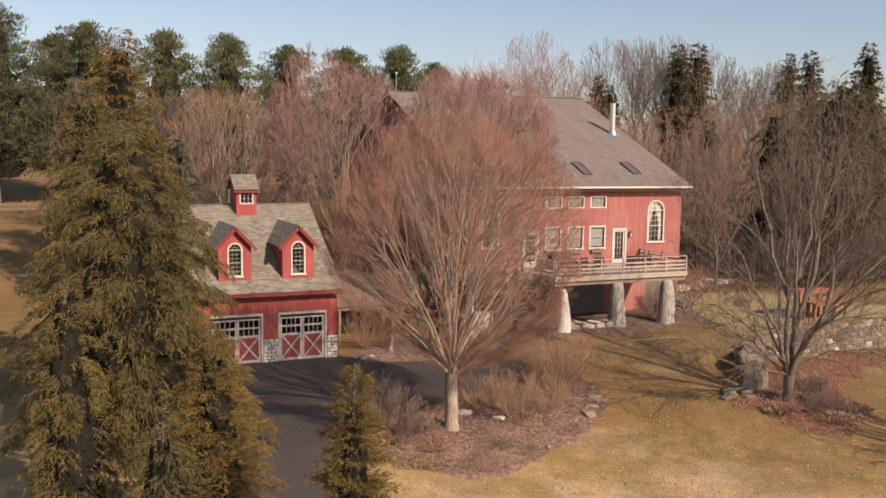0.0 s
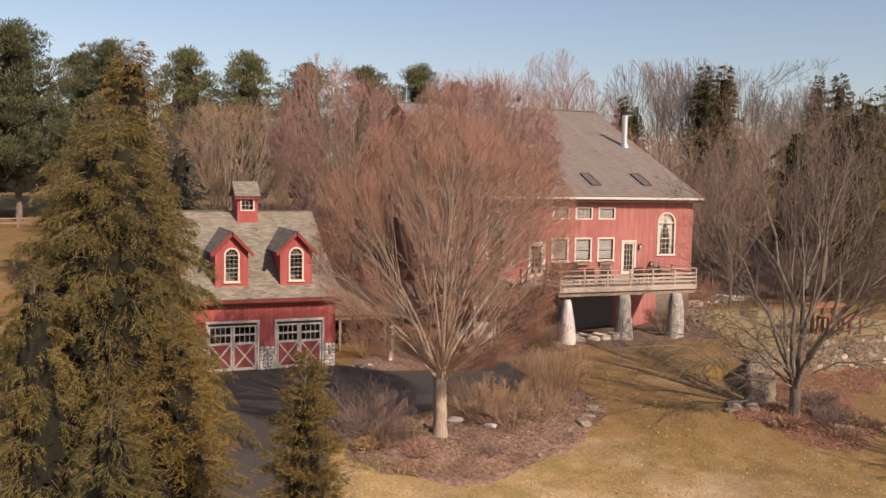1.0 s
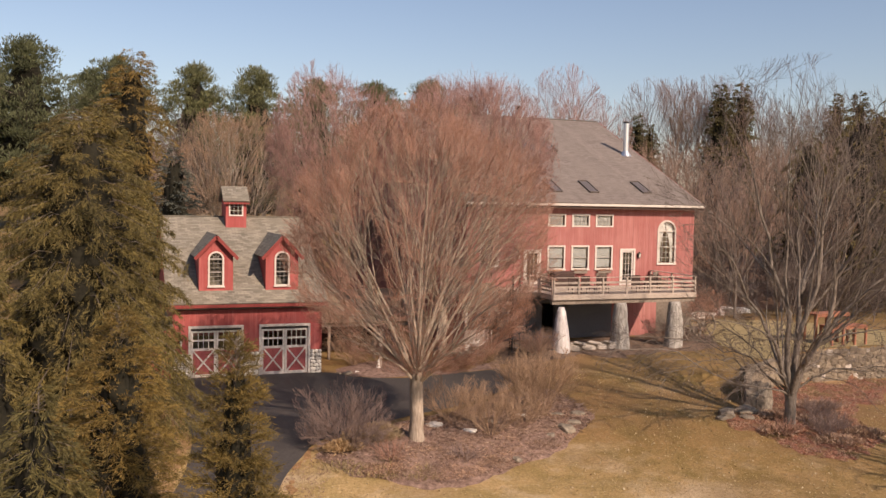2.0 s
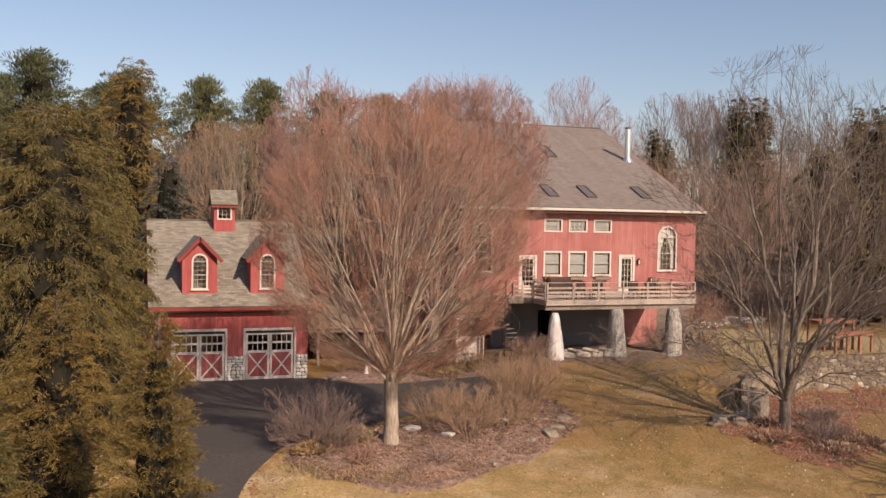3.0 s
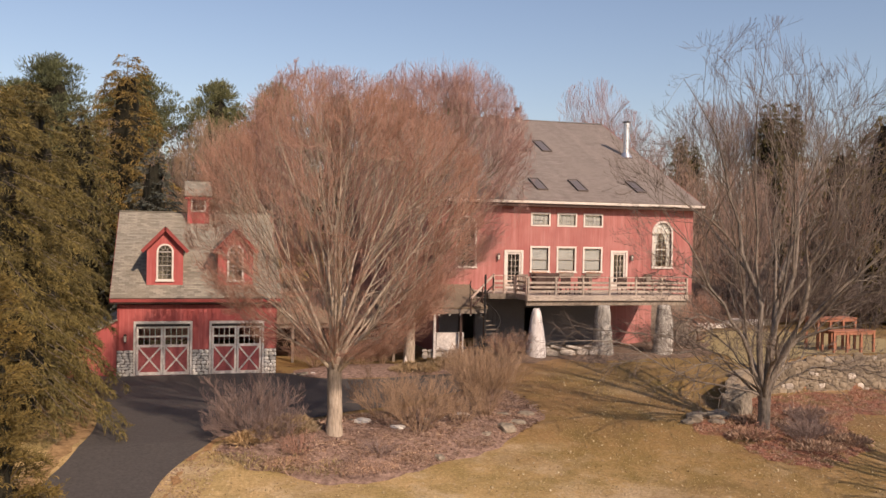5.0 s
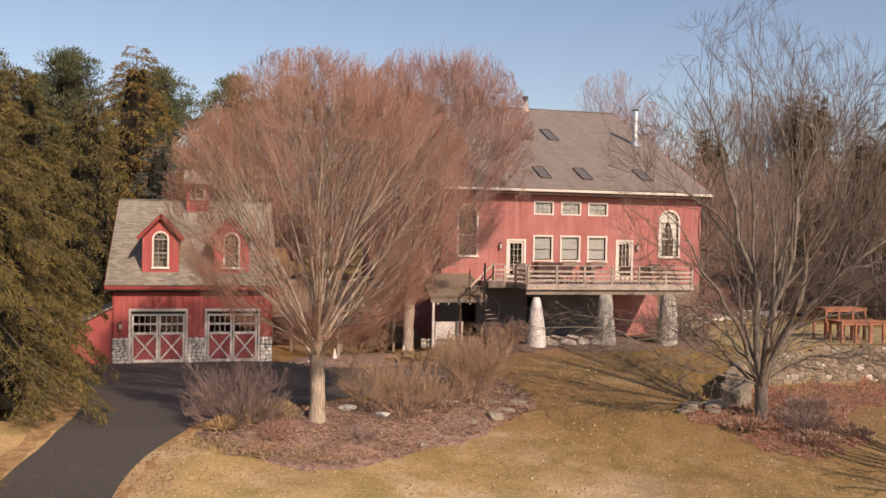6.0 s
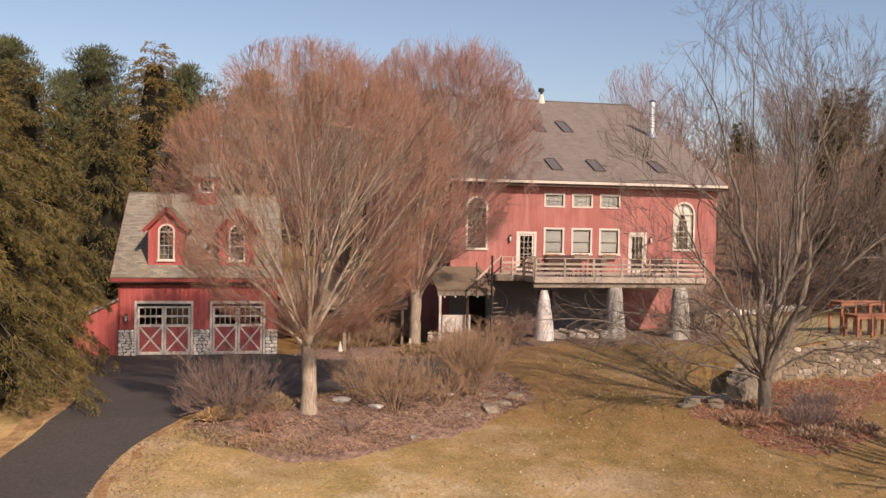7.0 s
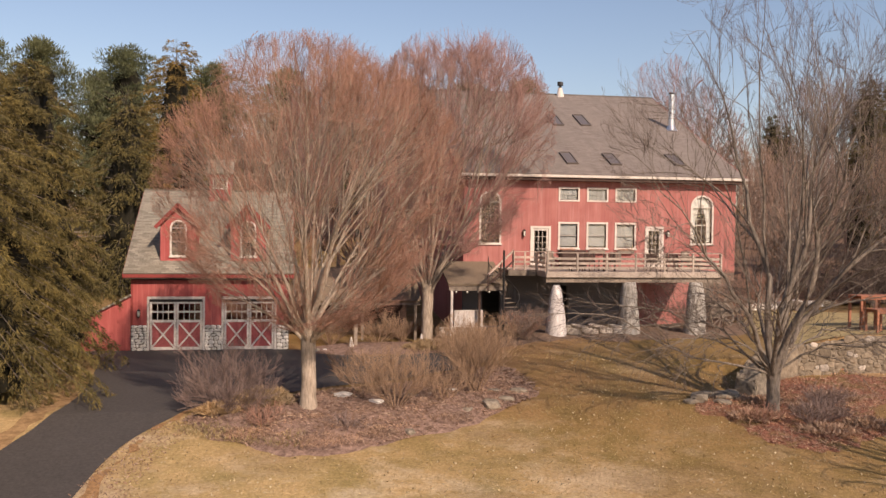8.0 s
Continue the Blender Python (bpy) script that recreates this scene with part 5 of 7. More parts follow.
# the lean-to on the garage's side
lean = sub("lean_to", bmesh.new(), M_RED_GARAGE, garage, "red board lean-to against the garage")
bm = bmesh.new()
prism(bm, [(-5.75, -0.3), (GX0 - 0.005, -0.3), (GX0 - 0.005, 2.66), (-5.75, 1.5)], 0.05, 0.2)
sub("lean_wall", bm, M_RED_GARAGE, lean)
bm = bmesh.new()
box(bm, -5.75, -5.6, 0.2, 7.0, -0.3, 1.45)
box(bm, -5.6, GX0 - 0.005, 6.85, 7.0, -0.3, 1.45)
sub("lean_wall", bm, M_RED_GARAGE, lean)
roof_slab("lean_roof", [(-5.95, -0.1, 1.46), (-5.95, 7.2, 1.46), (GX0 - 0.006, 7.2, 2.76), (GX0 - 0.006, -0.1, 2.76)], 0.09, M_ROOF_GARAGE, lean)

# ---- house: front wall in y = 3.43 ----
HX0, HX1, HY, HB = 13.5, 29.5, 3.43, 30.6
HE_Y, HE_Z, HRY, HRZ = 2.86, 9.16, 17.0, 15.62
HS = (HRZ - HE_Z) / (HRY - HE_Y)
house = thing("house", (21.5, 17.0, 0.5), "large barn-like house of faded red boards, brown-grey roof", "house")
HOLES = [(14.47, 15.51, 5.33, 8.1, 0.52), (17.42, 18.33, 4.0, 6.14, 0), (24.12, 24.98, 4.0, 6.2, 0), (26.84, 28.04, 5.4, 8.05, 0.6)]
WIN3 = [(18.88, 20.10), (20.53, 21.78), (22.2, 23.46)]
for a, b in WIN3:
    HOLES += [(a + 0.1, b - 0.1, 5.1, 6.42, 0), (a + 0.09, b - 0.09, 7.76, 8.38, 0)]
bm = bmesh.new()
holed_wall(bm, HX0, HX1, 3.72, 8.98, HY, HY + 0.22, HOLES)
sub("front_wall", bm, M_RED_HOUSE, house)
bm = bmesh.new()
holed_wall(bm, HX0, 23.5, -0.3, 3.70, HY + 0.01, HY + 0.3, [(14.6, 15.6, 0.7, 2.8, 0), (18.6, 19.5, 0.9, 2.95, 0)])
sub("basement_wall", bm, M_CONCRETE, house, "grey stucco ground-floor wall")
bm = bmesh.new()
box(bm, 23.5, 26.8, HY + 0.01, HY + 0.3, -0.3, 3.70)
sub("basement_wall", bm, M_RED_HOUSE, house, "red boarded ground-floor wall")
bm = bmesh.new()
box(bm, 26.8, HX1, HY + 0.03, HY + 0.3, -0.3, 3.70)
sub("basement_wall", bm, M_OLDWOOD, house, "brown-grey end of the ground-floor wall")
for xa in (HX0, HX1 - 0.22):
    bm = bmesh.new()
    prism_x(bm, [(HY + 0.221, -0.3), (HB, -0.3), (HB, 8.98), (HRY, HRZ - 0.25), (HY + 0.221, 8.98)], xa, xa + 0.22)
    sub("gable_wall", bm, M_RED_HOUSE, house)
bm = bmesh.new()
box(bm, HX0 + 0.22, HX1 - 0.22, HB - 0.22, HB, -0.3, 8.98)
sub("back_wall", bm, M_RED_HOUSE, house)
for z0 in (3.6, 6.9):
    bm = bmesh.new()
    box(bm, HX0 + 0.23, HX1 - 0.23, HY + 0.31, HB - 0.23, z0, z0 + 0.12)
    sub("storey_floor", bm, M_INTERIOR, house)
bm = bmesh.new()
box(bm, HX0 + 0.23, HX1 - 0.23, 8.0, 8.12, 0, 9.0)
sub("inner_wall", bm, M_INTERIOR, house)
hroof = sub("roof", bmesh.new(), M_ROOF_HOUSE, house)
QX0, QX1 = 13.15, 29.85
roof_slab("roof_slope", [(QX0, HE_Y, HE_Z), (QX1, HE_Y, HE_Z), (QX1, HRY, HRZ), (QX0, HRY, HRZ)], 0.16, M_ROOF_HOUSE, hroof)
roof_slab("roof_slope", [(QX1, 2 * HRY - HE_Y, HE_Z), (QX0, 2 * HRY - HE_Y, HE_Z), (QX0, HRY, HRZ), (QX1, HRY, HRZ)], 0.16, M_ROOF_HOUSE, hroof)
bm = bmesh.new()
rod(bm, (QX0, HRY, HRZ - 0.03), (QX1, HRY, HRZ - 0.03), 0.09, 0.09, 6)
sub("ridge_cap", bm, M_ROOF_HOUSE, hroof)
bm = bmesh.new()
prism_x(bm, [(HE_Y - 0.13, 9.12), (HE_Y - 0.12, 8.98), (HE_Y - 0.02, 8.96), (HE_Y - 0.006, 9.12)], QX0, QX1 + 0.03)
sub("gutter", bm, M_WHITE, house, "cream-white eaves gutter")
bm = bmesh.new()
box(bm, QX0 + 0.02, QX1 - 0.02, HE_Y + 0.0, HY - 0.002, 8.80, 8.86)
box(bm, QX0 + 0.02, QX1 - 0.02, HE_Y + 0.0, HE_Y + 0.03, 8.861, 8.97)
# the shadow below the gutter is put into this dark soffit colour
sub("soffit", bm, M_EAVE, house)
for sgn in (-1, 1):
    for xa in (QX0 - 0.03, QX1 + 0.03):
        bm = bmesh.new()
        beam(bm, (xa, HRY + sgn * (HRY - HE_Y) * 0.998, HE_Z - 0.13), (xa, HRY, HRZ - 0.13), 0.05, 0.24)
        sub("rake_board", bm, M_RED_TRIM, house)
for x in np.arange(HX0 + 0.1, HX1, 0.405):
    # battens between the boards, broken by the openings
    spans = [(3.74, 8.79)]
    for h0, h1, z0, z1, _ in HOLES:
        if h0 - 0.14 < x < h1 + 0.14:
            spans = [q for a, b in spans for q in ((a, min(b, z0 - 0.13)), (max(a, z1 + 0.13), b)) if q[1] - q[0] > 0.05]
    for a, b in spans:
        bm = bmesh.new()
        box(bm, x - 0.02, x + 0.02, HY - 0.008, HY - 0.001, a, b)
        sub("batten", bm, M_RED_HOUSE, house)
for (a, b) in WIN3:
    window(house, (a + b) / 2, 5.0, b - a, 1.52, HY, trim=0.1, cols=1, rows=2, backing="blind", bars=M_BARS, label="white double-hung window with a grey blind")
    window(house, (a + b) / 2, 7.67, b - a, 0.8, HY, trim=0.09, cols=4, rows=2, mid=False, sill=False, backing="blind", bars=M_BARS, label="small high white window")
window(house, 14.99, 5.23, 1.24, 2.97, HY, arch=0.62, trim=0.1, cols=4, rows=6, backing=None, bars=M_BARS, label="tall arched white window with small panes")
window(house, 27.44, 5.3, 1.4, 2.85, HY, arch=0.70, trim=0.1, cols=4, rows=6, backing="curtain", label="tall arched white window with tied-back curtains")


def deck_door(cx, w, ztop, label):
    """A glazed house door in a white frame."""
    d = thing("house_door", (cx, HY, 3.98), label, "door", "deck doors")
    x0, x1, zb = cx - w / 2, cx + w / 2, 3.99
    bm = bmesh.new()
    box(bm, x0, x0 + 0.13, HY - 0.04, HY + 0.09, zb, ztop)
    box(bm, x1 - 0.13, x1, HY - 0.04, HY + 0.09, zb, ztop)
    box(bm, x0 + 0.13, x1 - 0.13, HY - 0.04, HY + 0.09, ztop - 0.13, ztop)
    sub("door_frame", bm, M_WHITE, d)
    a, b = x0 + 0.135, x1 - 0.135
    leaf = new("door_leaf")
    leaf.parent = d
    bm = bmesh.new()
    s, t = 0.10, ztop - 0.135
    box(bm, a, a + s, HY + 0.02, HY + 0.065, zb + 0.02, t)
    box(bm, b - s, b, HY + 0.02, HY + 0.065, zb + 0.02, t)
    box(bm, a + s, b - s, HY + 0.02, HY + 0.065, zb + 0.02, zb + 0.32)
    box(bm, a + s, b - s, HY + 0.02, HY + 0.065, t - 0.11, t)
    for k in (1, 2):
        x = a + s + (b - a - 2 * s) * k / 3
        box(bm, x - 0.011, x + 0.011, HY + 0.028, HY + 0.05, zb + 0.32, t - 0.11)
    for k in range(1, 5):
        z = zb + 0.32 + (t - 0.43 - zb) * k / 5
        box(bm, a + s, b - s, HY + 0.027, HY + 0.051, z - 0.011, z + 0.011)
    sub("leaf_frame", bm, M_WHITE, leaf)
    bm = bmesh.new()
    box(bm, a + s, b - s, HY + 0.04, HY + 0.046, zb + 0.32, t - 0.11)
    sub("pane", bm, M_GLASS, leaf).visible_shadow = False
    bm = bmesh.new()
    rod(bm, (b - 0.05, HY + 0.02, zb + 1.0), (b - 0.05, HY - 0.05, zb + 1.0), 0.012)
    rod(bm, (b - 0.05, HY - 0.045, zb + 1.0), (b - 0.16, HY - 0.045, zb + 1.0), 0.011)
    sub("door_handle", bm, M_DARK_METAL, leaf)
    return d


deck_door(17.87, 1.17, 6.27, "white-framed glazed door that opens on the deck")
deck_door(24.56, 1.12, 6.32, "white-framed glazed door beside the arched window")
lantern(16.9, HY, 5.85, "dark wall lantern beside the deck door")
lantern(25.35, HY, 5.88, "dark wall lantern beside the deck door")


def slope_z(y):
    return HE_Z + HS * (y - HE_Y)


def skylight(x, y0, y1, w=0.62):
    """A roof window: dark frame standing on the slope, with its pane."""
    t = thing("skylight", (x, (y0 + y1) / 2, slope_z((y0 + y1) / 2)), "dark-framed skylight set in the shingle roof", "skylight", "skylights")
    nrm = Vector((0, -HS, 1)).normalized()
    p = lambda u, v, h: Vector((x + u, y0 + (y1 - y0) * v, slope_z(y0 + (y1 - y0) * v))) + nrm * h
    bm = bmesh.new()
    for u0, v0, u1, v1 in ((-w / 2, 0, w / 2, 0), (w / 2, 0, w / 2, 1), (w / 2, 1, -w / 2, 1), (-w / 2, 1, -w / 2, 0)):
        beam(bm, p(u0, v0, 0.05), p(u1, v1, 0.05), 0.07, 0.11, nrm)
    sub("skylight_frame", bm, M_FLASHING, t)
    bm = bmesh.new()
    v = [bm.verts.new(p(u, q, h)) for h in (0.06, 0.068) for u, q in ((-w / 2, 0), (w / 2, 0), (w / 2, 1), (-w / 2, 1))]
    bm.faces.new(v[:4][::-1])
    bm.faces.new(v[4:])
    for i in range(4):
        bm.faces.new((v[i], v[(i + 1) % 4], v[4 + (i + 1) % 4], v[4 + i]))
    sub("pane", bm, M_SKYPANE, t)


M_FLASHING = speckled("brown_metal_flashing", (0.11, 0.09, 0.08), (0.16, 0.135, 0.12), fine=12.0, rough=0.6)
M_SKYPANE, _n, _l, _p = material("dark_skylight_glass", 0.12)
_p.inputs["Base Color"].default_value = (0.14, 0.12, 0.11, 1)
_p.inputs["Specular IOR Level"].default_value = 0.35
for x, y in ((19.95, 4.3), (22.55, 4.3), (26.5, 4.4)):
    skylight(x, y, y + 1.6)
for x, y in ((21.0, 10.6), (22.85, 10.7)):
    skylight(x, y, y + 1.9)

flue = thing("flue_pipe", (28.6, 10.6, slope_z(10.6)), "shiny metal stove flue on the roof", "flue")
bm = bmesh.new()
fz = slope_z(10.6)
rod(bm, (28.6, 10.6, fz - 0.3), (28.6, 10.6, fz + 2.25), 0.2, 0.2, 14)
sub("pipe", bm, M_CHROME, flue, smooth=False)
bm = bmesh.new()
rod(bm, (28.6, 10.6, fz - 0.12), (28.6, 10.6, fz + 0.28), 0.42, 0.19, 14)
sub("flashing", bm, M_CHROME, flue)
bm = bmesh.new()
rod(bm, (28.6, 10.6, fz + 2.27), (28.6, 10.6, fz + 2.36), 0.24, 0.2, 14)
sub("cap", bm, M_DARK_METAL, flue)
vent = thing("roof_vent", (22.9, 16.7, HRZ - 0.1), "white roof vent with a dark cap at the ridge", "vent")
bm = bmesh.new()
rod(bm, (22.9, 16.7, HRZ - 0.25), (22.9, 16.7, HRZ + 0.42), 0.3, 0.14, 10)
sub("vent_body", bm, M_WHITE, vent)
bm = bmesh.new()
rod(bm, (22.9, 16.7, HRZ + 0.43), (22.9, 16.7, HRZ + 0.6), 0.1, 0.1, 8)
rod(bm, (22.9, 16.7, HRZ + 0.6), (22.9, 16.7, HRZ + 0.85), 0.22, 0.2, 10)
sub("vent_cap", bm, M_DARK_METAL, vent)
mast = thing("roof_mast", (14.4, 18.5, 14.6), "thin metal mast with a round finial", "mast")
bm = bmesh.new()
rod(bm, (14.4, 18.5, 14.5), (14.4, 18.5, 17.0), 0.03, 0.02, 6)
sub("pole", bm, M_CHROME, mast)
bm = bmesh.new()
bmesh.ops.create_icosphere(bm, subdivisions=2, radius=0.11, matrix=Matrix.Translation((14.4, 18.5, 17.08)))
sub("finial", bm, M_WHITE, mast)

# ---- the deck ----
DX0, DX1, DY, DZ = 16.85, 26.3, -1.42, 3.98
deck = thing("deck", (21.5, 1.0, 3.9), "raised weathered timber deck on rough stone pillars", "deck")
y = DY
plank = None
while y < HY - 0.05:
    if plank is None:
        bm = bmesh.new()
        box(bm, DX0, DX1, y, y + 0.135, DZ - 0.04, DZ)
        plank = sub("plank", bm, M_DECK, deck)
        y_first = y
    else:
        o = new("plank", plank.data)
        o.parent = deck
        o.location = (0, y - y_first, 0)
    y += 0.142
bm = bmesh.new()
box(bm, DX0 - 0.02, DX1 + 0.02, DY - 0.05, DY - 0.004, DZ - 0.29, DZ + 0.0, 0.006)
sub("fascia_board", bm, M_DECK, deck)
for xa in (DX0 - 0.045, DX1 + 0.002):
    bm = bmesh.new()
    box(bm, xa, xa + 0.043, DY - 0.003, HY - 0.02, DZ - 0.29, DZ)
    sub("fascia_board", bm, M_DECK, deck)
for x in np.arange(DX0 + 0.3, DX1, 0.6):
    bm = bmesh.new()
    box(bm, x - 0.022, x + 0.022, DY, HY - 0.02, DZ - 0.27, DZ - 0.045)
    sub("joist", bm, M_OLDWOOD, deck)
bm = bmesh.new()
box(bm, DX0, DX1, DY + 0.1, DY + 0.32, DZ - 0.55, DZ - 0.292)
sub("carrier_beam", bm, M_OLDWOOD, deck)


def rail_run(parent, a, b, posts, levels, mat, cap_w=0.14):
    """A rail from a to b (x, y at deck height): posts, flat boards and a cap."""
    a, b = Vector(a), Vector(b)
    for k in range(posts):
        p = a.lerp(b, k / (posts - 1))
        bm = bmesh.new()
        box(bm, p.x - 0.045, p.x + 0.045, p.y - 0.045, p.y + 0.045, p.z - 0.2, p.z + 0.94)
        sub("rail_post", bm, mat, parent)
    for h in levels:
        bm = bmesh.new()
        beam(bm, a + Vector((0, 0, h)), b + Vector((0, 0, h)), 0.03, 0.115)
        sub("rail_board", bm, mat, parent)
    bm = bmesh.new()
    beam(bm, a + Vector((0, 0, 0.955)), b + Vector((0, 0, 0.955)), cap_w, 0.035)
    sub("rail_cap", bm, mat, parent)


rail = thing("deck_railing", (21.5, -1.4, DZ), "weathered wooden deck railing with flat boards", "railing")
rail_run(rail, (DX0 + 0.05, DY + 0.02, DZ), (DX1 - 0.05, DY + 0.02, DZ), 7, (0.2, 0.42, 0.66), M_DECK)
rail_run(rail, (DX1 - 0.05, DY + 0.12, DZ), (DX1 - 0.05, HY - 0.1, DZ), 3, (0.2, 0.42, 0.66), M_RAIL)
landing = thing("stair_landing", (16.1, 1.0, 3.9), "small timber landing at the head of the spiral stair", "landing")
bm = bmesh.new()
box(bm, 15.3, DX0 - 0.05, 0.2, HY - 0.02, DZ - 0.04, DZ)
sub("boards", bm, M_DECK, landing)
bm = bmesh.new()
box(bm, 15.3, DX0 - 0.05, 0.15, 0.195, DZ - 0.29, DZ)
box(bm, 15.25, 15.295, 0.2, HY - 0.02, DZ - 0.29, DZ)
sub("fascia_board", bm, M_OLDWOOD, landing)
rail_run(landing, (15.55, 0.24, DZ), (16.75, 0.24, DZ), 3, (0.2, 0.42, 0.66), M_RAIL)
rail_run(landing, (DX0 - 0.02, 0.12, DZ), (DX0 - 0.02, DY + 0.1, DZ), 2, (0.2, 0.42, 0.66), M_RAIL)

stair = thing("spiral_stair", (14.9, -0.3, 0.3), "dark iron spiral stair with open treads", "stair")
bm = bmesh.new()
rod(bm, (14.9, -0.3, 0.2), (14.9, -0.3, 5.0), 0.06, 0.06, 8)
sub("centre_pole", bm, M_DARK_METAL, stair)
outer = []
for k in range(16):
    a = -2.2 + k * 0.36
    z = 0.55 + k * 0.215
    bm = bmesh.new()
    c, r = Vector((14.9, -0.3, z)), 0.82
    v = [bm.verts.new(c + Vector((rr * math.cos(q), rr * math.sin(q), h))) for h in (0, 0.035) for rr, q in ((0.06, a - 0.1), (r, a - 0.2), (r, a + 0.2), (0.06, a + 0.1))]
    bm.faces.new(v[:4][::-1])
    bm.faces.new(v[4:])
    for i in range(4):
        bm.faces.new((v[i], v[(i + 1) % 4], v[4 + (i + 1) % 4], v[4 + i]))
    sub("tread", bm, M_OLDWOOD, stair)
    outer.append(c + Vector((r * math.cos(a), r * math.sin(a), 0)))
    bm = bmesh.new()
    rod(bm, outer[-1], outer[-1] + Vector((0, 0, 0.9)), 0.012, 0.012, 5)
    sub("baluster", bm, M_DARK_METAL, stair)
bm = bmesh.new()
beam(bm, (13.95, -0.75, 3.75), (15.5, 0.05, 5.0), 0.05, 0.1)
sub("stair_rail", bm, M_RAIL, stair)
bm = bmesh.new()
beam(bm, (14.05, -0.75, 3.35), (15.5, 0.05, 4.45), 0.04, 0.08)
sub("stair_rail", bm, M_EAVE, stair)
for q in (0.02, 0.5, 0.97):
    bm = bmesh.new()
    beam(bm, (13.95 + 1.55 * q, -0.75 + 0.8 * q, 2.9 + 1.25 * q), (13.95 + 1.55 * q, -0.75 + 0.8 * q, 3.8 + 1.25 * q), 0.07, 0.07)
    sub("stair_post", bm, M_EAVE, stair)
bm = bmesh.new()
for p0, p1 in zip(outer, outer[1:]):
    rod(bm, p0 + Vector((0, 0, 0.9)), p1 + Vector((0, 0, 0.9)), 0.022, 0.022, 6)
sub("handrail", bm, M_DARK_METAL, stair)


def pillar(x, y, z0, z1, r0, r1, seed, label, mat=None):
    """A rough upright stone, broad at the foot."""
    bm = bmesh.new()
    n, m = 14, 12
    rows = []
    for j in range(m + 1):
        t = j / m
        row = []
        for i in range(n):
            a = 2 * math.pi * i / n
            r = (r0 + (r1 - r0) * t ** 1.1) * (1 + 0.16 * noise.noise(Vector((math.cos(a) * 1.6 + seed, math.sin(a) * 1.6, t * 2.2))) + 0.07 * noise.noise(Vector((a * 4, t * 9, seed))))
            r *= ((1.0, 0.96, 0.86, 0.6) if r1 < 0.3 else (1.0, 1.0, 0.97, 0.85))[max(0, j - m + 3)]
            row.append(bm.verts.new((r * math.cos(a) * 1.08, r * math.sin(a), z0 + (z1 - z0) * t - (0.0 if j < m else -0.0))))
        rows.append(row)
    for j in range(m):
        for i in range(n):
            bm.faces.new((rows[j][i], rows[j][(i + 1) % n], rows[j + 1][(i + 1) % n], rows[j + 1][i]))
    bm.faces.new(rows[-1])
    bm.faces.new(rows[0][::-1])
    ob = part("stone_pillar", bm, mat or M_PILLAR, None, "", True)
    ob.location = (x, y, 0)
    return tagged(ob, label, "pillar", "deck pillars")


pillar(17.35, -1.5, 0.4, 3.3, 0.54, 0.24, 3.1, "white tapered standing stone that carries the deck", M_PILLAR_WHITE)
pillar(21.3, -1.25, 0.4, 3.45, 0.56, 0.34, 7.7, "rough grey standing stone that carries the deck")
pillar(24.9, -1.35, 0.3, 3.45, 0.60, 0.36, 12.4, "rough grey standing stone that carries the deck")
M_LOWSTONE = speckled("stained_white_stone", (0.26, 0.22, 0.18), (0.60, 0.54, 0.46), fine=5.0, broad=1.5, rough=0.9, strength=0.6, per_piece=0.3)
low = thing("low_wall", (18.8, -1.5, 0.6), "low wall of whitewashed stones between the deck pillars", "wall")
bm = bmesh.new()
box(bm, 17.7, 20.95, -1.45, -1.15, 0.3, 1.22)
sub("core", bm, M_MORTAR, low)
stone_patch(low, 17.7, 20.95, 0.5, 1.3, -1.46, 31, 0.6, M_LOWSTONE, 0.1, False)

# ---- porch and breezeway between garage and house ----
porch = thing("porch", (13.6, 1.5, 0.5), "low porch with a brown sloped roof and thin posts", "porch")
roof_slab("porch_roof", [(12.1, 0.1, 3.26), (15.2, 0.1, 3.26), (15.2, HY - 0.01, 4.28), (12.1, HY - 0.01, 4.28)], 0.12, M_PORCH_ROOF, porch)
bm = bmesh.new()
box(bm, 12.15, 15.15, 0.16, 0.28, 2.9, 3.12)
sub("porch_beam", bm, M_OLDWOOD, porch)
for x in (12.3, 13.75, 15.05):
    bm = bmesh.new()
    box(bm, x - 0.06, x + 0.06, 0.16, 0.28, 0.3, 2.899)
    sub("porch_post", bm, M_WORN_WHITE if x < 12.5 else M_EAVE, porch)
for k in range(5):
    x = 12.5 + k * 0.58
    bulb = thing("string_light", (x, 0.1, 2.84), "small round bulb hung under the porch eave", "lamp", "porch string lights")
    bm = bmesh.new()
    bmesh.ops.create_icosphere(bm, subdivisions=1, radius=0.055, matrix=Matrix.Translation((x, 0.1, 2.84)))
    sub("bulb", bm, M_LAMPGLASS, bulb)
    bm = bmesh.new()
    rod(bm, (x, 0.1, 2.88), (x, 0.12, 3.16), 0.008, 0.008, 5)
    sub("cord", bm, M_DARK_METAL, bulb)
wallp = thing("porch_wall", (12.9, 0.6, 0.4), "low white-painted stone wall under the porch", "wall")
bm = bmesh.new()
box(bm, 12.5, 14.0, 0.5, 0.8, 0.3, 1.85)
sub("core", bm, M_WORN_WHITE, wallp)
stone_patch(wallp, 11.7, 14.0, 0.5, 1.0, 0.5, 37, 0.4, M_LOWSTONE, 0.1, False)

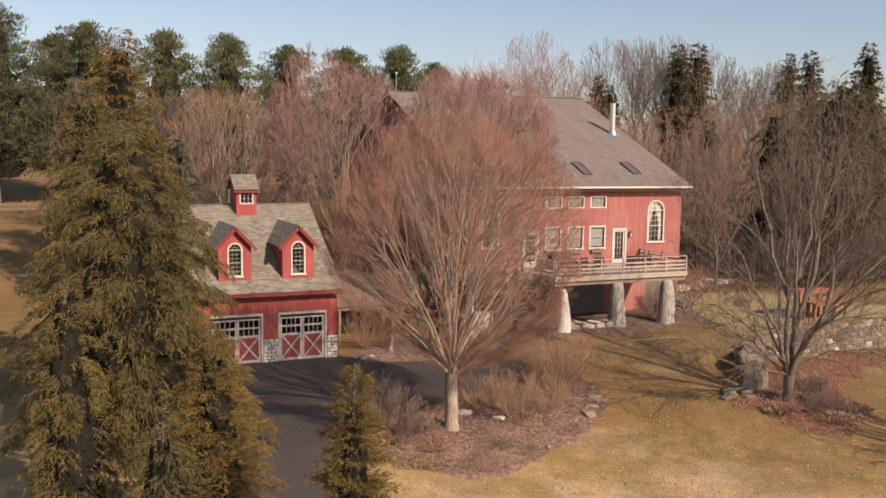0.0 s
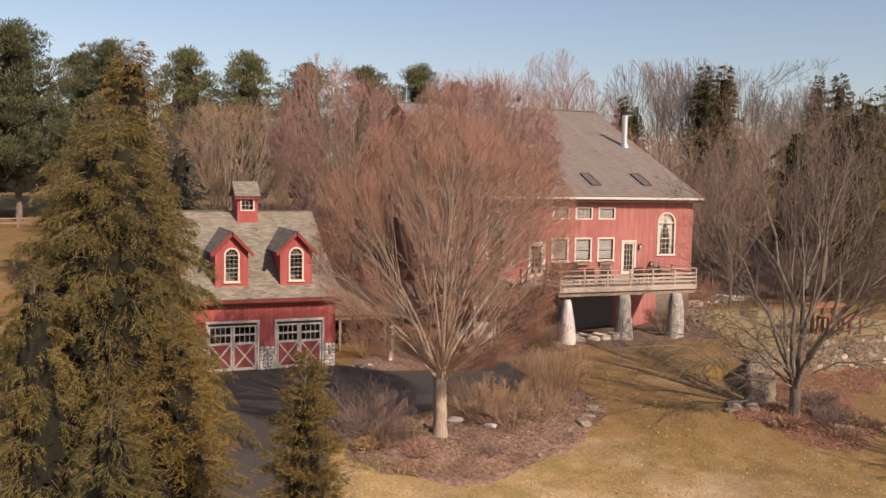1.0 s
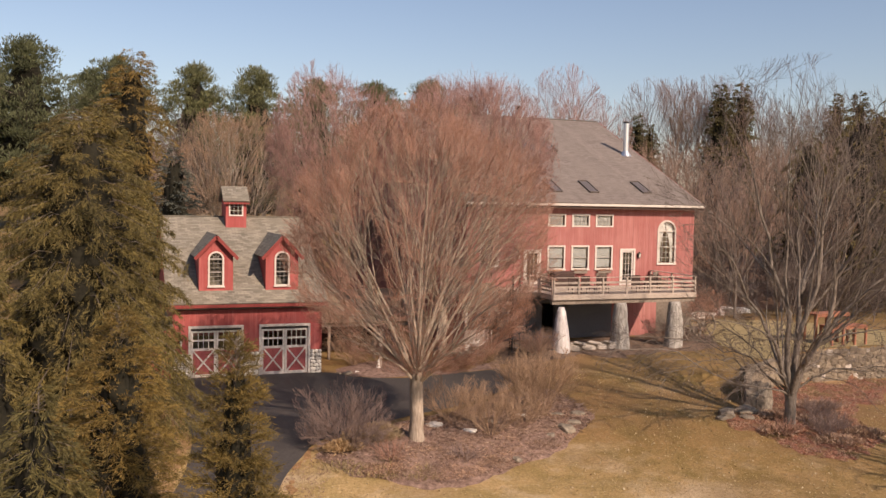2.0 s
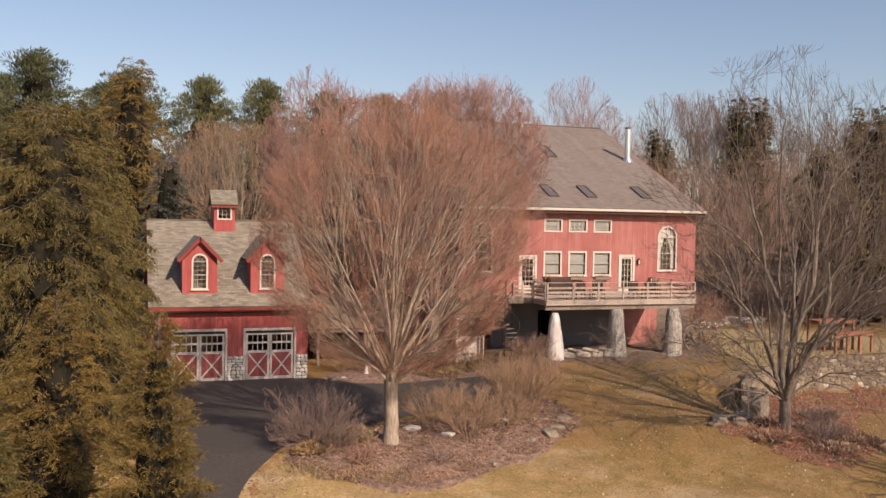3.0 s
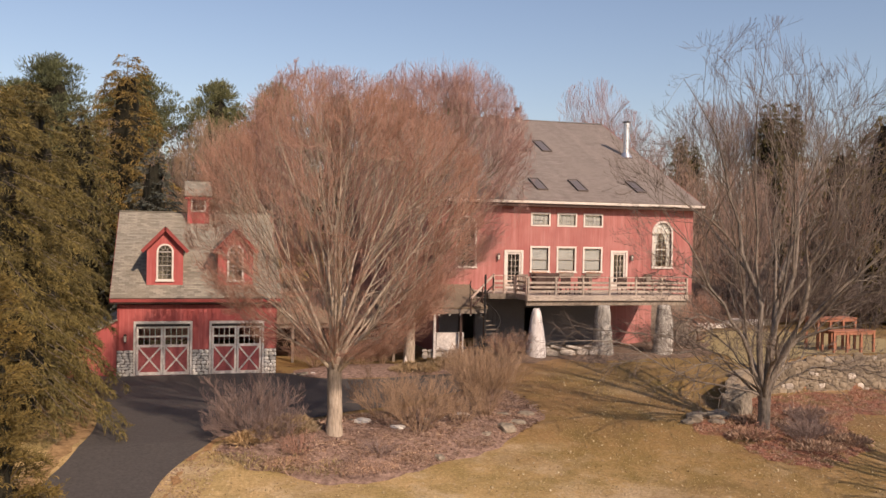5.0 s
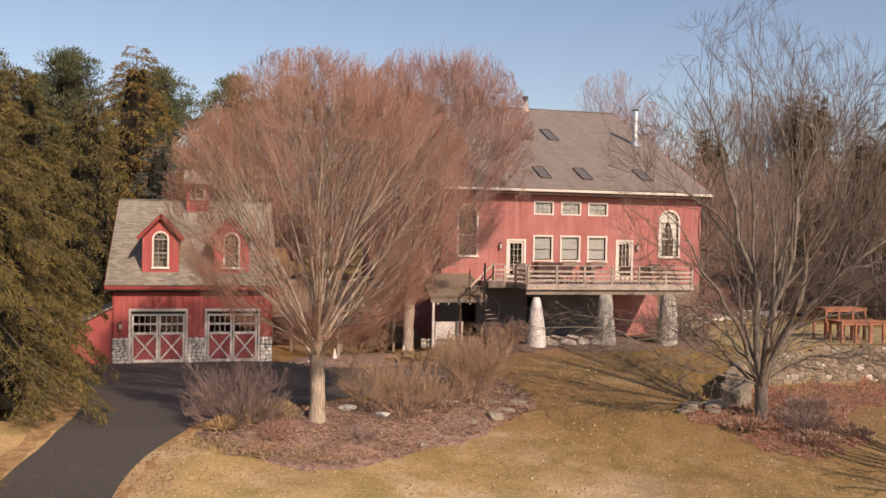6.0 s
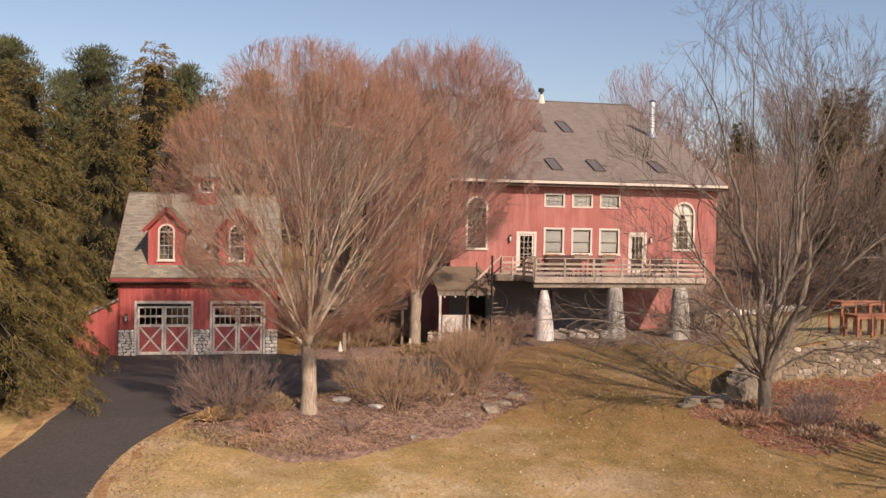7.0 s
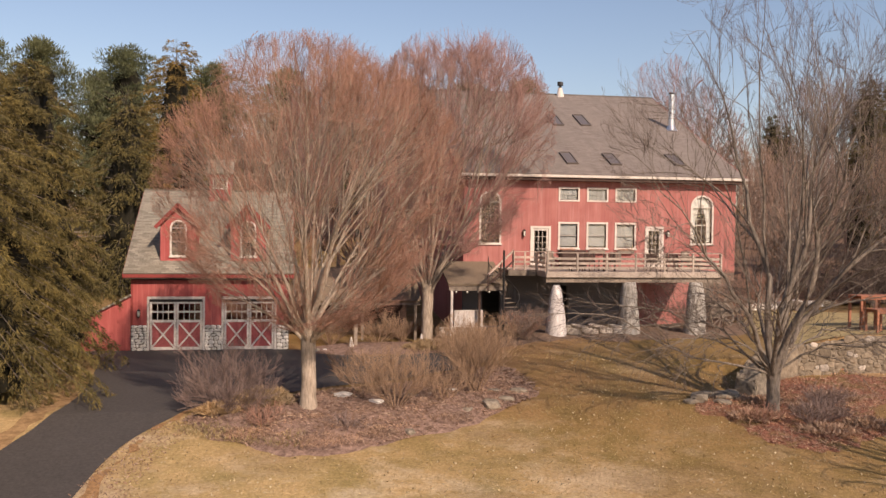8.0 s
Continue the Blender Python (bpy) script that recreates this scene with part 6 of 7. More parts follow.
breeze = thing("breezeway", (7.5, 4.0, 0), "low open breezeway with a brown roof beside the garage", "breezeway")
roof_slab("breezeway_roof", [(4.3, 3.4, 2.12), (11.2, 3.4, 2.12), (11.2, 6.4, 3.75), (4.3, 6.4, 3.75)], 0.12, M_PORCH_ROOF, breeze)
roof_slab("breezeway_roof", [(11.2, 9.4, 2.12), (4.3, 9.4, 2.12), (4.3, 6.4, 3.75), (11.2, 6.4, 3.75)], 0.12, M_PORCH_ROOF, breeze)
bm = bmesh.new()
box(bm, 4.3, 11.1, 9.0, 9.15, -0.1, 2.2)
sub("back_wall", bm, M_EAVE, breeze)
for x in (5.3, 8.0, 10.9):
    bm = bmesh.new()
    box(bm, x - 0.07, x + 0.07, 3.5, 3.64, -0.1, 2.08)
    sub("post", bm, M_OLDWOOD, breeze)
bm = bmesh.new()
box(bm, 4.35, 11.15, 3.48, 3.66, 1.88, 2.04)
sub("beam", bm, M_OLDWOOD, breeze)

post = thing("timber_post", (7.4, 0.4, 0.1), "weathered upright timber post beside the drive", "post")
bm = bmesh.new()
box(bm, 7.31, 7.49, 0.31, 0.49, -0.2, 2.05, 0.012)
sub("shaft", bm, M_OLDWOOD, post)
bm = bmesh.new()
box(bm, 7.27, 7.53, 0.27, 0.53, 2.051, 2.11, 0.01)
sub("cap", bm, M_OLDWOOD, post)


def log_pile(cx, cy, z0, n, length, seed, label):
    """Split logs stacked end on."""
    rng = random.Random(seed)
    t = thing("log_pile", (cx, cy, z0), label, "log pile")
    k = 0
    row = 0
    while k < n:
        per = max(2, int(n ** 0.5 * 1.5) - row)
        for i in range(per):
            if k >= n:
                break
            r = rng.uniform(0.07, 0.12)
            x = cx + (i - per / 2) * 0.23 + rng.uniform(-0.02, 0.02)
            z = z0 + 0.11 + row * 0.19
            bm = bmesh.new()
            rod(bm, (x, cy - length / 2 + rng.uniform(-0.06, 0.06), z), (x, cy + length / 2, z), r, r * 0.95, 7)
            sub("log", bm, M_OLDWOOD, t)
            k += 1
        row += 1


log_pile(9.3, 6.6, 0.0, 34, 0.5, 5, "stack of split firewood under the breezeway roof")
log_pile(6.5, 6.9, 0.0, 22, 0.5, 6, "stack of split firewood under the breezeway roof")

ROCKS = [rock_mesh("rock", M_BOULDER, 2.1 + k * 2.3, (1, 0.85, 0.7), 0.3, 3) for k in range(5)]
PALE_ROCKS = [rock_mesh("rock", M_STONE, 1.1 + k * 2.9, (1, 0.85, 0.7), 0.3, 3) for k in range(4)]


def rock(x, y, s, k, label, pale=False, sink=0.35, stretch=(1, 1, 1), turn=0.0, group="loose rocks"):
    ob = new("rock", (PALE_ROCKS if pale else ROCKS)[k % 4])
    ob.location = (x, y, hz(x, y) + s * stretch[2] * (0.7 - sink))
    ob.scale = (s * stretch[0], s * stretch[1], s * stretch[2])
    ob.rotation_euler = (0, 0, turn)
    return tagged(ob, label, "rock", group)


rng = random.Random(8)
for k in range(16):
    x = 4.9 + k * 0.46
    rock(x + rng.uniform(-0.1, 0.1), -0.75 + 0.13 * k * 0.4 + rng.uniform(-0.25, 0.25), rng.uniform(0.14, 0.3), k, "grey edging stone along the drive", k % 7 == 2, 0.45, (1.2, 0.9, 0.6), rng.random() * 3, "edging stones")
for x, y, s in ((6.0, -12.2, 0.42), (6.7, -12.6, 0.32), (8.5, -12.4, 0.36), (9.1, -12.9, 0.3), (10.0, -12.6, 0.3), (11.2, -13.72, 0.5), (12.0, -13.0, 0.34), (10.3, -14.2, 0.3), (12.7, -12.0, 0.4), (11.8, -11.9, 0.34), (8.0, -15.9, 0.26), (5.6, -12.0, 0.3)):
    rock(x, y, s, int(x * 7), "rounded stone among the mulch of the island bed", 0.35 < s < 0.43 and x < 7, 0.42, (1.05, 0.85, 0.66), x, "bed stones")
for x, y, s in ((6.4, -12.9, 0.24), (7.1, -13.3, 0.3), (8.2, -13.2, 0.26), (9.3, -12.2, 0.28), (10.2, -11.6, 0.26)):
    rock(x, y, s, int(x * 5), "pale stone under the shrubs of the island bed", True, 0.3, (1.2, 0.9, 0.7), x * 3, "bed stones")
bm = bmesh.new()
bmesh.ops.create_cube(bm, size=2.0)
bmesh.ops.subdivide_edges(bm, edges=bm.edges[:], cuts=6, use_grid_fill=True)
for v in bm.verts:
    c = v.co.copy()
    t_ = (c.z + 1) / 2
    k_ = 1.06 - 0.2 * t_ ** 2
    bulge = 1 + 0.10 * noise.noise(c * 1.3 + Vector((4, 2, 7))) + 0.05 * noise.noise(c * 3.4)
    v.co = Vector((c.x * 0.50 * k_ * bulge, c.y * 0.55 * k_ * bulge, -0.35 + t_ * (1.38 + 0.24 * c.x + 0.12 * noise.noise(c * 1.5))))
bmesh.ops.bevel(bm, geom=[e for e in bm.edges if e.calc_face_angle(0) > 0.9], offset=0.06, segments=2, affect="EDGES")
big = part("boulder", bm, M_BOULDER, None)
big.location = (22.3, -12.05, hz(22.3, -12.05))
big.rotation_euler = (0, 0, radians(28))
tagged(big, "large angular lichen-grey boulder that ends the stone wall", "rock", "boulders")
for x, y, s in ((19.4, -13.5, 0.45), (19.9, -13.1, 0.35), (20.5, -13.4, 0.5), (21.0, -12.9, 0.42), (20.1, -14.0, 0.3), (21.3, -13.6, 0.3), (18.9, -13.8, 0.25)):
    rock(x, y, s, int(s * 40), "flat grey stone heaped at the boulder's foot", False, 0.35, (1.3, 1, 0.6), x * 2, "heaped stones")

# ---- retaining wall and terrace ----
wall = thing("retaining_wall", (32, -7.7, 0), "retaining wall of grey-brown fieldstones along the terrace", "wall")
bm = bmesh.new()
low_, high_ = [], []
for k in range(71):
    x = 25.0 + 0.3 * k
    high_.append((x, float(np.interp(x, [25.0, 27.5, 30.3, 46], [0.62, 0.98, 1.33, 1.33])) + 0.09 * noise.noise(Vector((x * 1.7, 0, 0)))))
prism(bm, [(25.0, -1.6), (46.0, -1.6)] + high_[::-1], -7.78, -7.3)
sub("core", bm, M_MORTAR, wall)
bm = bmesh.new()
line_ = rounded([(22.75, -11.6), (23.05, -10.7), (23.85, -9.7), (25.2, -8.7), (26.7, -8.0), (26.7, -7.6), (25.05, -8.4), (23.6, -9.45), (22.75, -10.55), (22.4, -11.5)], 3)
rim_ = [(bm.verts.new((x, y, -1.2)), bm.verts.new((x, y, float(np.interp(y, [-11.6, -10.2, -8.8, -7.6], [0.45, 0.55, 0.8, 1.05])) + 0.08 * noise.noise(Vector((x * 2, y * 2, 0)))))) for x, y in line_]
for i_ in range(len(rim_)):
    (a0, a1), (b0, b1) = rim_[i_], rim_[(i_ + 1) % len(rim_)]
    bm.faces.new((a0, b0, b1, a1))
bm.faces.new([q[1] for q in rim_])
bmesh.ops.recalc_face_normals(bm, faces=bm.faces[:])
sub("wing", bm, M_WALLSTONE, wall)
WALL_SHAPES = [rock_mesh("stone", M_WALLSTONE, k * 2.3 + 0.7, (1, 1, 1), 0.4, 2) for k in range(7)]
PALE_SHAPES = [rock_mesh("stone", M_LOWSTONE, k * 3.1 + 0.2, (1, 1, 1), 0.4, 2) for k in range(3)]
rng = random.Random(64)
laid = []
for k in range(6000):
    if len(laid) >= 300:
        break
    big_ = 0.26 - 0.16 * min(1.0, k / 1500)
    x, w = rng.uniform(25.05, 36.5), big_ * rng.uniform(0.7, 1.25)
    h = w * rng.uniform(0.5, 0.85)
    top_ = float(np.interp(x, [25.0, 27.5, 30.3, 46], [0.66, 1.02, 1.38, 1.38]))
    z = rng.uniform(-0.75, top_)
    if any(((x - a) / (w + c)) ** 2 + ((z - b) / (h + d)) ** 2 < 0.78 for a, b, c, d in laid):
        continue
    laid.append((x, z, w, h))
    st = new("stone", rng.choice(PALE_SHAPES if rng.random() < 0.09 else WALL_SHAPES))
    st.parent = wall
    st.location = Vector((x, -7.79, z)) - wall.location
    st.scale = (w * 1.18, rng.uniform(0.03, 0.075), h * 1.18)
    st.rotation_euler = (0, rng.uniform(-0.35, 0.35), 0)


def timber_table(cx, cy, turn, label, w=2.6, d=1.1, h=0.95, bench=False):
    """A heavy redwood frame: top boards, legs, rails."""
    t = thing("timber_bench" if bench else "timber_table", (cx, cy, hz(cx, cy)), label, "bench" if bench else "table")
    t.rotation_euler = (0, 0, turn)
    for k in range(4):
        bm = bmesh.new()
        y = -d / 2 + d * k / 4
        box(bm, -w / 2, w / 2, y + 0.01, y + d / 4 - 0.01, h - 0.05, h, 0.008)
        part("board", bm, M_REDWOOD, t)
    for sx in (-1, -0.35, 0.35, 1):
        for sy in (-1, 1):
            bm = bmesh.new()
            x, y = sx * (w / 2 - 0.08), sy * (d / 2 - 0.08)
            box(bm, x - 0.055, x + 0.055, y - 0.055, y + 0.055, -0.1, h - 0.051)
            part("leg", bm, M_REDWOOD, t)
    for sy in (-1, 1):
        bm = bmesh.new()
        y = sy * (d / 2 - 0.08)
        box(bm, -w / 2 + 0.14, w / 2 - 0.14, y - 0.025, y + 0.025, h - 0.2, h - 0.06)
        part("apron", bm, M_REDWOOD, t)
    return t


# ---- things on the deck ----
grill = thing("covered_grill", (19.2, 2.6, DZ), "grill under a dark cover on the deck", "grill")
bm = bmesh.new()
box(bm, 18.7, 20.2, 2.2, 2.8, DZ, DZ + 1.0, 0.1)
sub("cover", bm, M_EAVE, grill)
for k, (x, w) in enumerate(((19.4, 1.0), (21.1, 0.95), (22.8, 0.95))):
    pot = thing("window_box", (x, HY - 0.12, 4.78), "dark wooden window box with dead stems", "planter", "window boxes")
    bm = bmesh.new()
    box(bm, x - w / 2, x + w / 2, HY - 0.24, HY - 0.095, 4.78, 4.95, 0.01)
    sub("trough", bm, M_OLDWOOD, pot)
    rng2 = np.random.default_rng(50 + k)
    n = 160
    pos = np.stack([rng2.uniform(-w / 2 + 0.05, w / 2 - 0.05, n), rng2.uniform(-0.06, 0.05, n) - 0.05, np.full(n, 0.15)], -1)
    crown = new("dead_stems", np_mesh("dead_stems", *blades(rng2, pos, rng2.normal(size=(n, 3)) * 0.5 + np.array([0, 0, 1.0]), rng2.uniform(0.08, 0.2, n), np.full(n, 0.01)), M_DRYLEAF))
    crown.parent = pot


def deck_chair(x, y, turn, mat=None):
    mat = mat or M_OLDWOOD
    t = thing("deck_chair", (x, y, DZ), "slatted wooden deck chair" if mat == M_OLDWOOD else "dark slatted deck chair beside the rail", "chair", "deck chairs")
    t.rotation_euler = (0, 0, turn)
    for k in range(5):
        bm = bmesh.new()
        box(bm, -0.26 + k * 0.11, -0.17 + k * 0.11, -0.27, -0.24, 0.4, 0.95)
        part("back_slat", bm, mat, t)
    bm = bmesh.new()
    box(bm, -0.28, 0.28, -0.25, 0.28, 0.38, 0.42)
    part("seat", bm, mat, t)
    for sx in (-1, 1):
        for yy in (-0.24, 0.24):
            bm = bmesh.new()
            box(bm, sx * 0.28 - 0.025, sx * 0.28 + 0.025, yy - 0.025, yy + 0.025, 0, 0.62 if yy > 0 else 0.95)
            part("leg", bm, mat, t)
        bm = bmesh.new()
        box(bm, sx * 0.28 - 0.045, sx * 0.28 + 0.045, -0.27, 0.32, 0.62, 0.65)
        part("armrest", bm, mat, t)
    return t


for x, y, q in ((18.6, -0.7, 3.1), (19.5, -0.6, 3.3), (20.4, -0.7, 2.9), (22.9, -0.5, 3.2), (23.9, -0.6, 2.8)):
    deck_chair(x, y, q, M_EAVE)
deck_chair(17.9, 1.9, 3.0)
deck_chair(21.4, 1.2, 2.6)
deck_chair(26.0, 2.0, 3.6)
tbl = thing("deck_table", (25.3, 1.2, DZ), "low wooden table on the deck", "table")
bm = bmesh.new()
box(bm, 24.7, 25.9, 0.8, 1.6, DZ + 0.68, DZ + 0.73, 0.01)
sub("tabletop", bm, M_OLDWOOD, tbl)
for sx in (24.76, 25.84):
    for sy in (0.86, 1.54):
        bm = bmesh.new()
        box(bm, sx - 0.03, sx + 0.03, sy - 0.03, sy + 0.03, DZ, DZ + 0.679)
        sub("leg", bm, M_OLDWOOD, tbl)

# ---- trees near the buildings ----
dome_tree("shade_tree", 21, (4.7, -13.75, hz(4.7, -13.75) + 0.1), "bare round-crowned tree with pale trunk and dense rust twigs", 2.7, 0.31, (0.1, 0, 7.8), (5.15, 5.15, 5.0),
          M_BARK_PALE, M_TWIG_RUST, limbs=30, kids=(8, 6, 6, 3), tilt=70, spread=(0.32, 0.2), bow=0.5, tips=0.0036, twigs=(1.4, 0.65), wiggle=0.005, stout=0.27, low=0.32, even=0.8)
dome_tree("shade_tree", 22, (11.15, 1.0, hz(11.15, 1.0)), "bare upright tree with rust twigs before the house", 2.9, 0.34, (1.7, 0, 10.5), (4.7, 4.7, 6.2),
          M_BARK_PALE, M_TWIG_PINK, limbs=20, kids=(8, 7, 6, 3), tilt=48, spread=(0.32, 0.2), bow=0.45, tips=0.0056, twigs=(1.9, 0.9), wiggle=0.006, stout=0.30, low=0.34, even=0.75)
dome_tree("shade_tree", 23, (8.9, 15.0, hz(8.9, 15)), "bare rust-twigged tree behind the garage", 2.6, 0.3, (-0.4, 0, 11.2), (4.9, 4.6, 7.0),
          M_BARK_PALE, M_TWIG_PINK, limbs=18, kids=(8, 7, 5, 3), tilt=52, spread=(0.32, 0.2), bow=0.4, tips=0.007, twigs=(1.9, 0.9), wiggle=0.006, low=0.28, even=0.75)
dome_tree("shade_tree", 24, (3.5, 30.0, hz(3.5, 30)), "pale leafless tree of many stems behind the garage", 1.6, 0.28, (0, 0, 9.0), (4.6, 4.6, 6.4),
          M_BARK_PALE, M_TWIG_TAN, limbs=16, kids=(7, 6, 4, 2), tilt=44, spread=(0.34, 0.2), bow=0.3, tips=0.009, twigs=(1.9, 0.9), wiggle=0.008, low=0.2)
dome_tree("walnut_tree", 27, (21.5, -15.1, hz(21.5, -15.1)), "bare grey tree with open crooked limbs on the lawn", 1.55, 0.28, (0.0, 0, 9.2), (6.6, 6.2, 6.7),
          M_BARK_GREY, M_TWIG_GREY, limbs=8, kids=(8, 7, 6, 3), tilt=54, spread=(0.42, 0.26), bow=0.6, tips=0.0048, twigs=(1.2, 0.55), wiggle=0.011, stout=0.56, thin=0.66, lift=0.28, low=0.2, side=0.4, curl=0.12, fan=0.45, even=0.66,
          skirt=((178, 9.2, 2.2), (194, 8.0, 1.6), (166, 7.6, 2.8), (208, 6.6, 1.4), (20, 6.0, 1.2), (-35, 5.6, 0.6), (100, 6.0, 2.4)))
# a tree beyond the lawn's side, known by its shadow
bare_tree("walnut_tree", 28, (27.2, -25.5, hz(27.2, -25.5)), "bare grey tree beyond the side of the lawn", 13.0, 5.4, 0.3, 1.7, 12, (7, 4, 0), M_BARK_DARK, M_TWIG_GREY,
          tilt=(4, 62), stout=1.5, lift=0.2, spread=0.65, tips=0.012, wiggle=0.022, egg=0.6, bow=0.9, lens=(0.32, 0.16, 0.08), thin=0.7, sway=0.016, bare=0.25)

spruce("spruce", 31, (-7.5, -11.2, hz(-7.5, -11.2)), "tall dark olive spruce with drooping boughs beside the drive", 12.3, 5.0, 330, 15500, M_SPRUCE, power=0.5, blade=(0.17, 0.0115), low=0.05, group="spruces by the drive", per=11, loose=0.42, spray=0.4)
spruce("spruce", 32, (-6.9, -4.9, hz(-6.9, -4.9)), "tall dark olive spruce with drooping boughs beside the drive", 13.0, 4.1, 280, 11000, M_SPRUCE, power=0.5, blade=(0.22, 0.016), low=0.10, group="spruces by the drive", per=8, loose=0.42, spray=0.4)
spruce("spruce", 33, (-6.3, -22.2, hz(-6.3, -22.2)), "small golden-brown spruce at the drive's edge", 7.9, 2.2, 340, 6500, M_SPRUCE_GOLD, power=0.72, blade=(0.125, 0.0085), up=0.6, droop=0.25, hang=0.1, group="small conifers", per=13, spray=0.36, ragged=0.3, loose=0.45)
spruce("arborvitae", 34, (-4.05, -27.6, hz(-4.05, -27.6)), "narrow golden-brown arborvitae at the drive's edge", 8.5, 1.25, 340, 6500, M_SPRUCE_GOLD, power=0.62, blade=(0.105, 0.0075), up=0.9, droop=0.15, hang=-0.1, group="small conifers", per=13, spray=0.32, ragged=0.3, loose=0.45)
spruce("spruce", 35, (-8.0, -25.2, hz(-8.0, -25.2)), "small green spruce below the taller ones", 7.0, 2.4, 180, 3600, M_SPRUCE, power=0.8, blade=(0.15, 0.011), group="small conifers", per=11, up=0.2, hang=0.4, spray=0.4)
# four spruces added out of view, only to shade the ground behind them
for k, (x, y, h) in enumerate(((-9.6, -30.2, 6.7), (-6.6, -30.6, 5.2), (-13.2, -26.5, 9.0), (-12.6, -33.0, 5.4))):
    spruce("spruce", 42 + k, (x, y, hz(x, y)), "unseen young spruce added for its shade below the lawn's edge", h, 1.8, 130, 1200, M_SPRUCE, power=0.7, blade=(0.15, 0.02), group="small conifers", per=8)
# slim spruce added so that its shadow covers the open ground beside the tall ones
spruce("spruce", 41, (-9.9, -17.5, hz(-9.9, -17.5)), "slim olive spruce below the taller ones", 8.4, 1.7, 150, 3000, M_SPRUCE, power=0.6, blade=(0.16, 0.012), group="small conifers", per=10, spray=0.4, loose=0.4)
spruce("spruce", 36, (-5.2, -24.3, hz(-5.2, -24.3)), "low young spruce at the drive's edge", 1.7, 0.7, 60, 300, M_SPRUCE, power=0.8, blade=(0.1, 0.014), group="small conifers", per=9, spray=0.25, hang=0.2, up=0.4)
spruce("spruce", 39, (-7.4, -25.6, hz(-7.4, -25.6)), "low young spruce at the drive's edge", 1.5, 0.6, 60, 300, M_SPRUCE, power=0.8, blade=(0.1, 0.014), group="small conifers", per=9, spray=0.25, hang=0.2, up=0.4)
spruce("blue_spruce", 37, (-2.3, 16.4, hz(-2.3, 16.4)), "blue-grey spruce behind the garage", 12.0, 3.0, 220, 2600, M_BLUE, power=0.7, blade=(0.2, 0.03), up=0.25, droop=0.25, hang=0.15, group="spruces behind the garage", per=9, spray=0.45)
spruce("spruce", 38, (-4.6, 28.0, hz(-4.6, 28)), "tall golden-brown spruce behind the garage", 19.0, 4.6, 380, 5200, M_SPRUCE_GOLD, core=0.36, power=0.52, blade=(0.3, 0.03), group="spruces behind the garage", per=7, loose=0.36, spray=0.7, up=0.25, hang=0.4)
spruce("spruce", 40, (-7.4, 22.5, hz(-7.4, 22.5)), "tall olive-brown spruce behind the garage", 14.6, 4.2, 300, 4000, M_SPRUCE, core=0.4, power=0.55, blade=(0.3, 0.03), group="spruces behind the garage", per=7, loose=0.36, spray=0.7)

# pines along the field's far edge
pines = [pine("white_pine", 51 + k, (0, 0, -500), "tall green white pine at the field's far edge", 20.0, 6.3, 104, 4, 62, M_PINE, group="white pines") for k in range(3)]
rng = random.Random(4)
for k, (x, y, top) in enumerate(((-40, 66, 27), (-32, 70, 29), (-24, 66, 27.5), (-15, 69, 27.5), (-4.8, 71, 26.3), (3.8, 69, 25.8), (10.8, 66, 25.2), (18.5, 68, 24.5), (27, 70, 25), (34, 69, 25.5), (41, 74, 24), (-20, 80, 26), (-48, 74, 29), (-8, 82, 26))):
    z = hz(x, y)
    s = (top - z) / 20.0
    m_ = Matrix.LocRotScale((x, y, z), Euler((0, 0, rng.uniform(0, 6.28))), None)
    if k < 3:
        t = pines[k]
        t.matrix_basis = m_
    else:
        t = copy_thing(pines[k % 3], m_)
    t.scale = (s * rng.uniform(1.0, 1.2),) * 2 + (s,)

# ---- leafless woods ----
woods = [bare_tree("bare_tree", 71 + k, (0, 0, -500), "tall leafless grey-brown tree at the wood's edge", 17.0, 4.6, 0.2, 3.4, 9, (6, 5, 1), M_BARK_DARK, (M_TWIG_BROWN, M_TWIG_MAUVE, M_TWIG_GREY)[k],
                   tilt=(3, 50), lift=0.3, spread=0.5, tips=0.017, group="leafless trees", egg=0.6, wiggle=0.012) for k in range(3)]
rng = random.Random(12)
spots = []
for k in range(14):
    spots.append((rng.uniform(36, 120), rng.uniform(24, 80), rng.uniform(0.42, 0.66)))
for k in range(10):
    spots.append((rng.uniform(33, 52), rng.uniform(2, 20), rng.uniform(0.55, 0.8)))
for k in range(7):
    spots.append((rng.uniform(-6, 30), rng.uniform(40, 64), rng.uniform(0.72, 0.95)))
for k in range(9):
    spots.append((rng.uniform(108, 165), rng.uniform(62, 100), rng.uniform(0.8, 1.1)))
spots += [(-0.6, 33, 0.7), (8.5, 36, 0.8)]
for k, (x, y, s) in enumerate(spots):
    m_ = Matrix.LocRotScale((x, y, hz(x, y)), Euler((0, 0, rng.uniform(0, 6.28))), None)
    if k < 3:
        t = woods[k]
        t.matrix_basis = m_
    else:
        t = copy_thing(woods[k % 3], m_)
    t.scale = (s * rng.uniform(0.9, 1.25),) * 2 + (s,)
tall = bare_tree("bare_tree", 75, (0, 0, -500), "tall pale leafless tree on the far rise", 25.0, 7.0, 0.3, 7.0, 9, (8, 6, 1), M_BARK_DARK, M_TWIG_MAUVE,
                 tilt=(3, 46), lift=0.25, spread=0.5, tips=0.018, group="leafless trees", egg=0.6)
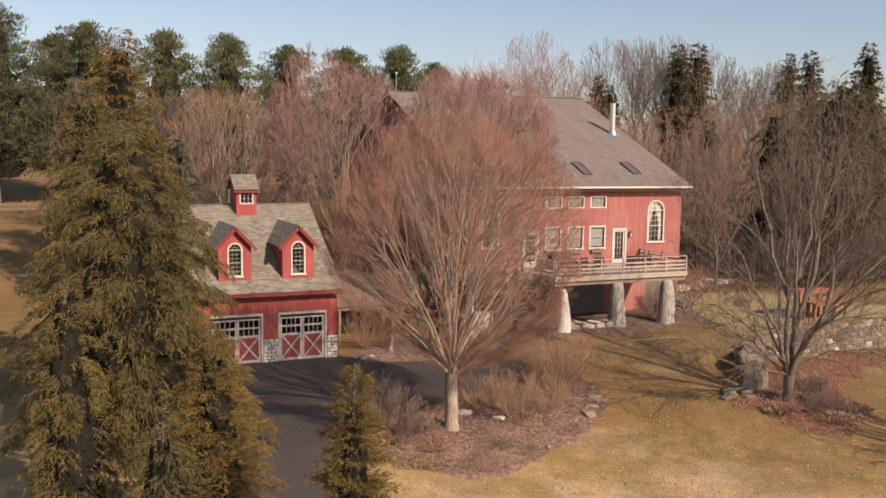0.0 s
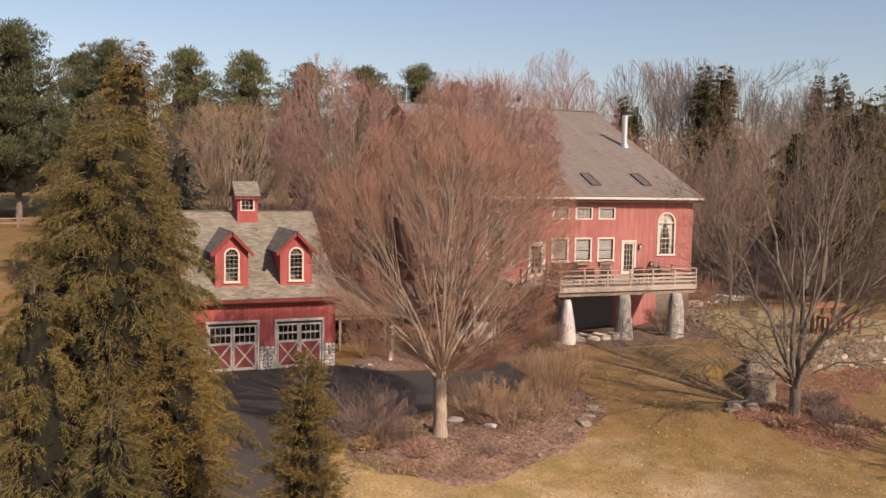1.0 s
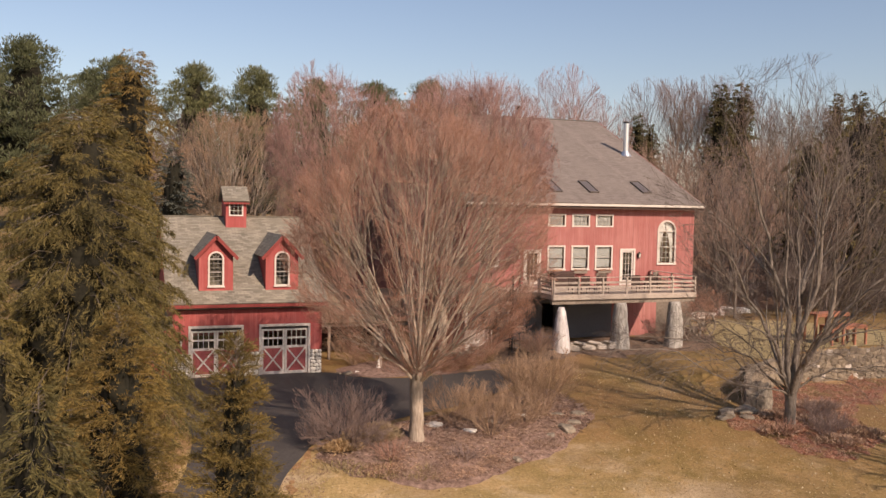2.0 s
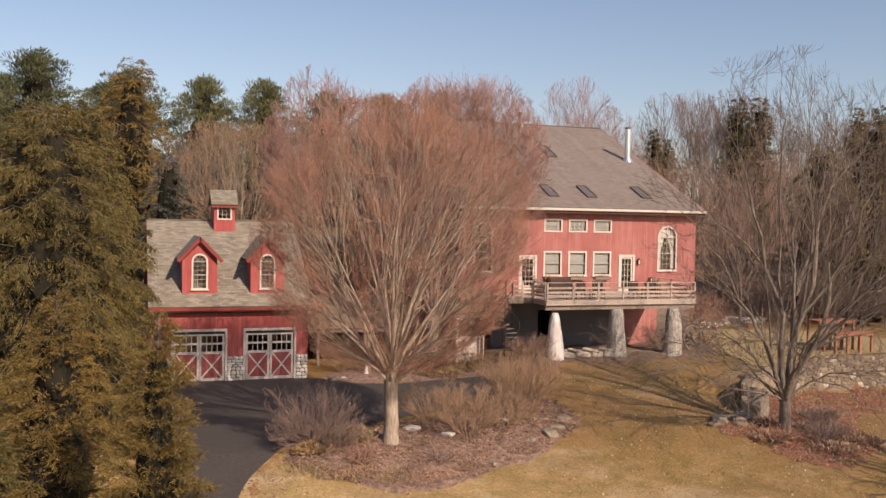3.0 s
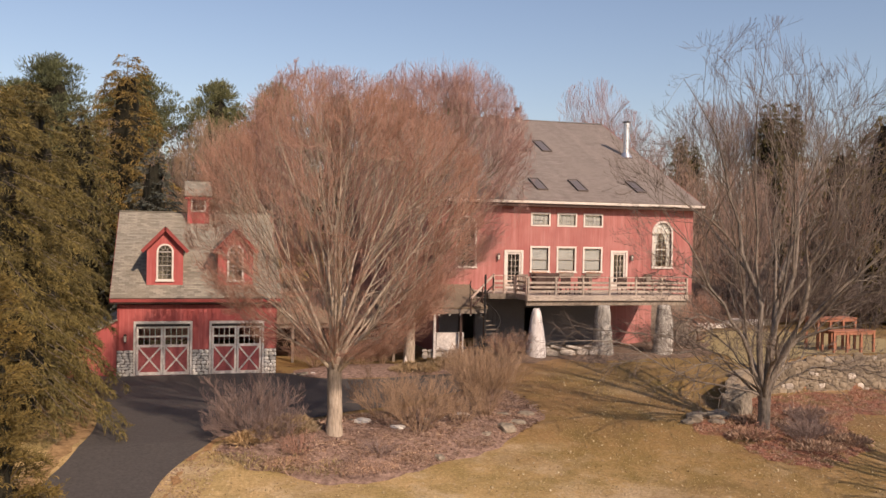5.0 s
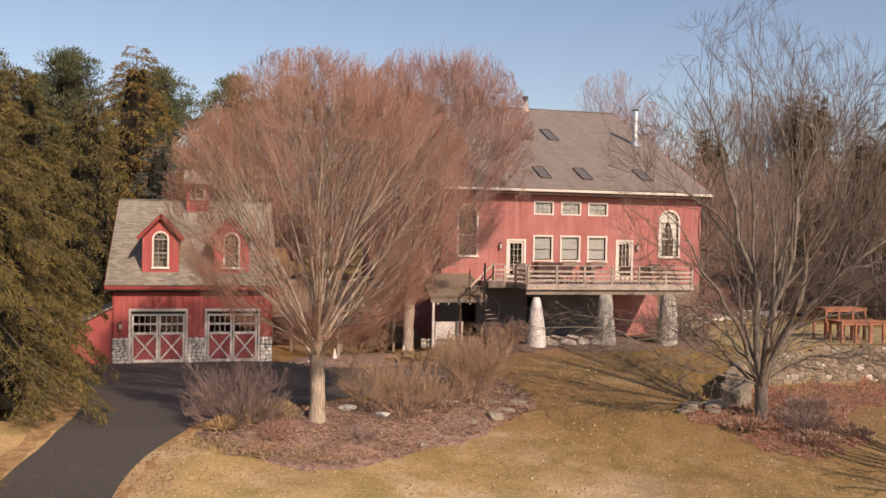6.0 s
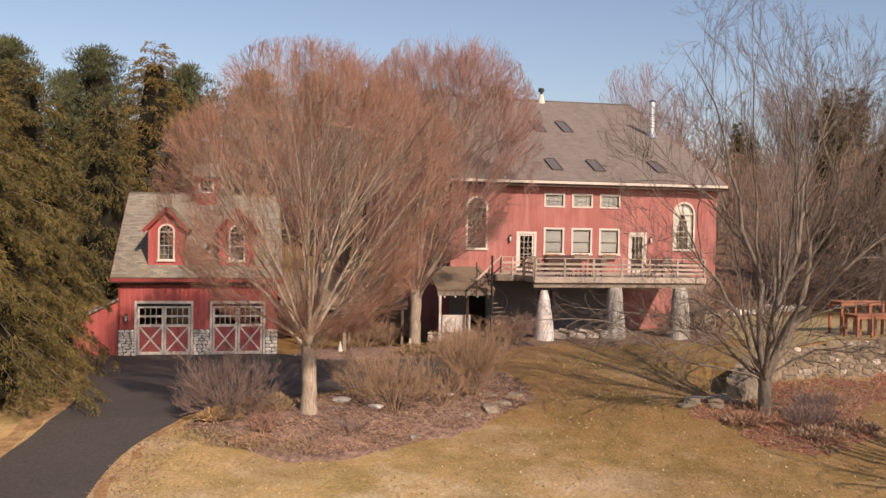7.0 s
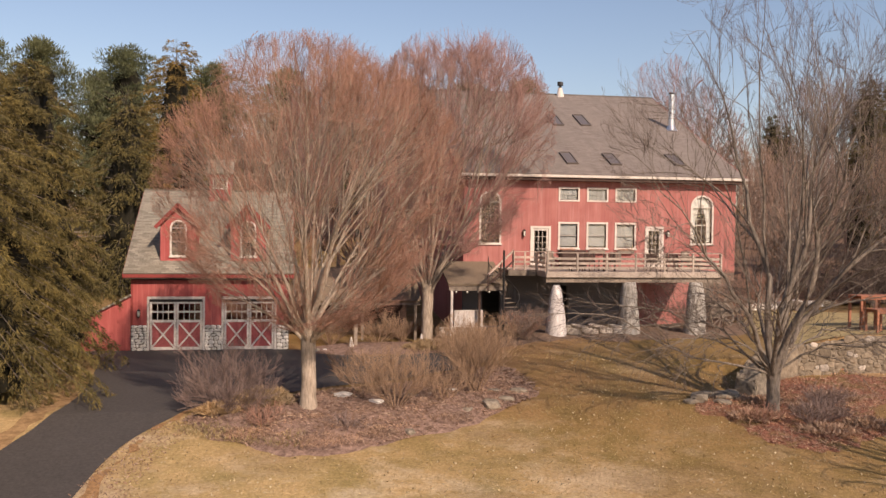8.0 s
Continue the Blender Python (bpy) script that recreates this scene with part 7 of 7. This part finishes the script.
for k in range(10):
    x, y = 101 + (k % 7) * 6.2 + rng.uniform(-2, 2), 108 + (k // 7) * 9 + rng.uniform(-3, 3)
    s = rng.uniform(0.95, 1.12) if k % 7 < 4 else rng.uniform(0.8, 0.95)
    m_ = Matrix.LocRotScale((x, y, hz(x, y)), Euler((0, 0, rng.uniform(0, 6.28))), None)
    t = tall if k == 0 else copy_thing(tall, m_)
    t.matrix_basis = m_
    t.scale = (s,) * 3
cedar = spruce("cedar", 81, (0, 0, -500), "dark green cedar among the leafless trees", 14.0, 2.3, 190, 2000, M_CEDAR, power=0.6, blade=(0.34, 0.045), up=0.8, droop=0.1, hang=0.0, group="cedars", per=6, spray=0.5, core=0.5, ragged=0.18, loose=0.4)
for k, (x, y, s) in enumerate(((107, 104, 1.8), (112.6, 105, 1.84), (137, 105, 1.8), (160, 105, 2.05), (150, 112, 1.9), (89, 105, 1.32), (93, 107, 1.2), (62, 40, 0.8), (54, 18, 0.7), (95, 60, 0.9), (70, 30, 0.8))):
    m_ = Matrix.LocRotScale((x, y, hz(x, y)), Euler((0, 0, k)), None)
    t = cedar if k == 0 else copy_thing(cedar, m_)
    t.matrix_basis = m_
    t.scale = (s,) * 3

for k, (x, y, h) in enumerate(((49.5, 60, 22.0), (55.5, 63, 18.5))):
    bare_tree("bare_tree", 78 + k, (x, y, hz(x, y)), "round-crowned leafless tree behind the house", h, 5.6, 0.26, 5.0, 12, (9, 7, 3), M_BARK_DARK, M_TWIG_PINK,
              tilt=(3, 66), lift=0.16, spread=0.6, tips=0.012, group="leafless trees", egg=0.66, bow=0.6)

# dark evergreens at the wood's near corner
hem = spruce("hemlock", 83, (0, 0, -500), "dark dense hemlock at the wood's edge", 13.0, 4.4, 200, 1800, M_SPRUCE, power=0.6, blade=(0.26, 0.036), low=0.05, group="hemlocks", per=9, spray=0.65)
for k, (x, y, s) in enumerate(((49.5, 9.5, 1.25), (59, 26, 1.05), (64, 25, 1.2), (57.5, 19, 0.7), (70.5, 28, 1.35), (77, 31, 1.25), (84, 38, 1.3))):
    m_ = Matrix.LocRotScale((x, y, hz(x, y)), Euler((0, 0, k * 1.7)), None)
    t = hem if k == 0 else copy_thing(hem, m_)
    t.matrix_basis = m_
    t.scale = (s,) * 3

# the thicket beside the house and the far wood, too thick to count
rngw = np.random.default_rng(93)
nw = 170
wx = rngw.uniform(36, 118, nw)
wy = 24 + rngw.uniform(0, 1, nw) ** 0.8 * 66
base = np.stack([wx, wy, height(wx, wy) - 0.3], -1)
top = base + np.stack([rngw.normal(0, 0.6, nw), rngw.normal(0, 0.6, nw), rngw.uniform(6, 10, nw) + np.clip((wx - 55) * 0.07, 0, 4)], -1)
PW = bezier(base, (base + top) / 2 + rngw.normal(size=(nw, 3)) * 0.4, top, 5)
RW = np.linspace(0.13, 0.03, 5)[None] * np.ones((nw, 1))
Pa, Ra = grow(rngw, PW, RW, 13, 0.12, 1.0, 4.6, 0.8, 0.3, ((50, 50, 10), (900, 900, 90)), 4, 0.02)
Pb, Rb = grow(rngw, Pa, Ra, 6, 0.1, 1.0, 2.0, 0.7, 0.3, ((50, 50, 10), (900, 900, 90)), 2, 0.017)
near_wood = new("thicket", np_mesh("thicket", *join([tubes(PW, RW, 4), tubes(Pa, np.maximum(Ra, 0.02), 3), tubes(Pb, np.maximum(Rb, 0.017), 3)]), M_TWIG_BROWN))
nb_ = 150
bx = rngw.uniform(38.5, 62, nb_)
by = 0.5 + np.clip(40.5 - bx, 0, 9) * 1.5 + np.clip(bx - 44, 0, 99) * 0.2 + rngw.uniform(0, 15, nb_)
base = np.stack([bx, by, height(bx, by) - 0.1], -1)
top = base + np.stack([rngw.normal(0, 0.8, nb_), rngw.normal(0, 0.8, nb_), rngw.uniform(1.4, 3.6, nb_)], -1)
PW = bezier(base, (base + top) / 2 + rngw.normal(size=(nb_, 3)) * 0.3, top, 4)
RW = np.linspace(0.04, 0.012, 4)[None] * np.ones((nb_, 1))
Pa, Ra = grow(rngw, PW, RW, 16, 0.02, 1.0, 2.6, 1.1, 0.15, ((50, 50, 10), (900, 900, 90)), 4, 0.009)
Pb, Rb = grow(rngw, Pa, Ra, 6, 0.1, 1.0, 1.1, 0.9, 0.1, ((50, 50, 10), (900, 900, 90)), 2, 0.008)
low_brush = new("brush", np_mesh("brush", *join([tubes(PW, RW, 4), tubes(Pa, np.maximum(Ra, 0.009), 3), tubes(Pb, np.maximum(Rb, 0.008), 3)]), M_TWIG_GREY))
tagged(low_brush, "low dark brown brush beyond the terrace", "brush", kind="stuff")
tagged(near_wood, "dense brown leafless thicket beyond the house", "woods", kind="stuff")

# the far wood, too thick to count
rngw = np.random.default_rng(91)
nw = 270
wx = rngw.uniform(-160, 260, nw)
wy = rngw.uniform(95, 190, nw)
wh = rngw.uniform(8, 13, nw)
base = np.stack([wx, wy, height(wx, wy) - 0.3], -1)
top = base + np.stack([rngw.normal(0, 0.8, nw), rngw.normal(0, 0.8, nw), wh], -1)
PW = bezier(base, (base + top) / 2 + rngw.normal(size=(nw, 3)) * 0.4, top, 5)
RW = np.linspace(0.16, 0.03, 5)[None] * np.ones((nw, 1))
Pa, Ra = grow(rngw, PW, RW, 11, 0.2, 1.0, 6.0, 0.75, 0.3, ((50, 140, 10), (900, 900, 90)), 3, 0.03)
Pb, Rb = grow(rngw, Pa, Ra, 4, 0.1, 1.0, 2.6, 0.6, 0.3, ((50, 140, 10), (900, 900, 90)), 2, 0.03)
far = new("far_wood", np_mesh("far_wood", *join([tubes(PW, RW, 4), tubes(Pa, np.maximum(Ra, 0.03), 3), tubes(Pb, np.maximum(Rb, 0.03), 3)]), M_TWIG_BROWN))
tagged(far, "thick grey-brown leafless wood on the far rise", "woods", kind="stuff")

# ---- shrubs ----
for seed, x, y, h, r, st, kids, mat, tl, lab in (
        (1, 1.9, -13.4, 2.3, 2.0, 64, (8, 7), M_TWIG_MAUVE, 92, "twiggy grey-mauve shrub at the end of the island bed"),
        (2, 6.8, -12.1, 2.1, 1.6, 22, (8, 6), M_TWIG_TAN, 58, "thin brown shrub in the island bed"),
        (3, 7.75, -13.96, 2.3, 1.7, 26, (8, 7), M_TWIG_TAN, 56, "wide brown shrub in the island bed"),
        (4, 11.1, -11.8, 2.9, 1.8, 44, (8, 6), M_TWIG_TAN, 42, "upright brown shrub of many stems"),
        (5, 9.6, -13.2, 1.5, 1.2, 20, (6, 4), M_TWIG_TAN, 58, "thin brown shrub in the island bed"),
        (6, 3.2, -15.4, 0.9, 0.9, 20, (5, 3), M_TWIG_RUST, 60, "low rust-brown shrub in the island bed"),
        (7, 5.9, -15.8, 0.7, 1.0, 20, (5, 3), M_TWIG_MAUVE, 66, "low mauve shrub in the island bed"),
        (8, 22.4, -16.2, 0.95, 1.0, 26, (6, 4), M_TWIG_MAUVE, 62, "low mauve shrub in the leaf bed"),
        (9, 20.6, -16.0, 0.7, 0.9, 22, (5, 4), M_TWIG_RUST, 66, "low rust shrub in the leaf bed"),
        (10, 24.0, -14.2, 0.8, 0.9, 22, (5, 4), M_TWIG_MAUVE, 62, "low mauve shrub in the leaf bed"),
        (11, 15.4, -2.7, 1.6, 1.5, 34, (6, 4), M_TWIG_BROWN, 50, "dense brown shrub beside the deck pillar"),
        (12, 28.6, 1.0, 3.0, 1.6, 40, (7, 4), M_TWIG_RUST, 45, "rust-brown shrub at the house corner"),
        (13, 10.0, 2.4, 1.3, 1.2, 26, (6, 4), M_TWIG_TAN, 55, "dense brown shrub before the porch"),
        (14, 13.3, -0.9, 1.1, 1.1, 26, (6, 4), M_TWIG_TAN, 55, "dense brown shrub before the porch"),
        (15, 6.2, 1.6, 1.9, 1.6, 30, (7, 5), M_TWIG_TAN, 66, "tangled brown shrub beside the drive"),
        (16, 8.6, 1.3, 1.7, 1.7, 30, (7, 5), M_TWIG_TAN, 70, "tangled brown shrub beside the drive"),
        (17, 11.4, -9.0, 2.0, 1.6, 34, (7, 5), M_TWIG_TAN, 48, "upright brown shrub of many stems"),
        (18, 15.6, -1.9, 1.3, 1.3, 34, (6, 4), M_TWIG_RUST, 60, "dense brown shrub beside the deck pillar"),
        (19, 23.4, -15.6, 0.9, 1.1, 30, (6, 5), M_TWIG_MAUVE, 66, "low mauve shrub in the leaf bed"),
        (20, 24.9, -13.2, 0.9, 1.2, 30, (6, 5), M_TWIG_MAUVE, 66, "low mauve shrub in the leaf bed"),
        (21, 25.2, 0.3, 1.5, 1.4, 30, (6, 4), M_TWIG_BROWN, 62, "tangled brown brush under the deck's end")):
    shrub("shrub", 100 + seed, (x, y, hz(x, y) + 0.05), lab, h, r, st, kids, mat, tl, group="leafless shrubs")

# ---- the terrace, its timber furniture and rocks ----
timber_table(32.55, -5.3, 0.06, "tall redwood trestle on the terrace behind the stone wall", 2.6, 1.0, 1.7)
timber_table(32.65, -6.5, 0.05, "heavy redwood table on the terrace behind the stone wall", 2.7, 1.0, 1.15)
rng = random.Random(77)
for k in range(22):
    x = 27 + k * 0.62
    rock(x, 7.0 + 0.12 * k + rng.uniform(-0.6, 0.6), rng.uniform(0.25, 0.6), k, "pale weathered rock in the row at the terrace's back", k % 2 == 0, 0.3, (1.3, 0.9, 0.8), rng.random() * 3, "terrace rocks")


# garden ornaments by the porch
for x, y, h in ((7.15, -0.1, 0.62), (10.75, 0.2, 0.72)):
    orn = thing("garden_cone", (x, y, hz(x, y)), "small white cone-shaped garden ornament", "ornament", "garden ornaments")
    bm = bmesh.new()
    z = hz(x, y)
    rod(bm, (x, y, z - 0.05), (x, y, z + h), 0.17, 0.03, 9)
    sub("cone", bm, M_WHITE, orn)

# split-rail fence on the far field
fence = thing("field_fence", (-20, 63, hz(-20, 63)), "split-rail wooden fence across the far field", "fence")
xs_f = np.arange(-46, -8, 2.6)
for i, x in enumerate(xs_f):
    z = hz(x, 63)
    bm = bmesh.new()
    box(bm, x - 0.09, x + 0.09, 62.9, 63.1, z - 0.2, z + 1.35)
    sub("fence_post", bm, M_OLDWOOD, fence)
    if i:
        for h in (0.5, 1.0):
            bm = bmesh.new()
            beam(bm, (xs_f[i - 1], 63, hz(xs_f[i - 1], 63) + h), (x, 63, z + h), 0.09, 0.12)
            sub("fence_rail", bm, M_OLDWOOD, fence)
fence2 = thing("side_fence", (52, 14, hz(52, 14)), "low split-rail fence beyond the terrace", "fence")
xs_f = np.arange(40, 76, 2.6)
for i, x in enumerate(xs_f):
    z = hz(x, 16)
    bm = bmesh.new()
    box(bm, x - 0.08, x + 0.08, 15.9, 16.1, z - 0.2, z + 1.2)
    sub("fence_post", bm, M_OLDWOOD, fence2)
    if i:
        for h in (0.45, 0.95):
            bm = bmesh.new()
            beam(bm, (xs_f[i - 1], 16, hz(xs_f[i - 1], 16) + h), (x, 16, z + h), 0.08, 0.1)
            sub("fence_rail", bm, M_OLDWOOD, fence2)


# ---- litter on the ground ----
def litter(name, seed, n, poly, size, mat, label, lift=0.02, upright=0.2, width=0.5, dome=0.0, rough=0.0):
    """Loose leaves or blades strewn within an outline."""
    rng = np.random.default_rng(seed)
    a = np.array(poly)
    pts = []
    while len(pts) < n:
        q = rng.uniform(a.min(0), a.max(0))
        if inside(q[0], q[1], poly):
            pts.append(q)
    pts = np.array(pts)
    pos = np.concatenate([pts, (height(pts[:, 0], pts[:, 1]) + lift)[:, None]], 1)
    if dome:
        edge = np.array([np.sqrt(((a - q) ** 2).sum(1).min()) for q in pts])
        swell = np.array([dome + rough * noise.noise(Vector((q[0] * 0.9, q[1] * 0.9, 3.0))) for q in pts])
        pos[:, 2] += np.clip(edge / 1.2, 0, 1) * swell
    way = rng.normal(size=(n, 3)) * np.array([1, 1, 0.25 if upright > 0.5 else 0.08]) + np.array([0, 0, upright])
    s = rng.uniform(0.5, 1.4, n) * size
    ob = new(name, np_mesh(name, *blades(rng, pos, way, s, s * width), mat))
    return tagged(ob, label, "leaf litter" if "leaf" in name else "grass", kind="stuff")


M_PALELEAF = foliage("pale_dead_leaf", [(0.34, 0.24, 0.13), (0.50, 0.39, 0.24), (0.64, 0.53, 0.36), (0.26, 0.16, 0.09)])
litter("leaf_litter", 201, 15000, rounded(BED), 0.07, M_LITTER, "dead leaves strewn over the mulch", 0.03, 0.12, 0.5, 0.16, 0.2)
litter("leaf_litter", 207, 9000, rounded(BED), 0.24, M_STRAW, "pinkish shreds of dry stalk over the mulch", 0.035, 0.16, 0.05, 0.16, 0.2)
litter("leaf_litter", 208, 5000, ragged(rounded(LEAFBED), 0.6), 0.22, M_STRAW, "dry stalks and dead grass among the fallen leaves", 0.06, 0.5, 0.05)
litter("leaf_litter", 202, 9000, ragged(rounded(LEAFBED), 1.0), 0.06, M_DRYLEAF, "fallen red leaves below the stone wall", 0.085, 0.05)
litter("leaf_litter", 203, 15000, [(-6, -34), (40, -34), (40, -8), (14, -6), (14, -15), (6, -18), (0, -16)], 0.06, M_PALELEAF, "scattered pale dead leaves on the lawn", 0.02, 0.15)
litter("grass_tufts", 204, 36000, [(-2, -27), (30, -27), (28, -14), (20, -12), (16, -4), (14, -4), (14.2, -12), (11, -15.4), (5, -17.7), (1, -16.5)], 0.085, M_GRASS, "short dry blades of the winter lawn", 0.0, 0.9, 0.06)
litter("grass_tufts", 206, 2600, [(-0.9, -15.9), (0.2, -14.4), (0.9, -14.9), (0.7, -16.0), (0.1, -17.8), (-0.4, -21), (-1.6, -27), (-3.6, -27), (-2.05, -21), (-1.45, -17.7)], 0.11, M_STRAW, "rust-coloured dry grass along the driveway", 0.0, 0.5, 0.12)
litter("grass_tufts", 205, 1500, [(0.2, -15.2), (4.5, -15.0), (4.5, -17.2), (1.2, -16.2)], 0.22, M_GRASS, "straw-coloured grass at the island bed's edge", 0.03, 1.3, 0.04)

# brush behind the terrace and along the wood's edge
rng = random.Random(31)
for k in range(11):
    x, y = rng.uniform(29, 52), rng.uniform(8, 17)
    shrub("shrub", 300 + k, (x, y, hz(x, y) + 0.02), "tangled brown brush at the terrace's far side", rng.uniform(1.3, 2.6), rng.uniform(1.4, 2.3), 26, (6, 4), (M_TWIG_BROWN, M_TWIG_GREY, M_TWIG_BROWN)[k % 3], 70, tips=0.007, base_r=0.016, group="brush")


def grass_mound(seed, x, y, r, h, n, mat, label, name="grass_mound", length=0.2, lift=0.55):
    """A low mound of arching blades."""
    rng = np.random.default_rng(seed)
    a, q = rng.uniform(0, 6.283, n), np.sqrt(rng.random(n))
    px, py = r * q * np.cos(a), r * q * np.sin(a) * 0.8
    lump = 0.75 + 0.4 * np.sin(px * 4.0 + seed) * np.sin(py * 5.0)
    pz = h * (1 - q ** 2) * lump
    way = np.stack([px / r * 0.8, py / r * 0.8, np.full(n, lift)], -1) + rng.normal(size=(n, 3)) * 0.5
    size = rng.uniform(0.5, 1.3, n) * length
    ob = new(name, np_mesh(name, *blades(rng, np.stack([px, py, pz], -1), way, size, size * 0.09), mat))
    ob.location = (x, y, hz(x, y) + 0.12)
    return tagged(ob, label, "ground plant", "ground plants")


grass_mound(401, 3.1, -13.2, 1.15, 0.5, 4200, M_JUNIPER, "yellow-green mat of low growth beside the tree trunk")
grass_mound(402, 1.7, -14.2, 0.7, 0.3, 2000, M_JUNIPER, "yellow-green tuft at the bed's end")
grass_mound(403, 5.1, -16.5, 1.3, 0.12, 2600, M_STRAW, "heap of pinkish dry stalks at the bed's edge", length=0.1, lift=0.05)
grass_mound(404, 6.9, -16.0, 0.7, 0.12, 1200, M_STRAW, "heap of pinkish dry stalks at the bed's edge", length=0.1, lift=0.05)
grass_mound(405, 11.0, -0.9, 1.3, 0.3, 2600, M_JUNIPER, "yellow-green mat of low growth before the porch")
grass_mound(406, 12.9, -0.4, 1.1, 0.35, 2000, M_JUNIPER, "yellow-green mat of low growth before the porch")
grass_mound(407, 2.9, -15.9, 1.0, 0.12, 2000, M_STRAW, "heap of pinkish dry stalks at the bed's edge", length=0.1, lift=0.05)
grass_mound(408, 9.6, -14.9, 0.8, 0.12, 1200, M_STRAW, "heap of pinkish dry stalks at the bed's edge", length=0.1, lift=0.05)


def wagon_wheel(x, y, z, r, tilt, turn, label):
    """A spoked wooden wheel that leans on the bank."""
    t = thing("wagon_wheel", (x, y, z), label, "wheel", "wagon wheels")
    t.rotation_euler = (tilt, 0, turn)
    P = np.array([[[r * math.cos(q), 0.0, r * math.sin(q)] for q in np.linspace(0, 2 * math.pi, 29)]])
    rim = new("rim", np_mesh("rim", *tubes(P, np.full((1, 29), 0.05), 6), M_OLDWOOD))
    rim.parent = t
    bm = bmesh.new()
    rod(bm, (0, -0.13, 0), (0, 0.13, 0), 0.11, 0.09, 10)
    part("hub", bm, M_OLDWOOD, t)
    for k in range(12):
        q = k * math.pi / 6 + 0.1
        bm = bmesh.new()
        rod(bm, (0.09 * math.cos(q), 0, 0.09 * math.sin(q)), ((r - 0.03) * math.cos(q), 0, (r - 0.03) * math.sin(q)), 0.024, 0.02, 6)
        part("spoke", bm, M_OLDWOOD, t)
    return t


wagon_wheel(26.8, -0.5, hz(26.8, -0.5) + 0.72, 0.72, -0.15, 0.2, "weathered spoked wagon wheel leaning beside the deck pillar")
wagon_wheel(27.9, 0.0, hz(27.9, 0.0) + 0.82, 0.80, -0.2, -0.25, "weathered spoked wagon wheel leaning beside the deck pillar")
for k, (x, y, r) in enumerate(((20.6, -15.6, 0.9), (22.6, -16.9, 1.0), (23.6, -14.4, 1.0), (21.6, -14.0, 0.8), (26.4, -11.6, 1.1), (24.6, -16.2, 0.9))):
    grass_mound(410 + k, x, y, r, 0.14, 1100, M_STRAW, "tuft of pale dead grass among the fallen leaves", length=0.2, lift=0.5)
